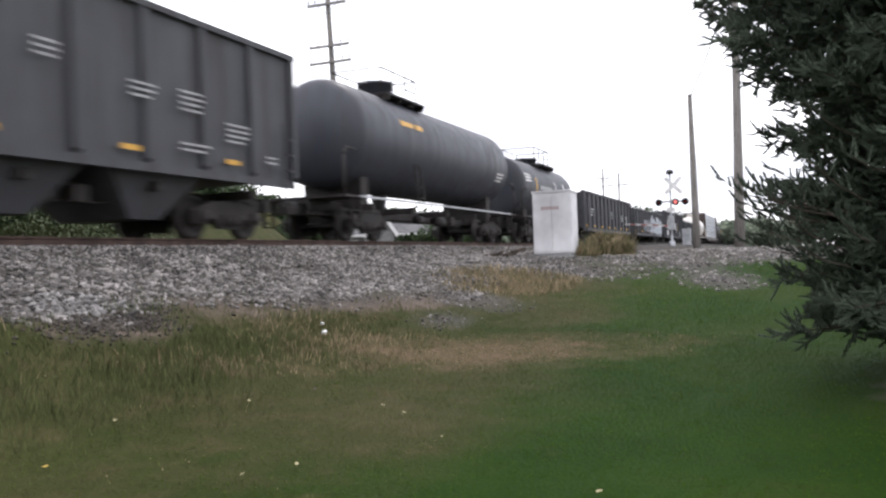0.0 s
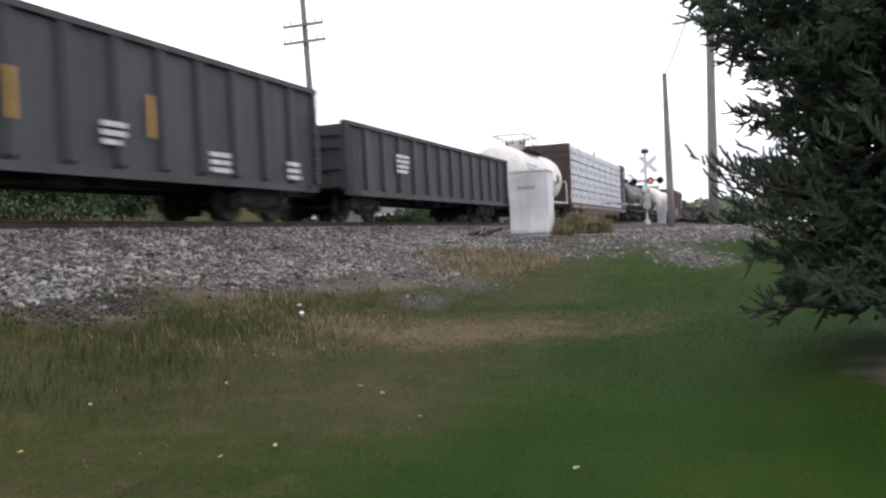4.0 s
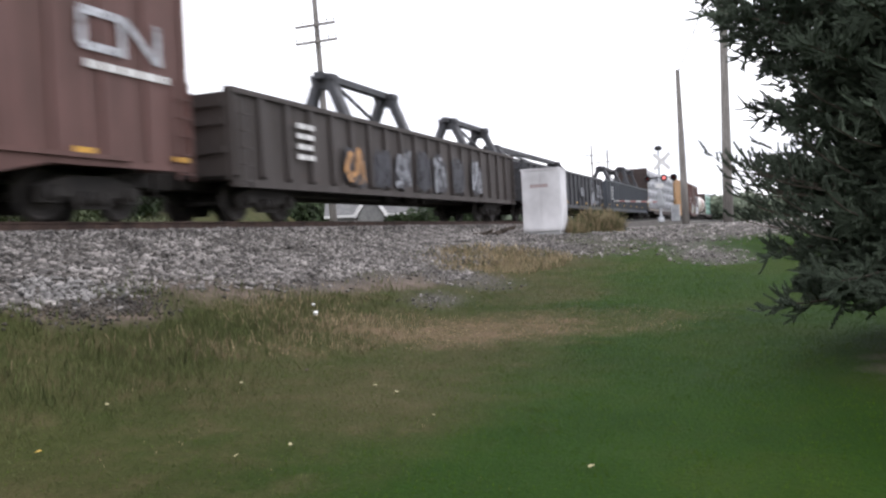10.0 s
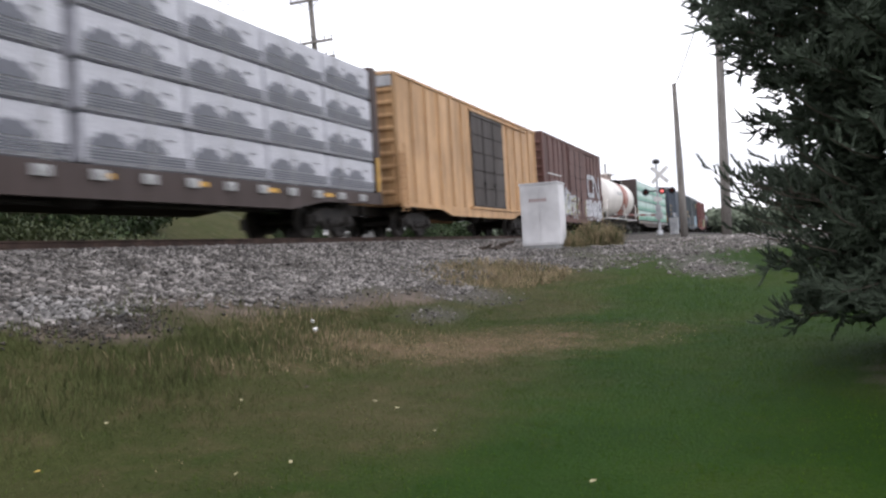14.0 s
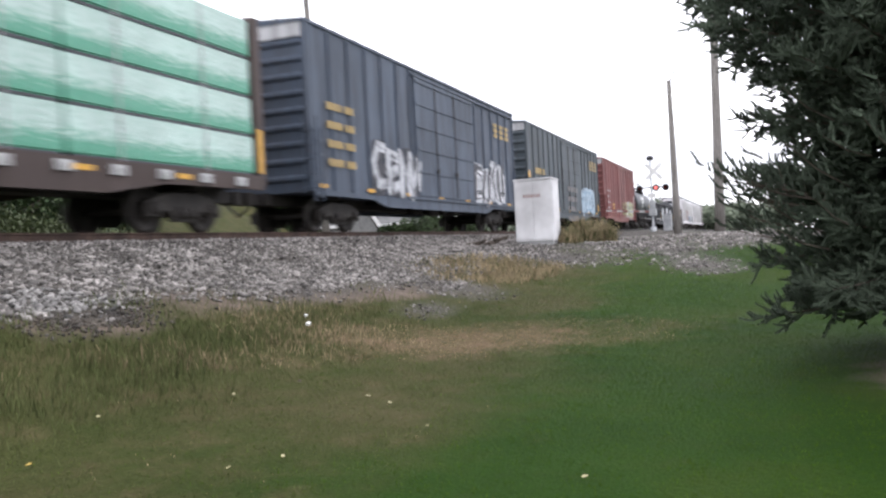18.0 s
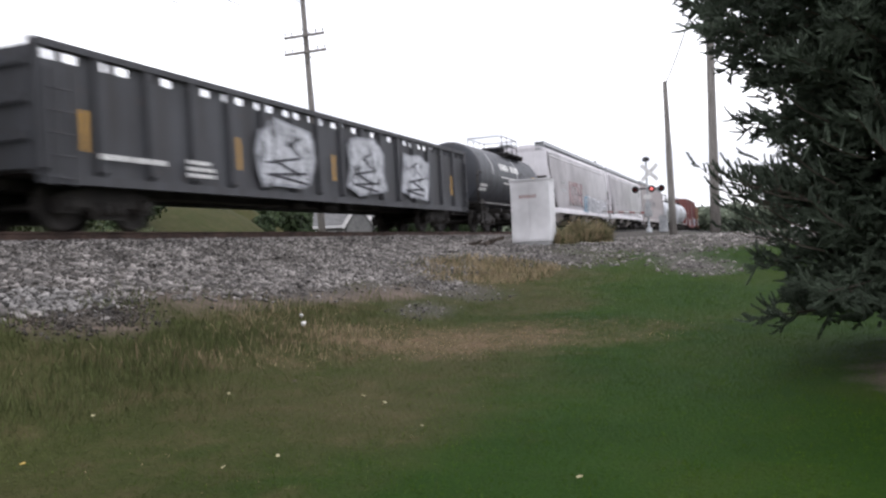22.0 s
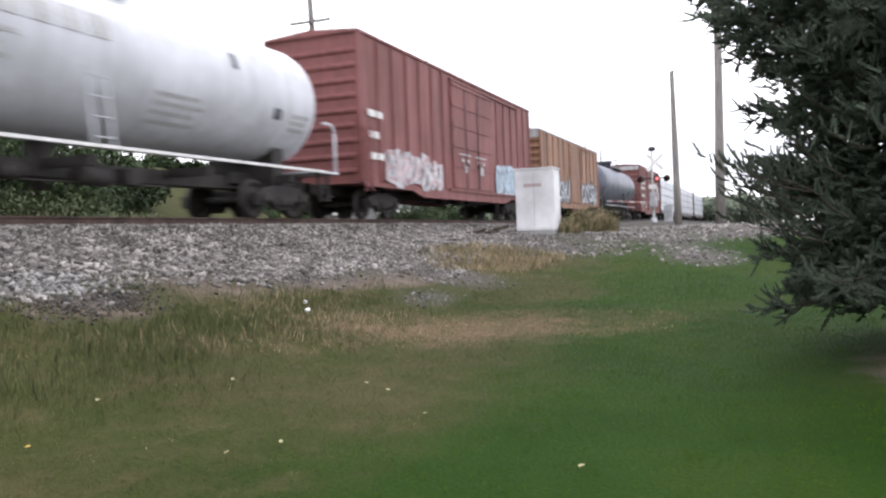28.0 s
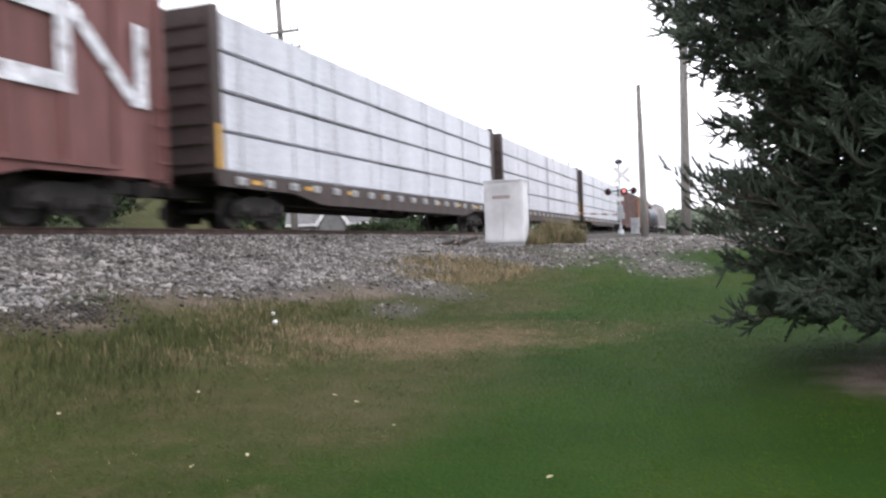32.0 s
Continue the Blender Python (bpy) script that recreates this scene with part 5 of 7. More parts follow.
build_pole(-3.8, 41.6, 7.9, 0.15, -0.6, "utility_post", "plain weathered wooden service post beside the crossing")
build_pole(-1.6, 36.0, 12.0, 0.17, 0.9, "utility_pole", "tall weathered wooden pole behind the spruce")
ARMS = ((12.3, 1.2), (13.2, 1.15), (15.5, 1.1))
build_pole(-21.9, 39.3, 16.8, 0.17, -2.2, "line_pole", "tall dark wooden line pole with three crossarms", ARMS, 8)
build_pole(-27.2, 137.0, 15.6, 0.17, 0, "line_pole", "distant wooden line pole with crossarms", ((12.6, 1.4), (13.9, 1.3)), 8)
build_pole(-24.6, 137.0, 14.6, 0.17, 0, "line_pole", "distant wooden line pole with crossarms", ((12.6, 1.6),), 8)


def build_signal():
    """Crossing signal: mast, bell, crossbuck, two hooded lamps with backgrounds, base and cantilevered back lamps."""
    z0 = 1.93
    s = thing("crossing_signal", "crossing signal mast with white crossbuck and red lamps", "crossing signal", pose(-6.4, 53.6, z0, 0, 0, 0))
    bm = bmesh.new()
    add_lathe(bm, [(-0.4, 0.2), (0.15, 0.2), (0.16, 0.09), (0.6, 0.075), (4.35, 0.06), (4.4, 0.0)], 14, "z")
    part("mast", bm, M["galv"], s, "grey metal mast")
    bm = bmesh.new()
    add_lathe(bm, [(4.38, 0.04), (4.4, 0.2), (4.5, 0.24), (4.62, 0.2), (4.68, 0.08), (4.69, 0)], 16, "z")
    part("bell", bm, M["black"], s, "dark warning bell")
    for a in (45, -45):
        bm = bmesh.new()
        add_box(bm, -0.7, 0.7, -0.012, 0.012, -0.115, 0.115, pose(0.2, -0.1 - (0.014 if a > 0 else 0), 3.66, 0, a, 0) @ pose(0, 0, 0))
        part("crossbuck_blade", bm, M["white"], s, "white reflective blade")
    box_part("lamp_arm", M["black"], s, -0.75, 0.95, -0.05, 0.05, 2.62, 2.7)
    for k, x in enumerate((-0.72, 0.3, 0.9)):
        bm = bmesh.new()
        add_lathe(bm, [(-0.03, 0.0), (-0.03, 0.22), (0.0, 0.22), (0.01, 0.0)], 20, "y", (x, -0.14, 2.62))
        lamp = part("lamp_head", bm, M["black"], s, "black round lamp background")
        bm = bmesh.new()
        add_lathe(bm, [(-0.012, 0.0), (-0.012, 0.1), (0.0, 0.1), (0.004, 0)], 18, "y", (x, -0.178, 2.62))
        part("lens", bm, M["lamp_red"] if k == 1 else M["lens_dark"], lamp)
        bm = bmesh.new()
        for j in range(9):
            a0, a1 = math.pi * j / 9, math.pi * (j + 1) / 9
            q = [(math.cos(a) * 0.17 + x, yy, math.sin(a) * 0.17 + 2.62) for a in (a0, a1) for yy in (-0.18, -0.45)]
            f = [bm.verts.new(v) for v in q]
            bm.faces.new((f[0], f[1], f[3], f[2]))
        part("hood", bm, M["black"], lamp)
    tip, heel = Vector((-3.2, 1.7, 1.42)), Vector((-0.1, 0.0, 1.12))
    way = tip - heel
    turn = way.to_track_quat("Y", "Z").to_matrix().to_4x4()
    arm = None
    for k in range(8):
        bm = bmesh.new()
        q = way.length / 8
        add_box(bm, -0.03, 0.03, k * q, (k + 1) * q, -0.06 + 0.002 * k, 0.06 - 0.002 * k)
        p_ = part("gate_stripe" if arm else "gate_arm", bm, M["white"] if k % 2 else M["stripe_red"], arm or s, "" if arm else "lowered red and white gate arm", None if arm else Matrix.Translation(heel) @ turn)
        arm = arm or p_
    box_part("gate_motor", M["galv"], s, -0.2, 0.24, -0.22, 0.2, 0.86, 1.28, "", 0.02)
    box_part("junction_box", M["galv"], s, -0.16, 0.16, -0.2, 0.1, 1.3, 1.75)
    box_part("sign_plate", M["white"], s, -0.25, 0.25, -0.1, -0.08, 2.0, 2.28)
    b = thing("control_case", "grey crossing control case beside the signal", "cabinet", pose(-5.6, 54.6, ground_z(-5.6, 54.6) - 0.06))
    box_part("body", M["galv"], b, -0.25, 0.25, -0.25, 0.25, 0.05, 1.05, "", 0.01)
    box_part("cap", M["galv"], b, -0.28, 0.28, -0.28, 0.28, 1.05, 1.1)
    return s


build_signal()


def build_spruce():
    """Spruce: tapered trunk, drooping limbs with side twigs, and needle-covered shoots."""
    rnd = random.Random(21)
    x0, y0 = 1.9, 9.9
    t = thing("spruce_tree", "dense dark green spruce with drooping needled branches", "tree", on_ground(x0, y0))
    bm = bmesh.new()
    add_lathe(bm, [(-0.2, 0.2), (0.1, 0.17), (2.0, 0.14), (5.0, 0.09), (8.5, 0.03), (9.3, 0.0)], 12, "z")
    part("trunk", bm, M["bark"], t)
    prof = [(0.3, 1.2), (0.5, 1.68), (0.8, 1.88), (1.15, 2.0), (1.5, 2.0), (2.0, 1.86), (2.4, 1.84), (2.8, 2.15), (3.2, 2.5), (3.8, 2.75), (4.5, 2.8), (5.5, 2.4), (7.5, 1.3), (9.2, 0.15)]

    def radius(z):
        for (a, ra), (b, rb) in zip(prof, prof[1:]):
            if z <= b:
                return ra + (rb - ra) * (z - a) / (b - a)
        return 0.1
    V, Fc = [], []
    LV, LF = [], []

    def tube(vs, fs, pts, r0, r1, n):
        base = len(vs)
        for i, p in enumerate(pts):
            d = (pts[min(i + 1, len(pts) - 1)] - pts[max(i - 1, 0)]).normalized()
            a = d.orthogonal().normalized()
            b = d.cross(a)
            r = r0 + (r1 - r0) * i / (len(pts) - 1)
            for k in range(n):
                vs.append(tuple(p + (a * math.cos(k * math.tau / n) + b * math.sin(k * math.tau / n)) * r))
        for i in range(len(pts) - 1):
            for k in range(n):
                fs.append((base + i * n + k, base + i * n + (k + 1) % n, base + (i + 1) * n + (k + 1) % n, base + (i + 1) * n + k))

    def shoot(p, d, length):
        """A finger of needles: a thin core with needles set all round, pointing forward."""
        d = d.normalized()
        pts = [p, p + d * length * 0.55 + Vector((0, 0, -0.01)), p + d * length + Vector((0, 0, 0.03 * length))]
        tube(V, Fc, pts, 0.015, 0.008, 3)
        a = d.orthogonal().normalized()
        b = d.cross(a)
        cnt = int(10 + length * 80)
        for k in range(cnt):
            s = (k + rnd.random()) / cnt
            q = pts[0].lerp(pts[2], s)
            ang = rnd.uniform(0, math.tau)
            out = (a * math.cos(ang) + b * math.sin(ang)) * 0.85 + d * 0.75
            side = out.cross(d).normalized() * 0.009
            tip = q + out.normalized() * rnd.uniform(0.026, 0.044)
            i = len(V)
            V.extend((tuple(q + side), tuple(q - side), tuple(tip)))
            Fc.append((i, i + 1, i + 2))
    z = 0.68
    while z < 9.1:
        R = radius(z)
        count = 8 if z < 5 else 6
        for k in range(count):
            ang = math.tau * (k + rnd.random() * 0.9) / count
            zz = z + rnd.uniform(-0.22, 0.22)
            length = R * rnd.uniform(0.62, 1.05)
            out = Vector((math.cos(ang), math.sin(ang), 0))
            droop = 0.2 if z < 1.2 else 0.13
            pts = []
            for i in range(8):
                s = i / 7
                pts.append(Vector((0, 0, zz)) + out * length * s + Vector((0, 0, length * (0.12 * s - droop * 2.2 * s * s + 0.25 * s ** 3))))
            tube(LV, LF, pts, 0.028 * (0.5 + R / 4), 0.006, 5)
            right = out.cross(Vector((0, 0, 1)))
            full = zz < 5.2
            n_side = int(length * (14 if full else 6))
            for j in range(n_side):
                s = 0.22 + 0.78 * (j + rnd.random()) / n_side
                i = min(6, int(s * 7))
                p = pts[i].lerp(pts[i + 1], s * 7 - i)
                sg = 1 if j % 2 else -1
                d = (out * rnd.uniform(0.5, 1.0) + right * sg * rnd.uniform(0.5, 1.0) + Vector((0, 0, rnd.uniform(-0.8, 0.6)))).normalized()
                ln = (0.2 + 0.42 * (1 - s)) * rnd.uniform(0.7, 1.2)
                q = p + d * ln
                tube(LV, LF, [p, q], 0.007, 0.004, 3)
                for h in range(6 if full else 3):
                    u = (h + 0.6) / 6
                    dd = (d + right.lerp(out, 0.5) * rnd.uniform(-0.9, 0.9) + Vector((0, 0, rnd.uniform(-0.35, 1.1)))).normalized()
                    shoot(p.lerp(q, u), dd, rnd.uniform(0.09, 0.19))
                shoot(q - d * 0.05, d + Vector((0, 0, rnd.uniform(0.1, 0.9))), rnd.uniform(0.12, 0.22))
            shoot(pts[7] - out * 0.08, out + Vector((0, 0, rnd.uniform(-0.2, 0.7))), rnd.uniform(0.16, 0.28))
        z += 0.16 if z < 5 else 0.34
    for k in range(70):
        # a few upright young sprigs that stand out from the crown
        ang, zz = rnd.uniform(0, math.tau), rnd.uniform(1.2, 2.5)
        out = Vector((math.cos(ang), math.sin(ang), 0))
        p = out * radius(zz) * 0.8 + Vector((0, 0, zz))
        q = out * (radius(zz) + rnd.uniform(0.05, 0.45)) + Vector((0, 0, zz + rnd.uniform(0.1, 0.45)))
        tube(LV, LF, [p, p.lerp(q, 0.5) - Vector((0, 0, 0.04)), q], 0.01, 0.005, 4)
        for j in range(7):
            s = 0.3 + 0.7 * j / 6
            shoot(p.lerp(q, s), (q - p).normalized() * 0.7 + Vector((rnd.gauss(0, 0.5), rnd.gauss(0, 0.5), rnd.uniform(0.1, 1.0))), rnd.uniform(0.1, 0.2))
    for k in range(4):
        # longer sparse limbs low on the side towards the track
        ang = radians(168 + 14 * k)
        out = Vector((math.cos(ang), math.sin(ang), 0))
        z1, ln = rnd.uniform(1.65, 2.0), rnd.uniform(2.0, 2.35)
        pts = [Vector((0, 0, z1)) + out * ln * i / 6 + Vector((0, 0, -0.25 * (i / 6) + 0.4 * (i / 6) ** 3)) for i in range(7)]
        tube(LV, LF, pts, 0.024, 0.006, 5)
        right = out.cross(Vector((0, 0, 1)))
        for j in range(11):
            s = 0.55 + 0.45 * j / 10
            i = min(5, int(s * 6))
            p = pts[i].lerp(pts[i + 1], s * 6 - i)
            d = (out * 0.5 + right * (0.7 if j % 2 else -0.7) * rnd.uniform(0.3, 1.0) + Vector((0, 0, rnd.uniform(0.2, 1.2)))).normalized()
            q = p + d * rnd.uniform(0.12, 0.34)
            tube(LV, LF, [p, q], 0.006, 0.004, 3)
            for u in (0.4, 0.75):
                shoot(p.lerp(q, u), d + Vector((rnd.gauss(0, 0.5), rnd.gauss(0, 0.5), rnd.uniform(0, 0.8))), rnd.uniform(0.08, 0.15))
            shoot(q, d + Vector((0, 0, 0.4)), rnd.uniform(0.1, 0.2))
    for k in range(8200):
        # outer fuzz between the whorls
        zz = 0.5 + 4.8 * rnd.random()
        if zz > 2.6 and k % 5 < 2:
            continue
        ang, q = rnd.uniform(0, math.tau), radius(max(0.45, zz)) * (0.42 + 0.42 * rnd.random() ** 0.7) * (1 + 0.12 * noise.noise((math.cos(k) * 3, zz * 1.3, k % 7)))
        out = Vector((math.cos(ang), math.sin(ang), 0))
        shoot(out * q + Vector((0, 0, zz)), out + Vector((rnd.gauss(0, 0.5), rnd.gauss(0, 0.5), rnd.uniform(-0.4, 1.1))), rnd.uniform(0.1, 0.2))
    for nm, vs, fs, mat in (("limb", LV, LF, M["bark"]), ("foliage", V, Fc, M["needles"])):
        me = bpy.data.meshes.new(nm)
        me.from_pydata(vs, [], fs)
        me.materials.append(mat)
        put(nm, me, t)
    return t


build_spruce()

# ---- the train, car by car, with the places that the cars have at the start ----
rs = random.Random(77)
WH, BK = M["white"], M["black"]

# open hopper, two black tanks
c, h = gondola(1.9, 16.6, 4.28, "grey_black", "black ribbed open hopper car with white stencils", 10, 1.3, name="open_hopper_car", hoppers=3)
for a, z, w, n in ((7.3, 3.0, 0.5, 3), (9.3, 2.7, 0.6, 3), (10.6, 2.75, 0.7, 4), (12.0, 2.3, 0.7, 4), (10.6, 1.75, 0.9, 2), (13.4, 1.75, 0.4, 2)):
    bars(c, "stencil", 1.61, -h + a, z, stencil(rs, n, w, 0.045, 0.07), M["case_trim"], "faded white stencil lines")
reflectors(c, 1.6, h, 1.5, 2.9)

c, h, zc = tank_car(18.7, 32.8, 4.64, 1.56, "blue_black", "long blue-black tank car with a tall manway", -2.6)
on_tank(c, 1.56, zc, -3.9, 3.5, [(0.0, [(0, 0.9), (1.1, 0.5)], 0.16)], M["yellow"], "faded yellow lettering bars")
on_tank(c, 1.56, zc, 5.0, 2.7, stencil(rs, 3, 0.8, 0.07, 0.06), WH, "white stencil lines")

c, h, zc = tank_car(34.8, 44.3, 4.05, 1.42, "black", "short black tank car with orange and white marks", 0.4, bands=())
for y in (-2.6, 0.9, 2.6):
    on_tank(c, 1.42, zc, y, 2.1, [(0.0, [(0, 0.14)], 1.0)], M["yellow"] if y < 0 else M["case"], "narrow vertical mark")
on_tank(c, 1.42, zc, -1.9, 2.55, [(0.0, [(k * 0.21, 0.15) for k in range(10)], 0.2), (-0.4, [(0, 1.9)], 0.05)], M["case_trim"], "faded white lettering bars")
on_tank(c, 1.42, zc, 3.3, 2.2, [(0.0, [(0, 1.0)], 0.42)], M["yellow"], "yellow placard")
on_tank(c, 1.42, zc, -4.3, 3.1, stencil(rs, 3, 0.9, 0.08, 0.06), WH, "white stencil lines")

# low black and brown gondolas
c, h = gondola(46.9, 63.1, 3.09, "grey_black", "black ribbed gondola car with small white stencils", 14)
for a, z, w in ((1.6, 2.0, 0.9), (8.0, 2.0, 0.5), (11.6, 1.9, 0.7), (13.4, 1.9, 0.7)):
    bars(c, "stencil", 1.61, -h + a, z, stencil(rs, 3, w, 0.08, 0.09), M["case_trim"], "faded white stencil lines")
reflectors(c, 1.6, h, 1.0, 2.2)
c, h = gondola(64.6, 80.4, 2.86, "grey_black", "dark gondola car covered in pale graffiti", 14)
graffiti(c, 1.605, -h + 4.3, 1.0, 3.4, 1.05, "grey", "ink", 3)
graffiti(c, 1.605, -h + 8.0, 0.95, 7.2, 1.35, "pale", "grey", 4, "sky")
reflectors(c, 1.6, h, 1.0, 2.8)
c, h = gondola(82.2, 98.8, 3.36, "grey_black", "tall black ribbed gondola car with white stencils", 15)
for a, z, w in ((1.9, 2.35, 0.8), (1.9, 1.9, 0.6), (1.5, 1.3, 1.4), (4.2, 2.1, 0.6), (9.0, 1.6, 0.5), (12.0, 1.3, 0.6), (15.0, 1.3, 0.5)):
    bars(c, "stencil", 1.61, -h + a, z, stencil(rs, 3, w, 0.1, 0.06), WH, "white stencil lines")
for a in (0.75, 7.1, 10.2):
    box_part("reflector", M["yellow"], c, 1.605, 1.612, -h + a, -h + a + 0.1, 1.5, 2.3)
c, h = gondola(100.3, 116.2, 2.8, "grey_black", "low black gondola car with white stencils", 14)
bars(c, "stencil", 1.61, -h + 3.4, 2.0, stencil(rs, 4, 0.9, 0.1, 0.06), WH, "white stencil lines")

# white tank and the wrapped lumber car
c, h, zc = tank_car(118.3, 128.2, 3.98, 1.42, "cream", "stained white tank car with dark smears", -0.6, "white")
on_tank(c, 1.42, zc, 2.9, 2.3, [(0.0, [(0, 0.6)], 0.45)], SPRAY["ink"], "dark placard patch")
on_tank(c, 1.42, zc, 2.5, 2.15, [(0.0, [(0, 0.3)], 0.2)], SPRAY["ink"], "dark placard patch")
on_tank(c, 1.42, zc, -3.5, 2.9, stencil(rs, 5, 2.2, 0.12, 0.09), M["case_trim"], "grey stencil lines")
on_tank(c, 1.42, zc, 0.2, 2.5, stencil(rs, 3, 1.6, 0.08, 0.08), M["case_trim"], "grey stencil lines")
c, h = centerbeam(130.35, 153.2, "white", "bulkhead flatcar stacked with white printed lumber packs", packs=8, split=False, prints=1, thick_end=2.3)
bars(c, "stencil", 1.515, h - 1.3, 3.9, [(0, [(0, 0.5)], 0.1), (0.12, [(0.2, 0.12)], 0.3), (0.42, [(0, 0.5)], 0.1)], WH, "white painted mark")
bars(c, "stencil", 1.515, h - 1.5, 3.0, stencil(rs, 9, 0.9, 0.06, 0.14), M["case_trim"], "faded white stencil lines")

# black tanks, pale tank with a dark band
c, h, zc = tank_car(154.9, 165.7, 4.05, 1.42, "black", "black tank car with yellow bars and white lettering", 0.9)
for y in (-3.0, 2.4, 4.6):
    on_tank(c, 1.42, zc, y, 2.3, [(0.0, [(0, 0.16)], 1.1 if y < 0 else 0.6)], M["yellow"], "narrow vertical mark")
on_tank(c, 1.42, zc, -1.7, 2.75, [(0.0, [(k * 0.21, 0.15) for k in range(11)], 0.2), (-0.5, [(0, 2.4)], 0.04), (-0.65, [(0, 2.0)], 0.04)], M["case_trim"], "faded white lettering bars")
on_tank(c, 1.42, zc, 3.6, 2.1, [(0.0, [(0, 0.9)], 0.3)], M["case_trim"], "pale placard")
c, h, zc = tank_car(167.7, 177.7, 3.98, 1.42, "black", "black tank car with yellow lettering and an orange placard", 0.2)
on_tank(c, 1.42, zc, -2.6, 2.95, [(0.0, [(0, 0.8), (1.1, 0.9)], 0.24), (-0.5, [(0, 1.4)], 0.06), (-0.64, [(0, 1.8)], 0.06)], M["yellow"], "yellow lettering bars")
on_tank(c, 1.42, zc, 3.2, 2.55, [(0.0, [(0, 0.36)], 0.24)], M["yellow"], "orange placard")
on_tank(c, 1.42, zc, 2.4, 2.9, stencil(rs, 4, 0.5, 0.08, 0.06), WH, "white stencil lines")
for y in (-0.2, 2.0):
    on_tank(c, 1.42, zc, y, 2.5, [(0.0, [(0, 0.1)], 1.0)], M["yellow"], "narrow vertical mark")
c, h, zc = tank_car(179.6, 195.7, 4.44, 1.52, "cream", "long white tank car with a grey band", 1.4, "white", bands=((0.55, 0.5, "band_dark"),), cage=False)
on_tank(c, 1.52, zc, -3.4, 3.0, stencil(rs, 4, 1.8, 0.11, 0.08), M["case_trim"], "grey stencil lines")
on_tank(c, 1.52, zc, 4.9, 2.5, [(0.0, [(0, 0.3)], 0.28)], SPRAY["ink"], "dark placard patch")
on_tank(c, 1.52, zc, 5.6, 2.4, stencil(rs, 3, 0.8, 0.06, 0.06), M["case_trim"], "grey stencil lines")

# brown boxcar
c, h = boxcar(197.9, 213.1, 4.72, "mineral", "mineral-brown boxcar with silver graffiti", 15, (0.37, 0.63))
graffiti(c, 1.565, -h + 0.5, 1.1, 5.6, 1.1, "grey", "ink", 8, "sky")
graffiti(c, 1.61, -h + 6.0, 1.2, 1.6, 0.8, "pale", "ink", 9)
logo_shapes(c, 1.562, 4.85, 2.85, 0.75, SPRAY["pale"])
bars(c, "stencil", 1.562, -h + 0.6, 2.6, stencil(rs, 2, 2.0, 0.11, 0.12), P["shelter"], "faded pale lettering bars")
bars(c, "stencil", 1.562, h - 2.8, 2.55, stencil(rs, 1, 2.0, 0.14, 0.1), WH, "white lettering bars")
box_part("reflector", M["yellow"], c, 1.565, 1.57, -h + 0.05, -h + 0.32, 1.45, 1.75)
reflectors(c, 1.565, h, 1.1, 2.4)

# gondolas with steel frames
c, h = gondola(214.5, 235.2, 2.84, "brown_dark", "long dark gondola car with stencils and graffiti", 20)
bars(c, "stencil", 1.61, -h + 2.6, 2.2, stencil(rs, 4, 0.8, 0.13, 0.12), WH, "white stencil lines")
for k, (a, f) in enumerate(((5.0, "orange"), (6.7, "ink"), (8.2, "grey"), (9.8, "ink"), (11.2, "grey"), (13.0, "ink"), (15.0, "grey"))):
    graffiti(c, 1.605, -h + a, 1.0, 1.0, 1.1, f, "ink", 30 + k)
truss_frame(223.5, 4.2, 2.84, 4.3)
truss_frame(233.4, 3.9, 2.84, 4.15)
c, h = gondola(236.7, 256.1, 2.8, "grey_black", "long dark grey gondola car with a white figure in graffiti", 19)
bars(c, "stencil", 1.61, -h + 1.7, 2.3, stencil(rs, 5, 0.9, 0.13, 0.1), WH, "white stencil lines")
graffiti(c, 1.605, -h + 6.0, 1.0, 2.2, 1.25, "grey", "ink", 41)
graffiti(c, 1.605, -h + 15.0, 1.0, 1.5, 0.85, "grey", "ink", 42)
graffiti(c, 1.605, -h + 15.3, 1.9, 0.5, 0.7, "ink", "grey", 44)
graffiti(c, 1.605, -h + 16.5, 1.0, 1.3, 0.3, "ink", "grey", 45)
graffiti(c, 1.605, -h + 16.9, 1.55, 0.9, 0.75, "ink", "grey", 46)
graffiti(c, 1.605, -h + 18.2, 1.5, 0.8, 0.6, "ink", "grey", 47)
graffiti(c, 1.605, -h + 12.2, 1.5, 0.9, 0.5, "grey", "grey", 43)
reflectors(c, 1.6, h, 1.0, 2.6)
box_part("reflector", M["yellow"], c, 1.61, 1.618, -h + 0.2, -h + 0.6, 1.4, 1.66)
truss_frame(243.0, 12.0, 2.84, 3.55)
c, h = gondola(257.6, 277.9, 2.88, "slate_blue", "long slate-blue gondola car carrying steel frames", 19)
bars(c, "stencil", 1.61, -h + 1.5, 2.3, stencil(rs, 5, 0.8, 0.12, 0.08), M["case_trim"], "white stencil lines")
reflectors(c, 1.6, h, 1.1, 3.2)
truss_frame(266.4, 4.8, 2.88, 4.2)
truss_frame(275.4, 4.6, 2.88, 4.7)

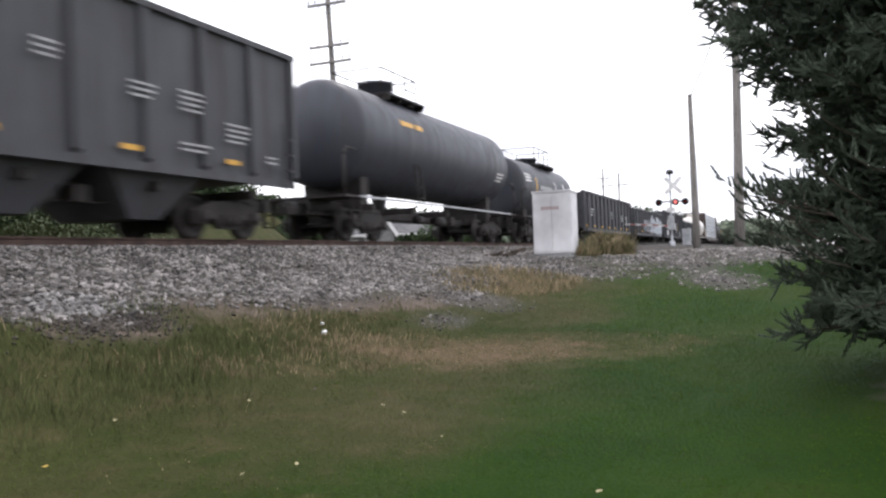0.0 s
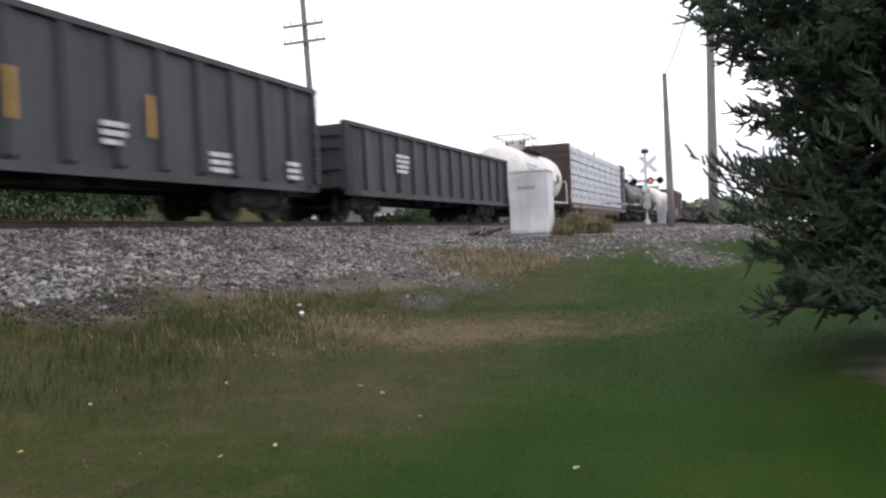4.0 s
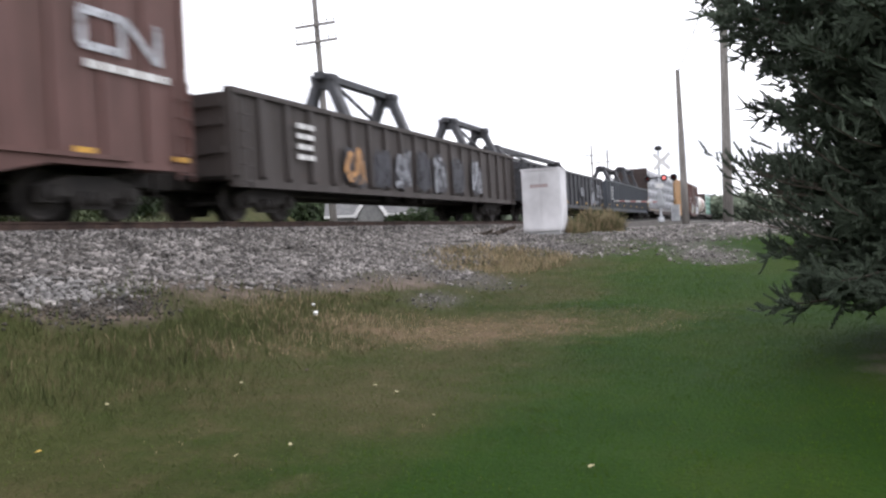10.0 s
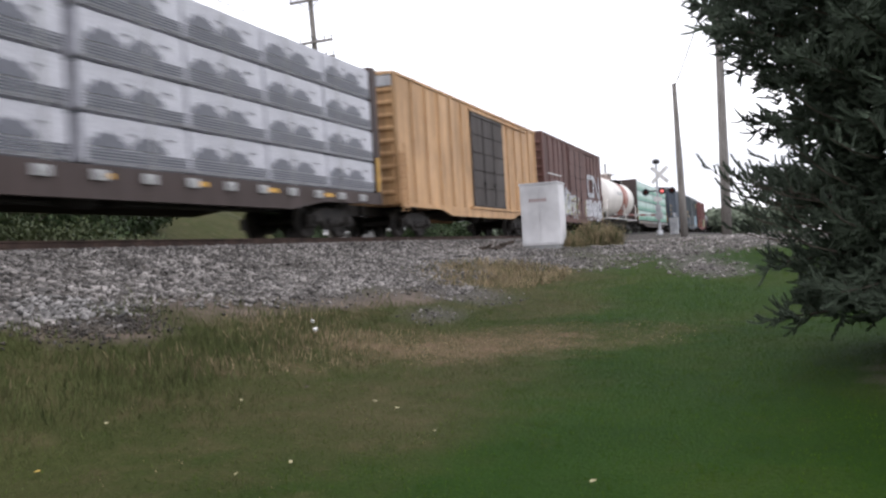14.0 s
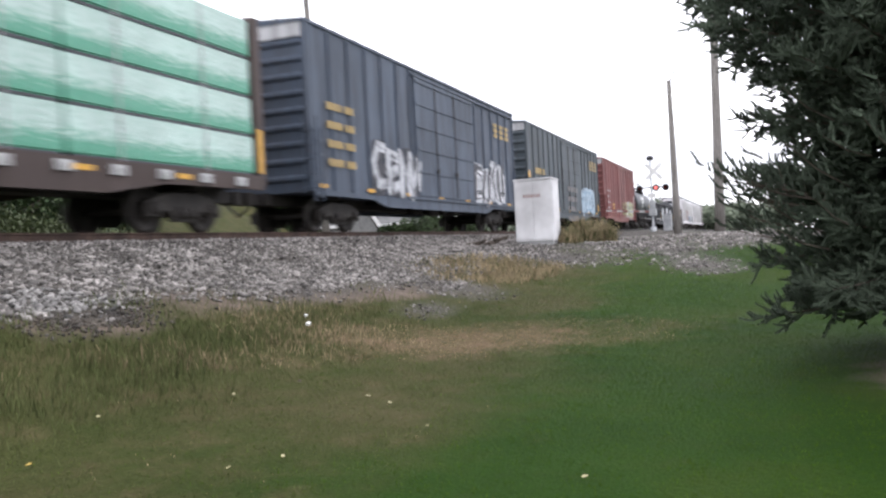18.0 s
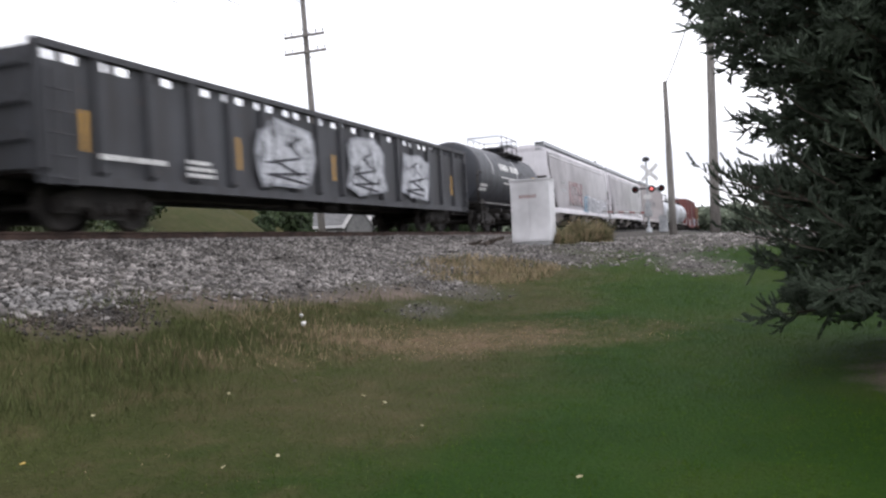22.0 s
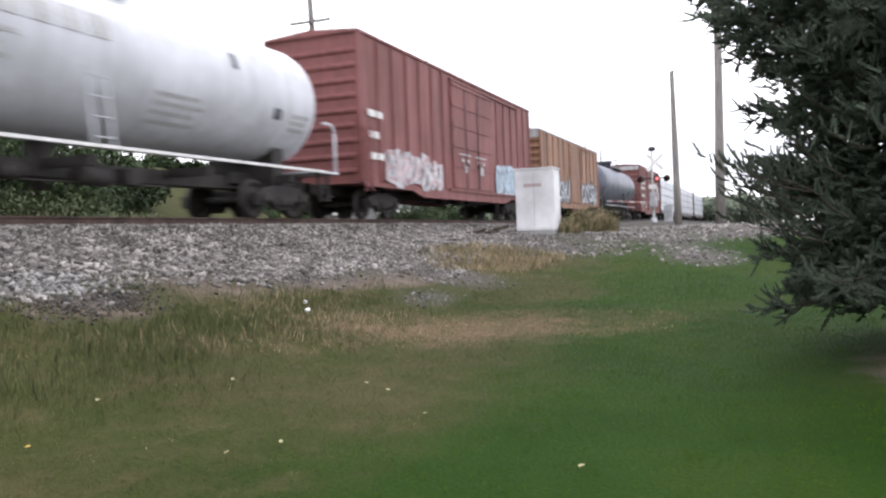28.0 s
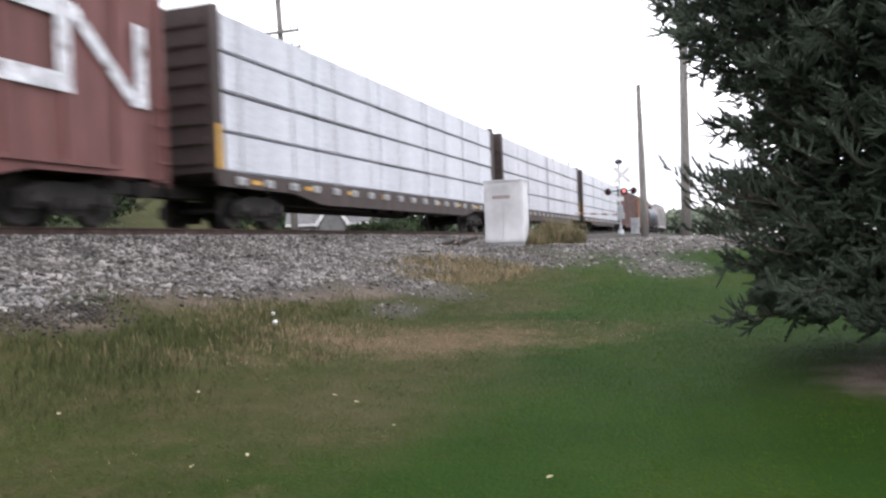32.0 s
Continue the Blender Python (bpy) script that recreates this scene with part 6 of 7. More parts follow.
# grey-printed centerbeam, yellow boxcar, brown boxcar
c, h = centerbeam(279.0, 301.7, "pale", "centerbeam flatcar with silver lumber packs printed dark", packs=8, prints=2, frame="frame_brown", top=4.88)
c, h = boxcar(303.1, 319.5, 5.1, "amber", "faded yellow high-cube boxcar with dark doors", 15, (0.42, 0.66), "roof_pale", "brown_dark")
c, h = boxcar(321.0, 336.5, 5.3, "mineral", "dark red-brown high-cube boxcar with white graffiti", 15, (0.38, 0.64))
logo_shapes(c, 1.562, 2.9, 2.36, 1.45, SPRAY["pale"])
graffiti(c, 1.565, -h + 3.6, 1.05, 4.4, 1.35, "pale", "grey", 51, "lime")
graffiti(c, 1.565, h - 5.7, 0.95, 5.2, 1.25, "bright", "pale", 52, "ink")
graffiti(c, 1.565, h - 6.1, 1.0, 0.45, 1.1, "lime", "lime", 53, "pale")
graffiti(c, 1.565, h - 0.55, 1.0, 0.45, 1.1, "lime", "lime", 54, "pale")
box_part("reflector", M["yellow"], c, 1.565, 1.572, -h + 1.0, -h + 1.35, 1.2, 2.1)
bars(c, "stencil", 1.562, -h + 0.8, 3.2, [(0, [(0, 3.0)], 0.06), (-0.5, [(0, 2.6)], 0.06), (-1.9, [(0.2, 1.2)], 0.12)], WH, "white lettering bars")

# cream tank with a red band, green lumber
c, h, zc = tank_car(338.6, 351.4, 4.42, 1.52, "cream", "cream tank car with a broad red band", 0.9, "white", bands=((1.3, 2.6, "band_red"),), cage=False)
on_tank(c, 1.52, zc, -2.4, 3.0, [(0.0, [(0, 0.26), (0.4, 0.3), (1.1, 0.3), (1.5, 0.26), (1.9, 0.2)], 0.26)], M["case_trim"], "grey lettering bars")
on_tank(c, 1.52, zc, 0.3, 2.3, stencil(rs, 3, 1.2, 0.08, 0.07), M["case_trim"], "grey stencil lines")
c, h = centerbeam(353.5, 375.9, "green", "centerbeam flatcar with green and white lumber packs", packs=4, prints=0, frame="frame_brown", top=4.78)

# dark boxcars
c, h = boxcar(378.1, 396.6, 5.37, "navy", "dark blue high-cube boxcar with yellow lettering", 18, (0.37, 0.68), "roof_pale")
letter_blocks(c, 1.562, h - 3.2, 4.0, 0.6, 3, M["yellow_dull"], 1.35)
graffiti(c, 1.565, -h + 3.5, 1.1, 3.6, 1.5, "pale", "ink", 61, "grey")
graffiti(c, 1.565, h - 6.3, 1.1, 4.2, 1.5, "ink", "pale", 62, "bright")
bars(c, "stencil", 1.562, -h + 1.0, 3.2, [(-0.5 * k, [(q, 0.22) for q in (0, 0.28, 0.56, 1.0, 1.28)], 0.2) for k in range(4)], M["yellow_dull"], "dull yellow lettering bars")
reflectors(c, 1.565, h, 1.1, 2.8)
c, h = boxcar(399.0, 417.6, 5.37, "slate", "slate-grey high-cube boxcar with yellow and blue marks", 18, (0.4, 0.65), "roof_pale")
letter_blocks(c, 1.562, h - 3.2, 4.0, 0.62, 3, M["yellow_dull"], 1.35)
bars(c, "stencil", 1.562, -h + 1.5, 2.9, [(-0.55 * k, [(q, 0.34) for q in (0, 0.42, 0.84, 1.5, 1.92, 2.34)[k:4 + 2 * k]], 0.3) for k in (0, 1)], M["yellow_dull"], "yellow lettering bars")
bars(c, "stencil", 1.562, -h + 1.7, 1.75, stencil(rs, 3, 1.3, 0.1, 0.1), M["case_trim"], "faded white stencil lines")
graffiti(c, 1.565, -h + 4.4, 1.15, 0.9, 1.3, "grey", "grey", 64, "pale")
graffiti(c, 1.565, h - 6.3, 1.1, 4.1, 1.45, "sky", "sky", 63, "blue")
box_part("reflector", M["yellow"], c, 1.565, 1.572, -h + 0.05, -h + 0.4, 2.6, 2.95)
box_part("reflector", M["yellow"], c, 1.565, 1.572, h - 0.9, h - 0.4, 1.3, 1.75)
bars(c, "stencil", 1.615, -1.0, 2.3, stencil(rs, 4, 2.6, 0.28, 0.3), P["shelter"], "faded grey panels")
reflectors(c, 1.565, h, 1.1, 2.8)
c, h = boxcar(419.8, 435.1, 5.3, "oxide_pale", "faded red high-cube boxcar with lime graffiti", 15, (0.42, 0.66), "roof_pale")
graffiti(c, 1.565, h - 7.2, 1.05, 5.4, 1.3, "lime", "pale", 71, "ink")
bars(c, "stencil", 1.562, -h + 1.5, 2.9, [(-0.42 * k, [(q, 0.2) for q in (0, 0.3, 0.9)[:3 - k % 2]], 0.14) for k in range(4)], M["case_trim"], "faded white lettering bars")
bars(c, "stencil", 1.562, -h + 3.6, 1.9, stencil(rs, 3, 0.5, 0.16, 0.1), M["yellow"], "pale yellow panel marks")
bars(c, "stencil", 1.562, h - 0.9, 2.9, stencil(rs, 9, 0.4, 0.1, 0.06), WH, "white stencil column")

# black tank, graffiti gondola, black tank
c, h, zc = tank_car(437.2, 447.7, 4.0, 1.42, "black", "black tank car with white block lettering", 0.1)
on_tank(c, 1.42, zc, -2.3, 2.95, [(0.0, [(k * 0.36, 0.26) for k in range(6)], 0.28), (-0.3, [(0, 1.4)], 0.14), (-0.55, [(0, 1.5)], 0.05), (-0.7, [(0, 1.2)], 0.05)], WH, "white lettering bars")
on_tank(c, 1.42, zc, 3.1, 2.3, [(0.0, [(0, 0.42)], 0.36)], M["yellow"], "yellow placard")
on_tank(c, 1.42, zc, 2.0, 3.5, [(0.0, [(0, 0.5)], 0.1)], WH, "white stencil line")
c, h = gondola(449.8, 470.3, 3.06, "grey_black", "black gondola car with pierced rim and white graffiti faces", 17, 0.88, holes=True)
for k, a in enumerate((7.4, 11.7, 15.3)):
    oval_tag(c, 1.605, -h + a, 1.78, 2.6 - 0.15 * k, 1.6, 81 + k)
bars(c, "stencil", 1.61, -h + 1.3, 1.2, stencil(rs, 1, 2.0, 0.1, 0.1), WH, "white stencil lines")
bars(c, "stencil", 1.61, -h + 3.6, 1.3, stencil(rs, 3, 0.9, 0.08, 0.05), WH, "white stencil lines")
for a in (0.9, 5.3, 9.6, 18.6):
    box_part("reflector", M["yellow"], c, 1.605, 1.612, -h + a, -h + a + 0.1, 1.3, 2.0)
c, h, zc = tank_car(471.7, 481.9, 3.86, 1.4, "black", "black tank car with white number bars and yellow placard", 1.5)
on_tank(c, 1.4, zc, -1.9, 2.75, [(0.0, [(k * 0.34, 0.24) for k in range(4)] + [(1.7 + k * 0.34, 0.24) for k in range(4)], 0.3), (-0.35, [(0, 2.6)], 0.06), (-0.6, [(0.4, 3.0)], 0.06)], WH, "white lettering bars")
on_tank(c, 1.4, zc, 3.7, 2.35, [(0.0, [(0, 0.7)], 0.4)], M["yellow"], "yellow placard")
on_tank(c, 1.4, zc, 2.7, 2.6, stencil(rs, 6, 0.6, 0.07, 0.07), M["case_trim"], "pale stencil lines")
on_tank(c, 1.4, zc, 4.6, 2.2, stencil(rs, 3, 0.7, 0.1, 0.1), M["case_trim"], "pale stencil lines")
on_tank(c, 1.4, zc, -4.7, 1.9, stencil(rs, 2, 1.0, 0.12, 0.05), WH, "white stencil lines")
for y in (-3.2, 0.7):
    on_tank(c, 1.4, zc, y, 2.5, [(0.0, [(0, 0.14)], 0.9)], M["case_trim"], "narrow vertical mark")

# covered hoppers
c, h = covered_hopper(484.4, 503.2, 4.62, "hopper_white", "white curved-side covered hopper with pink graffiti")
txt = bpy.data.curves.new("graffiti_word", "FONT")
txt.body, txt.size, txt.extrude, txt.offset, txt.shear = "KiTN!", 1.9, 0.004, 0.045, 0.0
tmp = new("graffiti_word", txt)
bpy.context.view_layer.update()
wm = bpy.data.meshes.new_from_object(tmp)
bpy.data.objects.remove(tmp)
wm.materials.append(SPRAY["pink"])
WIDE = 4.1 / max(v.co.x for v in wm.vertices)
gw = put("graffiti_word", wm, c, Matrix.Translation((1.556, -h + 4.75, 1.7)) @ Matrix(((0, 0, 1, 0), (WIDE, 0, 0, 0), (0, 1, 0, 0), (0, 0, 0, 1))), "pink spray-painted word")
wb = wm.copy()
wb.materials.clear()
wb.materials.append(SPRAY["ink"])
put("graffiti_shadow", wb, c, Matrix.Translation((1.548, -h + 4.82, 1.62)) @ Matrix(((0, 0, 1, 0), (WIDE * 1.02, 0, 0, 0), (0, 1.06, 0, 0), (0, 0, 0, 1))), "dark outline of the sprayed word")
graffiti(c, 1.54, -h + 10.6, 1.32, 7.3, 0.95, "bright", "grey", 92, "ink")
graffiti(c, 1.54, -h + 9.5, 1.3, 1.1, 1.1, "blue", "blue", 93, "pale")
bars(c, "stencil", 1.552, -h + 2.8, 2.75, stencil(rs, 2, 1.2, 0.16, 0.28), M["case_trim"], "grey lettering bars")
c, h = covered_hopper(504.5, 523.4, 4.62, "hopper_white", "plain white curved-side covered hopper")
bars(c, "stencil", 1.552, -h + 2.7, 2.4, stencil(rs, 3, 0.7, 0.1, 0.08), M["case_trim"], "grey lettering bars")
letter_blocks(c, 1.52, h - 2.6, 3.35, 0.4, 2, M["case_trim"], 1.2)
box_part("side_board", P["hopper_white"], c, 1.5, 1.6, h - 3.6, h - 1.0, 1.42, 1.62)
c, h = covered_hopper(524.4, 543.8, 4.72, "hopper_grey", "dull grey ribbed covered hopper with black block letters", 15)
letter_blocks(c, 1.54, -h + 3.2, 2.75, 0.55, 6, M["print_dark"], 2.3)
bars(c, "stencil", 1.54, -h + 3.3, 1.9, stencil(rs, 2, 1.9, 0.14, 0.14), M["case_trim"], "grey lettering bars")

# white tanks
c, h, zc = tank_car(545.6, 560.2, 4.2, 1.45, "white_tank", "white tank car with dark grime and stencils", -0.5, "white")
on_tank(c, 1.45, zc, -4.8, 2.6, stencil(rs, 3, 2.0, 0.14, 0.1), M["case_trim"], "dark stencil lines")
on_tank(c, 1.45, zc, 4.4, 2.7, stencil(rs, 5, 1.3, 0.1, 0.08), M["case_trim"], "dark stencil lines")
c, h, zc = tank_car(562.2, 578.4, 4.42, 1.52, "white_tank", "long white tank car with grey block lettering", 0.1, "white")
on_tank(c, 1.52, zc, -3.2, 3.05, [(0.0, [(k * 0.62, 0.46) for k in range(6)], 0.42), (-0.3, [(0, 1.6)], 0.08), (-0.5, [(0, 1.3)], 0.08), (-0.7, [(0, 1.5)], 0.08)], M["case_trim"], "grey lettering bars")
on_tank(c, 1.52, zc, 4.0, 3.2, [(0.0, [(0, 0.16)], 0.35)], SPRAY["ink"], "dark smear")
on_tank(c, 1.52, zc, 5.6, 2.3, [(0.0, [(0, 0.3)], 0.25)], SPRAY["ink"], "dark placard patch")
on_tank(c, 1.52, zc, 6.4, 2.4, stencil(rs, 3, 0.7, 0.1, 0.06), M["case_trim"], "dark stencil lines")
on_tank(c, 1.52, zc, 1.6, 2.3, stencil(rs, 4, 1.4, 0.08, 0.09), M["case_trim"], "grey stencil lines")

# red, yellow, grey, brown
c, h = boxcar(580.9, 599.2, 5.35, "oxide_pale", "faded red high-cube boxcar with pale graffiti patch", 18, (0.4, 0.64))
graffiti(c, 1.565, -h + 1.6, 1.05, 4.6, 1.0, "pink", "pale", 101, "pale")
graffiti(c, 1.565, h - 6.0, 1.05, 3.0, 1.35, "sky", "sky", 102, "grey")
for a in (2.2, 1.3):
    bars(c, "stencil", 1.565, h - a, 2.3, stencil(rs, 9, 0.5, 0.09, 0.06), M["case_trim"], "faded white stencil column")
bars(c, "stencil", 1.562, -h + 0.5, 2.95, stencil(rs, 3, 0.9, 0.2, 0.42), WH, "white lettering bars")
for a in (0.46, 0.56):
    bars(c, "stencil", 1.615, -h + 2 * h * a, 2.15, [(0.25, [(-0.6, 1.3)], 0.05), (-0.4, [(0.0, 0.32)], 0.32), (0.0, [(-0.3, 0.2), (0.3, 0.24)], 0.12)], M["case_trim"], "pale door mark")
c, h = boxcar(601.4, 617.0, 4.72, "amber_dirty", "rust-stained yellow boxcar with black and white graffiti", 13, (0.43, 0.62), "roof_pale", None, True, "roof_pale")
graffiti(c, 1.565, -h + 1.2, 1.0, 5.2, 1.35, "pale", "ink", 111, "ink")
graffiti(c, 1.565, h - 6.0, 1.0, 4.8, 1.35, "grey", "ink", 112, "pale")
c, h, zc = tank_car(619.1, 634.9, 4.42, 1.54, "grey_tank", "long plain blue-grey tank car", 1.0)
on_tank(c, 1.54, zc, 5.6, 2.9, [(-k * 0.09, [(0.02 * k, 1.1 - 0.04 * k)], 0.045) for k in range(6)], M["black"], "dark louvred marks")
on_tank(c, 1.54, zc, 3.4, 2.5, stencil(rs, 4, 0.6, 0.06, 0.06), M["black"], "dark stencil lines")
c, h = boxcar(638.1, 653.6, 5.27, "oxide", "red-brown high-cube boxcar with white lettering and emblem", 13, (0.37, 0.64), "roof_pale")
logo_shapes(c, 1.562, 3.0, 2.25, 1.58, SPRAY["bright"])
bars(c, "stencil", 1.562, -h + 0.9, 3.5, [(dz, [(q, ln) for q, ln in ((0, 0.2), (0.26, 0.2), (0.52, 0.18), (1.02, 0.22), (1.3, 0.2), (1.58, 0.16), (2.1, 0.2), (2.36, 0.18))], hz) for dz, hz in ((0, 0.26), (-0.46, 0.26), (-1.15, 0.24))], WH, "white lettering bars")
bars(c, "stencil", 1.562, -h + 0.9, 1.8, stencil(rs, 4, 2.0, 0.07, 0.16), WH, "white stencil lines")
bars(c, "stencil", 1.615, -0.9, 2.4, stencil(rs, 5, 1.6, 0.12, 0.14), M["case_trim"], "faded pale lettering bars")
bars(c, "stencil", 1.562, -h + 3.9, 1.7, stencil(rs, 4, 0.7, 0.07, 0.06), WH, "white stencil lines")

# white lumber at the tail
c, h = centerbeam(655.5, 678.3, "white", "centerbeam flatcar with plain white lumber packs", packs=5, split=False, top=4.88, gap=0.0)
c, h = centerbeam(680.1, 702.6, "pale", "centerbeam flatcar with silver lumber packs", packs=4, prints=0, top=4.88)
c, h = centerbeam(704.5, 727.0, "white", "centerbeam flatcar with pale lumber packs", packs=4, split=False, prints=0, top=4.88)
c, h = boxcar(728.7, 744.2, 4.72, "mineral", "brown boxcar near the end of the train", 14, (0.4, 0.62))
c, h = boxcar(745.8, 761.2, 4.72, "amber_dirty", "yellow-brown boxcar near the end of the train", 14, (0.4, 0.62), "roof_pale")
c, h, zc = tank_car(763.4, 777.6, 4.2, 1.45, "grey_tank", "grey tank car near the end of the train", 0.0)
c, h = covered_hopper(779.6, 797.0, 4.62, "hopper_grey", "grey covered hopper near the end of the train")

# ---- background beyond the track: hedges, trees, houses ----


def leaf_cloud(rnd, centre, radii, count, size, V, Fc, hollow=0.55):
    """Small leaf clumps in an uneven ellipsoid shell with gaps."""
    cx, cy, cz = centre
    off = Vector((rnd.uniform(0, 50), rnd.uniform(0, 50), rnd.uniform(0, 50)))
    made = 0
    while made < count:
        d = Vector((rnd.gauss(0, 1), rnd.gauss(0, 1), rnd.gauss(0, 1))).normalized()
        lump = 1.0 + 0.42 * noise.noise(d * 2.1 + off)
        r = lump * (hollow + (1 - hollow) * rnd.random() ** 0.6)
        p = Vector((cx + d.x * radii[0] * r, cy + d.y * radii[1] * r, cz + d.z * radii[2] * r))
        if noise.noise(p * 0.9 + off) < -0.32:
            made += 0.3
            continue
        s = size * rnd.uniform(0.6, 1.4)
        a = Vector((rnd.gauss(0, 1), rnd.gauss(0, 1), rnd.gauss(0, 1))).normalized()
        b = a.orthogonal().normalized()
        i = len(V)
        V.extend((tuple(p - a * s), tuple(p + b * s * 0.55), tuple(p + a * s), tuple(p - b * s * 0.55)))
        Fc.append((i, i + 1, i + 2, i + 3))
        made += 1


def mesh_from(name, V, Fc, mat):
    me = bpy.data.meshes.new(name)
    me.from_pydata(V, [], Fc)
    me.materials.append(mat)
    return me


def build_tree(x, y, h, r, seed, label, name="tree", crowns=6, leaves=3200, low=0.25, leaf=0.16, mat="leaf"):
    rnd = random.Random(seed)
    t = thing(name, label, "tree" if name == "tree" else "bush", on_ground(x, y, rnd.uniform(0, 360)))
    bm = bmesh.new()
    tr = max(0.08, h * 0.022)
    add_lathe(bm, [(-0.3, tr * 1.5), (0.2, tr * 1.15), (h * 0.35, tr * 0.85), (h * 0.75, tr * 0.35), (h * 0.9, 0.0)], 10, "z")
    for k in range(7):
        a = rnd.uniform(0, math.tau)
        z0 = h * rnd.uniform(0.25, 0.55)
        add_rod(bm, (0, 0, z0), (math.cos(a) * r * 0.7, math.sin(a) * r * 0.7, z0 + h * 0.25), tr * 0.4, 6, tr * 0.1)
    part("trunk", bm, M["bark"], t)
    V, Fc = [], []
    for k in range(crowns):
        a = math.tau * k / crowns + rnd.uniform(-0.4, 0.4)
        rr = r * (0.0 if k == 0 else rnd.uniform(0.3, 0.62))
        zc = h * (0.72 if k == 0 else rnd.uniform(low + 0.15, 0.7))
        q = r * rnd.uniform(0.45, 0.7)
        leaf_cloud(rnd, (math.cos(a) * rr, math.sin(a) * rr, zc), (q, q, min(q * 0.9, h - zc)), leaves // crowns, leaf, V, Fc)
    put("crown", mesh_from("crown", V, Fc, M[mat]), t)
    return t


# foliage of the farthest trees, paled in its colour to stand for haze
M["leaf_hazed"] = blotchy("haze_paled_foliage", (0.1, 0.125, 0.085), (0.16, 0.19, 0.13), 0.3, 0.8, 0.0, 2.0, 0.0, 0.0, None, 0.3)
rb = random.Random(5)
# hedge of shrubs along the far field and taller trees behind it
for k, (az, rng, hh, rr) in enumerate(((56, 30, 6.5, 3.4), (52, 34, 6.2, 3.2), (49.5, 33, 5.2, 3.0), (48.5, 38, 6.0, 3.2), (46, 36, 5.4, 3.2), (45.2, 42, 5.6, 3.0), (43.6, 40, 5.0, 2.6),
                                       (41.6, 47, 2.2, 1.6), (33.2, 62, 1.6, 1.3), (22.6, 70, 3.4, 2.4), (20.0, 82, 3.6, 2.6), (24.2, 60, 2.2, 1.8))):
    a = radians(az)
    build_tree(-math.sin(a) * rng, math.cos(a) * rng, hh, rr, 300 + k, "dense green shrub in a field hedge", "hedge_shrub", 8, 4600, 0.0, 0.11)
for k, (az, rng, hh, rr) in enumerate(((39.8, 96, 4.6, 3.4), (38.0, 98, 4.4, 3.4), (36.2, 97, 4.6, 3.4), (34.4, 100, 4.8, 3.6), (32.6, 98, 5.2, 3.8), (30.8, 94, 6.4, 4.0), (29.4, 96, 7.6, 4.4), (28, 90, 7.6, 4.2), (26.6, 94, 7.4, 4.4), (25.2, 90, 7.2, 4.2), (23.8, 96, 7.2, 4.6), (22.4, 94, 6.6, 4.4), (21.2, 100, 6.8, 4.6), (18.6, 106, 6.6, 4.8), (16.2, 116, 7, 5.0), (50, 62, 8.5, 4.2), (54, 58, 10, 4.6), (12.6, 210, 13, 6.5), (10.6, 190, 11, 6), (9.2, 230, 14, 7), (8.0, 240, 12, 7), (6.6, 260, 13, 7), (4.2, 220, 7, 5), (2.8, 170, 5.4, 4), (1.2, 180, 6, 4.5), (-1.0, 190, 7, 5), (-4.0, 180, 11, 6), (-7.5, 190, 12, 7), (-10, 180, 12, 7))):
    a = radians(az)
    build_tree(-math.sin(a) * rng, math.cos(a) * rng, hh, rr, 330 + k, "distant leafy deciduous tree" if rng > 101 else "leafy deciduous tree behind the field", "tree", 8, 2200 if rng > 101 else 3600, 0.0 if rng < 101 else 0.15, 0.24 if rng < 101 else 0.6, "leaf" if rng < 101 else "leaf_hazed")

M["leaf_light"] = blotchy("light_green_undergrowth", (0.045, 0.062, 0.02), (0.08, 0.1, 0.036), 0.5, 0.8, 0.0, 4.0, 0.0, 0.0, None, 0.15)
for k, (az, rng, hh) in enumerate(((53, 27, 2.7), (49.5, 28, 2.9), (46, 30, 2.8), (43.0, 32, 2.4))):
    a = radians(az)
    build_tree(-math.sin(a) * rng, math.cos(a) * rng, hh, 2.0, 500 + k, "light green undergrowth beyond the railway", "undergrowth_bush", 8, 5200, 0.0, 0.07, "leaf_light")

M["siding"] = blotchy("pale_siding", (0.16, 0.16, 0.155), (0.21, 0.21, 0.2), 1.0, 0.7, 0.0, 10.0, 0.1, 0.01)
M["shingle"] = blotchy("light_grey_shingles", (0.11, 0.11, 0.11), (0.16, 0.16, 0.16), 2.0, 0.9, 0.0, 12.0, 0.3, 0.02)
M["glass_dark"] = plain("dark_window_glass", (0.03, 0.035, 0.04), 0.1)


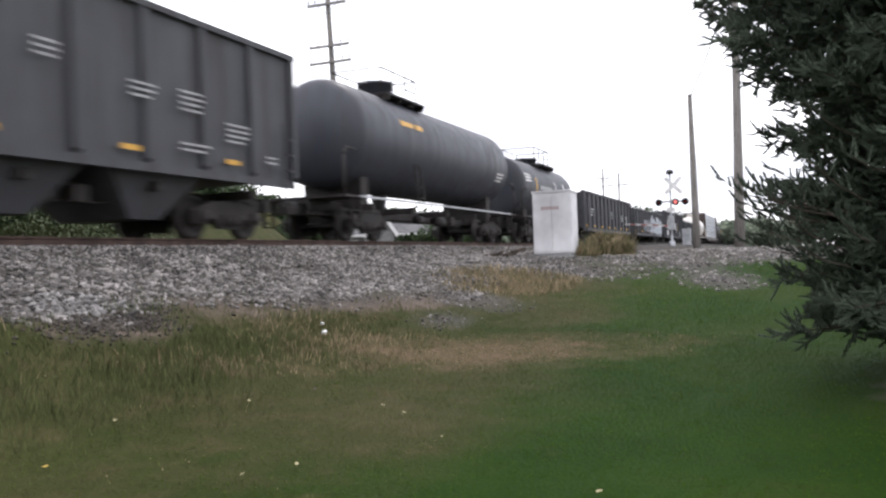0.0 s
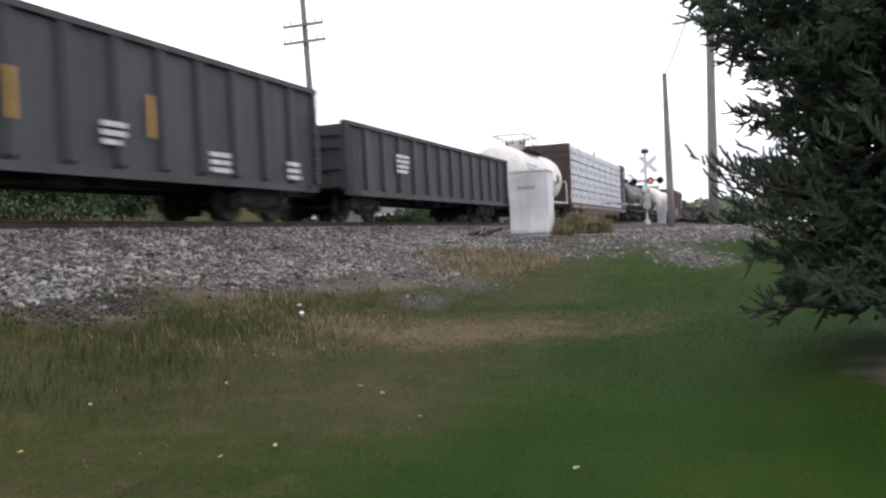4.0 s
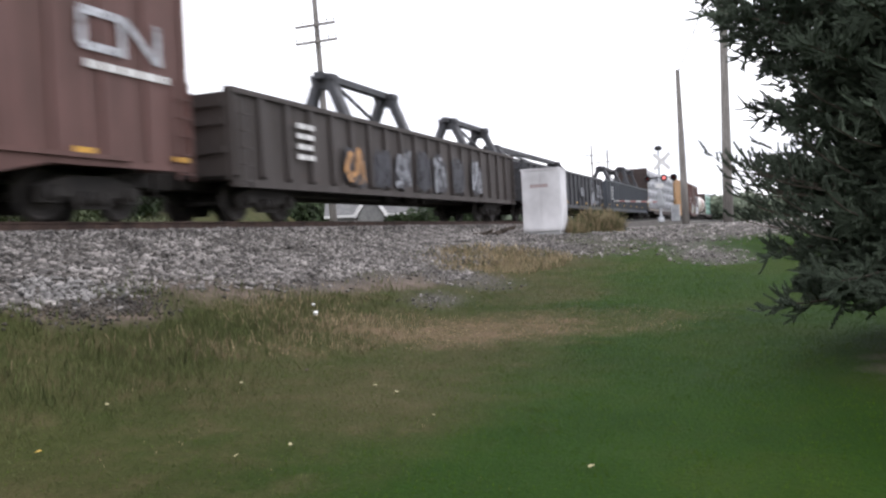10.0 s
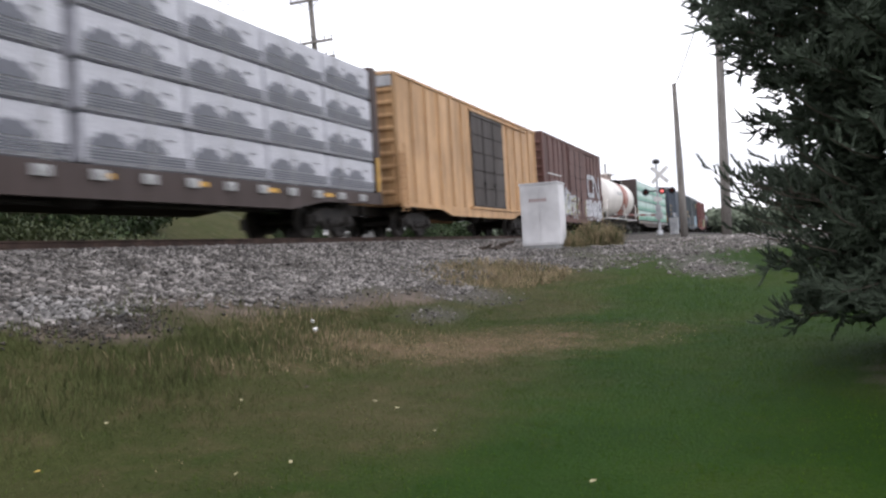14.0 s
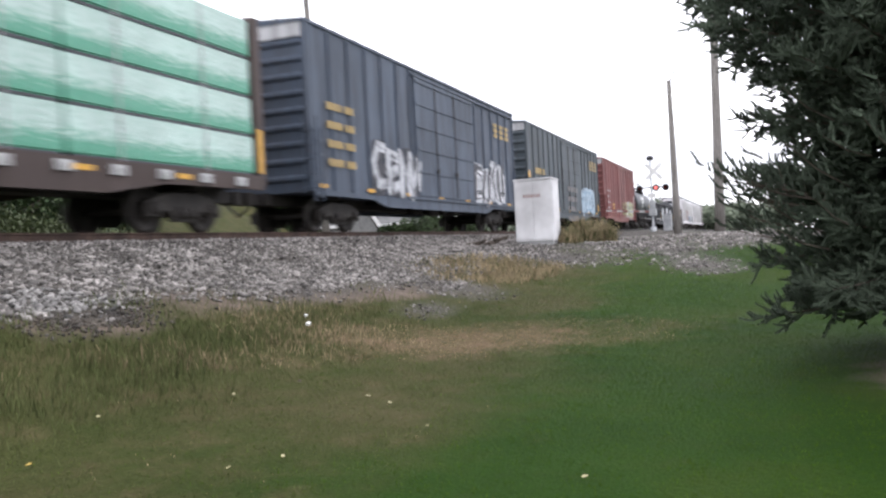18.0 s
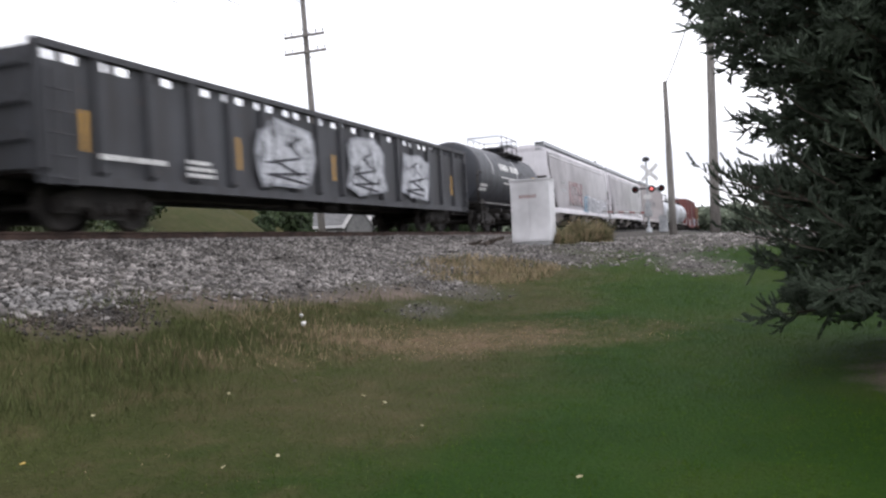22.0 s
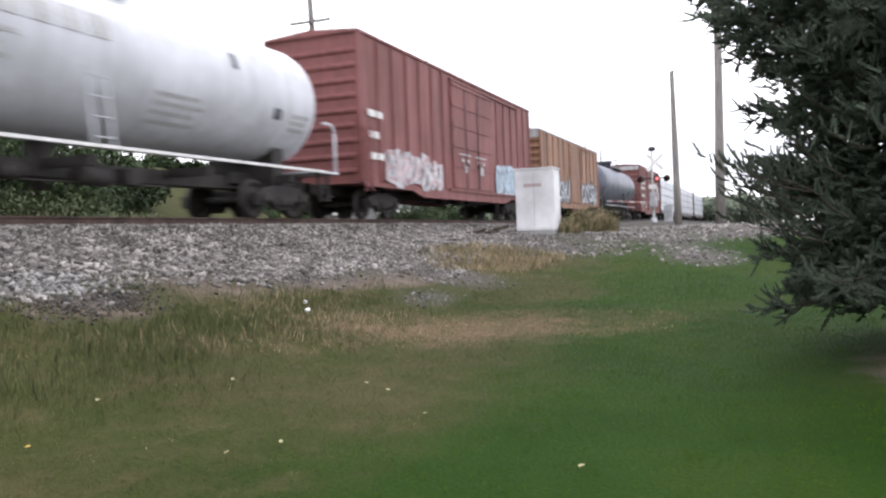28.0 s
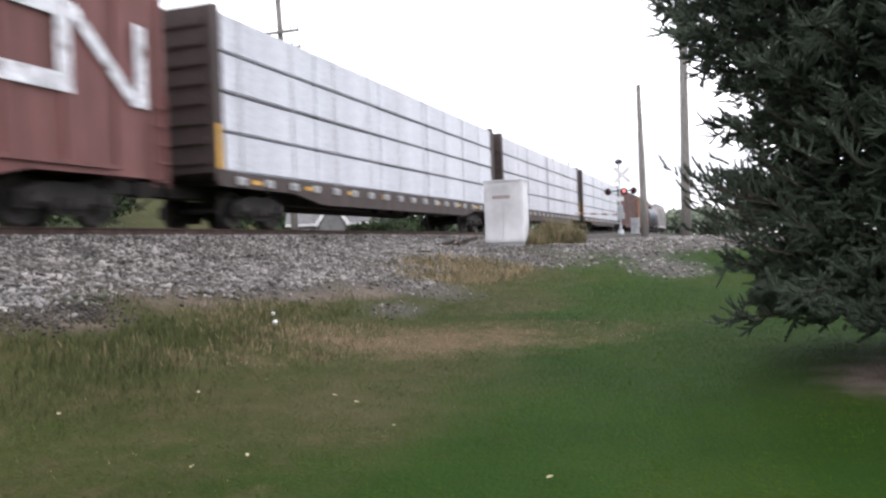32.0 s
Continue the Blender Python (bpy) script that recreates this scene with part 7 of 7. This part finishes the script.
def build_house(x, y, rz, w, d, eave, ridge, gable_at, gable_w, label):
    """Low house: walls, pitched roof along its length, a projecting front gable with white rakes, windows, door, vent."""
    z = ground_z(x, y) + 0.35
    t = thing("house", label, "house", pose(x, y, z, 0, 0, rz))
    bm = bmesh.new()
    add_box(bm, -w / 2, w / 2, -d / 2, d / 2, -0.3, eave)
    part("wall", bm, M["siding"], t)
    bm = bmesh.new()
    o = [(-d / 2 - 0.4, eave - 0.1), (d / 2 + 0.4, eave - 0.1), (d / 2 + 0.4, eave + 0.05), (0, ridge), (-d / 2 - 0.4, eave + 0.05)]
    a = [bm.verts.new((-w / 2 - 0.4, q, s)) for q, s in o]
    b = [bm.verts.new((w / 2 + 0.4, q, s)) for q, s in o]
    for i in range(5):
        bm.faces.new((a[i], a[(i + 1) % 5], b[(i + 1) % 5], b[i]))
    bm.faces.new(a[::-1])
    bm.faces.new(b)
    rf = part("roof", bm, M["shingle"], t, "light grey shingle roof")
    g0, g1, gz = gable_at - gable_w / 2, gable_at + gable_w / 2, eave + (ridge - eave) * 0.95
    bm = bmesh.new()
    o = [(g0, -0.3), (g1, -0.3), (g1, eave), (gable_at, gz - 0.15), (g0, eave)]
    a = [bm.verts.new((q, -d / 2 - 1.2, s)) for q, s in o]
    b = [bm.verts.new((q, 0, s)) for q, s in o]
    for i in range(5):
        bm.faces.new((a[i], a[(i + 1) % 5], b[(i + 1) % 5], b[i]))
    bm.faces.new(a[::-1])
    bm.faces.new(b)
    gb = part("front_gable", bm, M["siding"], t)
    for s in (-1, 1):
        bm = bmesh.new()
        p, q = Vector((gable_at + s * (gable_w / 2 + 0.35), 0, eave - 0.2)), Vector((gable_at, 0, gz))
        dvec = q - p
        ang = math.degrees(math.atan2(dvec.x, dvec.z))
        add_box(bm, -0.16, 0.16, -d / 2 - 1.45, -d / 2 - 1.25, 0, dvec.length, pose(p.x, 0, p.z, 0, ang, 0))
        part("rake_board", bm, M["white"], gb, "white rake board")
        bm = bmesh.new()
        add_box(bm, -0.06, 0.06, -d / 2 - 1.25, 0, 0, dvec.length, pose(p.x, 0, p.z, 0, ang, 0))
        part("gable_roof", bm, M["shingle"], gb)
    for wx in (-w * 0.38, -w * 0.18, w * 0.2, w * 0.38):
        wn_ = box_part("window", M["white"], t, wx - 0.55, wx + 0.55, -d / 2 - 0.06, -d / 2, 0.9, eave - 0.4)
        box_part("pane", M["glass_dark"], wn_, wx - 0.47, wx + 0.47, -d / 2 - 0.07, -d / 2 - 0.061, 0.98, eave - 0.48)
    bm = bmesh.new()
    add_box(bm, w * 0.18 - 0.42, w * 0.18 + 0.42, -1.3, 0.3, eave + 0.3, ridge + 0.12)
    add_box(bm, w * 0.18 - 0.55, w * 0.18 + 0.55, -1.42, 0.42, ridge + 0.12, ridge + 0.24)
    dm = part("dormer", bm, M["white"], rf, "small white dormer")
    box_part("pane", M["glass_dark"], dm, w * 0.18 - 0.24, w * 0.18 + 0.24, -1.31, -1.301, ridge - 0.6, ridge - 0.05)
    box_part("fascia", M["white"], t, -w / 2 - 0.4, w / 2 + 0.4, -d / 2 - 0.46, -d / 2 - 0.4, eave - 0.14, eave + 0.06)
    return t


build_house(-33.1, 67.3, 26.2, 8.4, 6.5, 2.4, 4.5, -0.6, 2.2, "low pale house with a white-trimmed front gable")


# ---- cables ----


def cable(p, q, sag, r, label):
    t = thing("cable", label, "cable")
    bm = bmesh.new()
    p, q = Vector(p), Vector(q)
    n = 14
    last = p
    for k in range(1, n + 1):
        s = k / n
        c = p.lerp(q, s) - Vector((0, 0, sag * 4 * s * (1 - s)))
        add_rod(bm, last, c, r, 5)
        last = c
    tagged(part("strand", bm, M["black"], t), "", "", "", "stuff")


cable((-3.87, 41.6, 8.9), (-1.42, 36.0, 13.0), 0.3, 0.03, "thin dark service cable between two poles")
for s in (-1.05, 1.05):
    cable((-22.9 + s, 38.8, 13.3), (-27.2 + s, 136.8, 13.1), 1.2, 0.008, "long thin line cable between line poles")
    cable((-22.9 + s, 38.8, 13.3), (-18.5 + s, -60, 13.2), 1.2, 0.016, "long thin line cable between line poles")

# ---- small things on the ground ----


def build_weeds(x, y, h, r, seed, label, n=420):
    rnd = random.Random(seed)
    t = thing("weed_clump", label, "weeds", on_ground(x, y))
    for nm, mat, share in (("green_growth", "long_grass", 0.4), ("dry_growth", "dry_grass", 0.6)):
        V, Fc = [], []
        for k in range(int(n * share)):
            a, q = rnd.uniform(0, math.tau), r * math.sqrt(rnd.random())
            p = Vector((math.cos(a) * q, math.sin(a) * q, -0.03))
            hh = h * (1 - 0.55 * (q / r) ** 2) * rnd.uniform(0.55, 1.1)
            lean = Vector((rnd.gauss(0, 0.22), rnd.gauss(0, 0.22), 1)) * hh
            side = Vector((rnd.gauss(0, 1), rnd.gauss(0, 1), 0)).normalized() * 0.008
            i = len(V)
            mid = p + lean * 0.55
            tip = p + lean + Vector((lean.x, lean.y, 0)) * 0.4
            V.extend((tuple(p - side), tuple(p + side), tuple(mid + side), tuple(mid - side), tuple(tip)))
            Fc.extend(((i, i + 1, i + 2, i + 3), (i + 3, i + 2, i + 4)))
            for j in range(4):
                c = p + lean * rnd.uniform(0.3, 1.0)
                u = Vector((rnd.gauss(0, 1), rnd.gauss(0, 1), rnd.gauss(0, 0.5))).normalized() * rnd.uniform(0.03, 0.07)
                w = u.orthogonal().normalized() * 0.012
                i = len(V)
                V.extend((tuple(c), tuple(c + u * 0.5 + w), tuple(c + u), tuple(c + u * 0.5 - w)))
                Fc.append((i, i + 1, i + 2, i + 3))
        put(nm, mesh_from(nm, V, Fc, M[mat]), t)


build_weeds(-5.25, 25.8, 0.9, 0.45, 1, "tall half-dry weeds growing beside the cabinet", 900)
build_weeds(-4.85, 26.8, 0.9, 0.48, 2, "tall half-dry weeds growing beside the cabinet", 700)
build_weeds(-5.5, 24.7, 0.6, 0.42, 3, "low dry weeds at the foot of the cabinet", 320)


def build_debris():
    rnd = random.Random(9)
    d = thing("old_tie_piece", "dark broken piece of old tie lying on ballast", "debris", pose(-7.75, 23.4, ground_z(-7.75, 23.4) - 0.03, 4, -12, 30))
    for k in range(9):
        bm = bmesh.new()
        add_box(bm, -0.26, 0.26, -0.05, 0.05, 0.0, 0.08)
        for v in bm.verts:
            v.co += Vector((rnd.uniform(-0.15, 0.15), rnd.uniform(-0.03, 0.03), rnd.uniform(-0.02, 0.02)))
        part("splinter", bm, M["tie"], d, "", pose(rnd.uniform(-0.55, 0.55), rnd.uniform(-0.3, 0.3), 0.012 * k, 0, rnd.uniform(-8, 8), rnd.uniform(-50, 50)))


build_debris()


def dark_clods():
    """A heap of dark soil lumps and old ballast at the foot of the bank."""
    rnd = random.Random(19)
    V, F, base = [], [], 0
    for k in range(900):
        x, y = -7.3 + rnd.gauss(0, 0.22), 7.4 + rnd.gauss(0, 0.5)
        s = 0.014 + 0.022 * rnd.random()
        vv, ff = SHAPES[k % 8]
        e = Euler((rnd.uniform(-1.1, 1.1), rnd.uniform(-1.1, 1.1), rnd.uniform(0, 6.28))).to_matrix()
        V.append((vv * s) @ np.array(e).T + np.array((x, y, ground_z(x, y) + s * 0.3)))
        F.append(ff + base)
        base += len(vv)
    mat = blotchy("dark_soil_clods", (0.035, 0.03, 0.026), (0.08, 0.068, 0.055), 2.0, 0.95, 0.0, 30.0, 0.3, 0.01, None, 0.5)
    tagged(put("soil_clods", fast_mesh("soil_clods", np.concatenate(V), np.concatenate(F), mat)), "dark soil clods and old stones below the ballast", "soil", "", "stuff")


def scrap(name, az, tan_el, label, category, mat, size, seed):
    """A leaf or a bit of litter where the line of sight meets the ground."""
    rnd = random.Random(seed)
    a = radians(az)
    r = 3.0
    while r < 40 and EYE + tan_el * r > ground_z(-math.sin(a) * r, math.cos(a) * r):
        r += 0.02
    x, y = -math.sin(a) * r, math.cos(a) * r
    t = thing(name, label, category, pose(x, y, ground_z(x, y) + 0.035, rnd.uniform(-15, 15), rnd.uniform(-15, 15), rnd.uniform(0, 360)))
    bm = bmesh.new()
    n = 10
    ring = [bm.verts.new((math.cos(k * math.tau / n) * size * rnd.uniform(0.7, 1.2), math.sin(k * math.tau / n) * size * 0.62 * rnd.uniform(0.7, 1.2), rnd.uniform(0, 0.25) * size)) for k in range(n)]
    mid = bm.verts.new((0, 0, size * 0.1))
    for k in range(n):
        bm.faces.new((ring[k], ring[(k + 1) % n], mid))
    ret = bmesh.ops.extrude_face_region(bm, geom=bm.faces[:])
    for v in ret["geom"]:
        if isinstance(v, bmesh.types.BMVert):
            v.co.z += 0.003 if name == "fallen_leaf" else 0.03
    part("blade" if name == "fallen_leaf" else "crumpled_sheet", bm, mat, t)


M["leaf_yellow"] = plain("yellow_leaf", (0.5, 0.34, 0.07), 0.6)
M["leaf_pale"] = plain("pale_leaf", (0.36, 0.32, 0.17), 0.6)
M["litter"] = plain("white_paper", (0.78, 0.77, 0.75), 0.7)
scrap("litter", 30.82, -0.0885, "crumpled white scrap of litter on dry grass", "litter", M["litter"], 0.055, 1)
scrap("litter", 30.95, -0.078, "small white scrap of litter on dry grass", "litter", M["litter"], 0.03, 2)
for k, (az, te, mt) in enumerate(((36.61, -0.252, "leaf_pale"), (12.27, -0.292, "leaf_pale"), (48.63, -0.218, "leaf_yellow"), (36.0, -0.165, "leaf_pale"), (27.0, -0.18, "leaf_pale"), (33.0, -0.246, "leaf_pale"), (31.6, -0.156, "bark"), (44.5, -0.175, "leaf_pale"),
                                  (25.5, -0.19, "leaf_pale"), (23.0, -0.222, "leaf_pale"), (31.4, -0.11, "bark"))):
    scrap("fallen_leaf", az, te, "small fallen leaf lying on the mown lawn", "leaf", M[mt], 0.025, 20 + k)

# ---- ballast and gravel: loose angular stones ----


def stone_shapes():
    rnd = random.Random(12)
    out = []
    for k in range(8):
        bm = bmesh.new()
        bmesh.ops.create_cube(bm, size=1.5)
        bmesh.ops.triangulate(bm, faces=bm.faces[:])
        s = Vector((rnd.uniform(0.95, 1.45), rnd.uniform(0.6, 0.95), rnd.uniform(0.32, 0.55)))
        for v in bm.verts:
            q = Vector((v.co.x * rnd.uniform(0.55, 1.3), v.co.y * rnd.uniform(0.55, 1.3), v.co.z * rnd.uniform(0.5, 1.3)))
            v.co = Vector((q.x * s.x, q.y * s.y, q.z * s.z))
        bm.verts.ensure_lookup_table()
        out.append((np.array([v.co[:] for v in bm.verts]), np.array([[v.index for v in f.verts] for f in bm.faces])))
        bm.free()
    return out


SHAPES = stone_shapes()


def scatter_stones():
    rnd = random.Random(31)
    spots = []
    for x0, x1, y0, y1, dens, big in ((-10.9, -6.9, 4.0, 14.0, 250, 1.0), (-10.9, -5.6, 14.0, 24.0, 150, 1.15), (-10.9, -6.0, 24.0, 40.0, 60, 1.3), (-6.9, -3.0, 10.0, 27.0, 42, 0.85), (-6.2, 1.2, 18.0, 44.0, 40, 1.3), (-13.4, -10.7, 4.0, 30.0, 60, 1.0)):
        n = int((x1 - x0) * (y1 - y0) * dens)
        for _ in range(n):
            x, y = rnd.uniform(x0, x1), rnd.uniform(y0, y1)
            if abs(x - TRACK_X) < 0.95 and rnd.random() < 0.6:
                continue
            g = gravel_at(x, y)
            if rnd.random() > (g - 0.12) * 1.35:
                continue
            lat = -x
            s = 0.022 + 0.024 * rnd.random() ** 1.4
            if 7.0 < lat < 9.6 and y < 13.0 and rnd.random() < 0.42:
                s *= rnd.uniform(1.15, 1.8)
            spots.append((x, y, s * big, math.hypot(x + 7.9, y - 7.6)))
    spots.sort(key=lambda q: q[3])
    bank = thing("ballast", "pale grey crushed-stone ballast bank beside the rails", "ballast", None, "", "structure")
    singles = [to_stone(k) for k in range(8)]
    for k, (x, y, s, _) in enumerate(spots[:300]):
        ob = put("stone", singles[k % 8], bank, pose(x, y, ground_z(x, y) + s * 0.22, rnd.uniform(-40, 40), rnd.uniform(-40, 40), rnd.uniform(0, 360)) @ Matrix.Scale(s, 4))
    Vs, Fs, base = [], [], 0
    for x, y, s, _ in spots[300:]:
        vv, ff = SHAPES[rnd.randrange(8)]
        e = Euler((rnd.gauss(0, 0.4), rnd.gauss(0, 0.4), rnd.uniform(0, 6.28))).to_matrix()
        Vs.append((vv * s) @ np.array(e).T + np.array((x, y, ground_z(x, y) + s * 0.22)))
        Fs.append(ff + base)
        base += len(vv)
    me = fast_mesh("loose_stones", np.concatenate(Vs), np.concatenate(Fs), M["stone"])
    tagged(put("loose_stones", me, bank, None, "angular pale grey ballast stones"), "", "", "", "stuff")


def fast_mesh(name, V, F, mat):
    me = bpy.data.meshes.new(name)
    k = F.shape[1]
    me.vertices.add(len(V))
    me.vertices.foreach_set("co", np.asarray(V, dtype=np.float32).ravel())
    me.loops.add(F.size)
    me.loops.foreach_set("vertex_index", F.astype(np.int32).ravel())
    me.polygons.add(len(F))
    me.polygons.foreach_set("loop_start", np.arange(0, F.size, k, dtype=np.int32))
    me.update(calc_edges=True)
    me.materials.append(mat)
    return me


def to_stone(k):
    vv, ff = SHAPES[k]
    return fast_mesh("stone", vv, ff, M["stone_one"])


def stone_single():
    m, n, l, b = nodes_of("ballast_limestone_single")
    info = n.new("ShaderNodeObjectInfo")
    tone = ramp(n, l, info.outputs["Random"], [(0.0, (0.06, 0.057, 0.054)), (1.0, (0.34, 0.325, 0.31))])
    fine = noise_fac(n, l, 1.6, 4.0)
    grain = ramp(n, l, fine, [(0.3, (0.72, 0.72, 0.72)), (0.7, (1.2, 1.2, 1.2))])
    l.new(mixc(n, l, 1.0, tone, grain, "MULTIPLY"), b.inputs["Base Color"])
    b.inputs["Roughness"].default_value = 0.92
    return m


M["stone_one"] = stone_single()
scatter_stones()
dark_clods()

# ---- grass blades ----


def blades():
    rnd = np.random.RandomState(8)
    sets = {"grass": [], "dry_grass": [], "long_grass": []}
    zones = ((-8.2, 2.4, 2.6, 7.5, 760, 0.024), (-8.4, 2.6, 7.5, 13.0, 760, 0.024), (-8.0, 1.8, 13.0, 22.0, 320, 0.032), (-7.5, 1.0, 22.0, 32.0, 110, 0.07))
    for x0, x1, y0, y1, dens, hh in zones:
        for _ in range(int((x1 - x0) * (y1 - y0) * dens)):
            x, y = rnd.uniform(x0, x1), rnd.uniform(y0, y1)
            if x > 0.14 * y + 0.3 or -x > 1.25 * y + 0.5:
                continue
            g = gravel_at(x, y)
            if rnd.rand() < g * 1.25 or rnd.rand() < soil_at(x, y):
                continue
            d = dry_at(x, y)
            lat = -x
            bank = smooth(4.4, 6.2, lat + 0.5 * noise.noise((x * 0.6, y * 0.6, 5.0)))
            h = hh * rnd.uniform(0.55, 1.35)
            kind = "grass"
            if rnd.rand() < bank:
                kind = "dry_grass" if rnd.rand() < 0.8 * d - 0.1 else "long_grass"
                h = rnd.uniform(0.03, 0.1) * (0.6 + 0.8 * (0.5 + noise.noise((x * 0.8, y * 0.8, 9.0))))
                h *= 1 + 0.7 * smooth(4.8, 5.6, lat) * (1 - smooth(8.5, 11.0, y))
            elif rnd.rand() < d * 0.75 - 0.1:
                kind = "dry_grass"
                h *= 1.1
            elif rnd.rand() < 0.9 * olive_at(x, y):
                kind = "long_grass"
            if math.hypot(x + 6.4, (y - 18.6) * 0.8) < 2.1 and g < 0.6:
                h = rnd.uniform(0.07, 0.2)
                kind = "dry_grass" if rnd.rand() < 0.8 else "long_grass"
            sets[kind].append((x, y, ground_z(x, y) - 0.01, h, 0.0018 + 0.00026 * math.hypot(x, y)))
    for kind, rows in sets.items():
        a = np.array(rows)
        n = len(a)
        ang, lean, way = rnd.uniform(0, 6.28, n), rnd.uniform(0.05, 0.7, n), rnd.uniform(0, 6.28, n)
        side = np.stack([np.cos(ang), np.sin(ang), np.zeros(n)], 1) * a[:, 4:5]
        p = a[:, :3]
        tip = p + np.stack([np.cos(way) * lean, np.sin(way) * lean, np.ones(n)], 1) * a[:, 3:4]
        mid = p + (tip - p) * 0.55 + np.stack([np.zeros(n), np.zeros(n), a[:, 3] * 0.08], 1)
        V = np.stack([p - side, p + side, mid + side * 0.8, mid - side * 0.8, tip], 1).reshape(-1, 3)
        b = (np.arange(n) * 5)[:, None]
        F = np.concatenate([b + np.array([[0, 1, 2]]), b + np.array([[0, 2, 3]]), b + np.array([[3, 2, 4]])])
        me = fast_mesh(kind, V, F, M[kind])
        name = {"grass": "lawn_grass", "dry_grass": "dry_grass", "long_grass": "bank_grass"}[kind]
        lab = {"grass": "short green mown lawn grass", "dry_grass": "straw-coloured dry grass along the gravel", "long_grass": "rank green grass on the bank"}[kind]
        tagged(put(name, me), lab, "grass", "", "stuff")


blades()



def motions():
    """The whole train rolls past at one steady speed."""
    for ob, y in MOVING:
        walk(ob, [(t, pose(TRACK_X, y - SPEED * t, RAIL)) for t in TIMES])


motions()
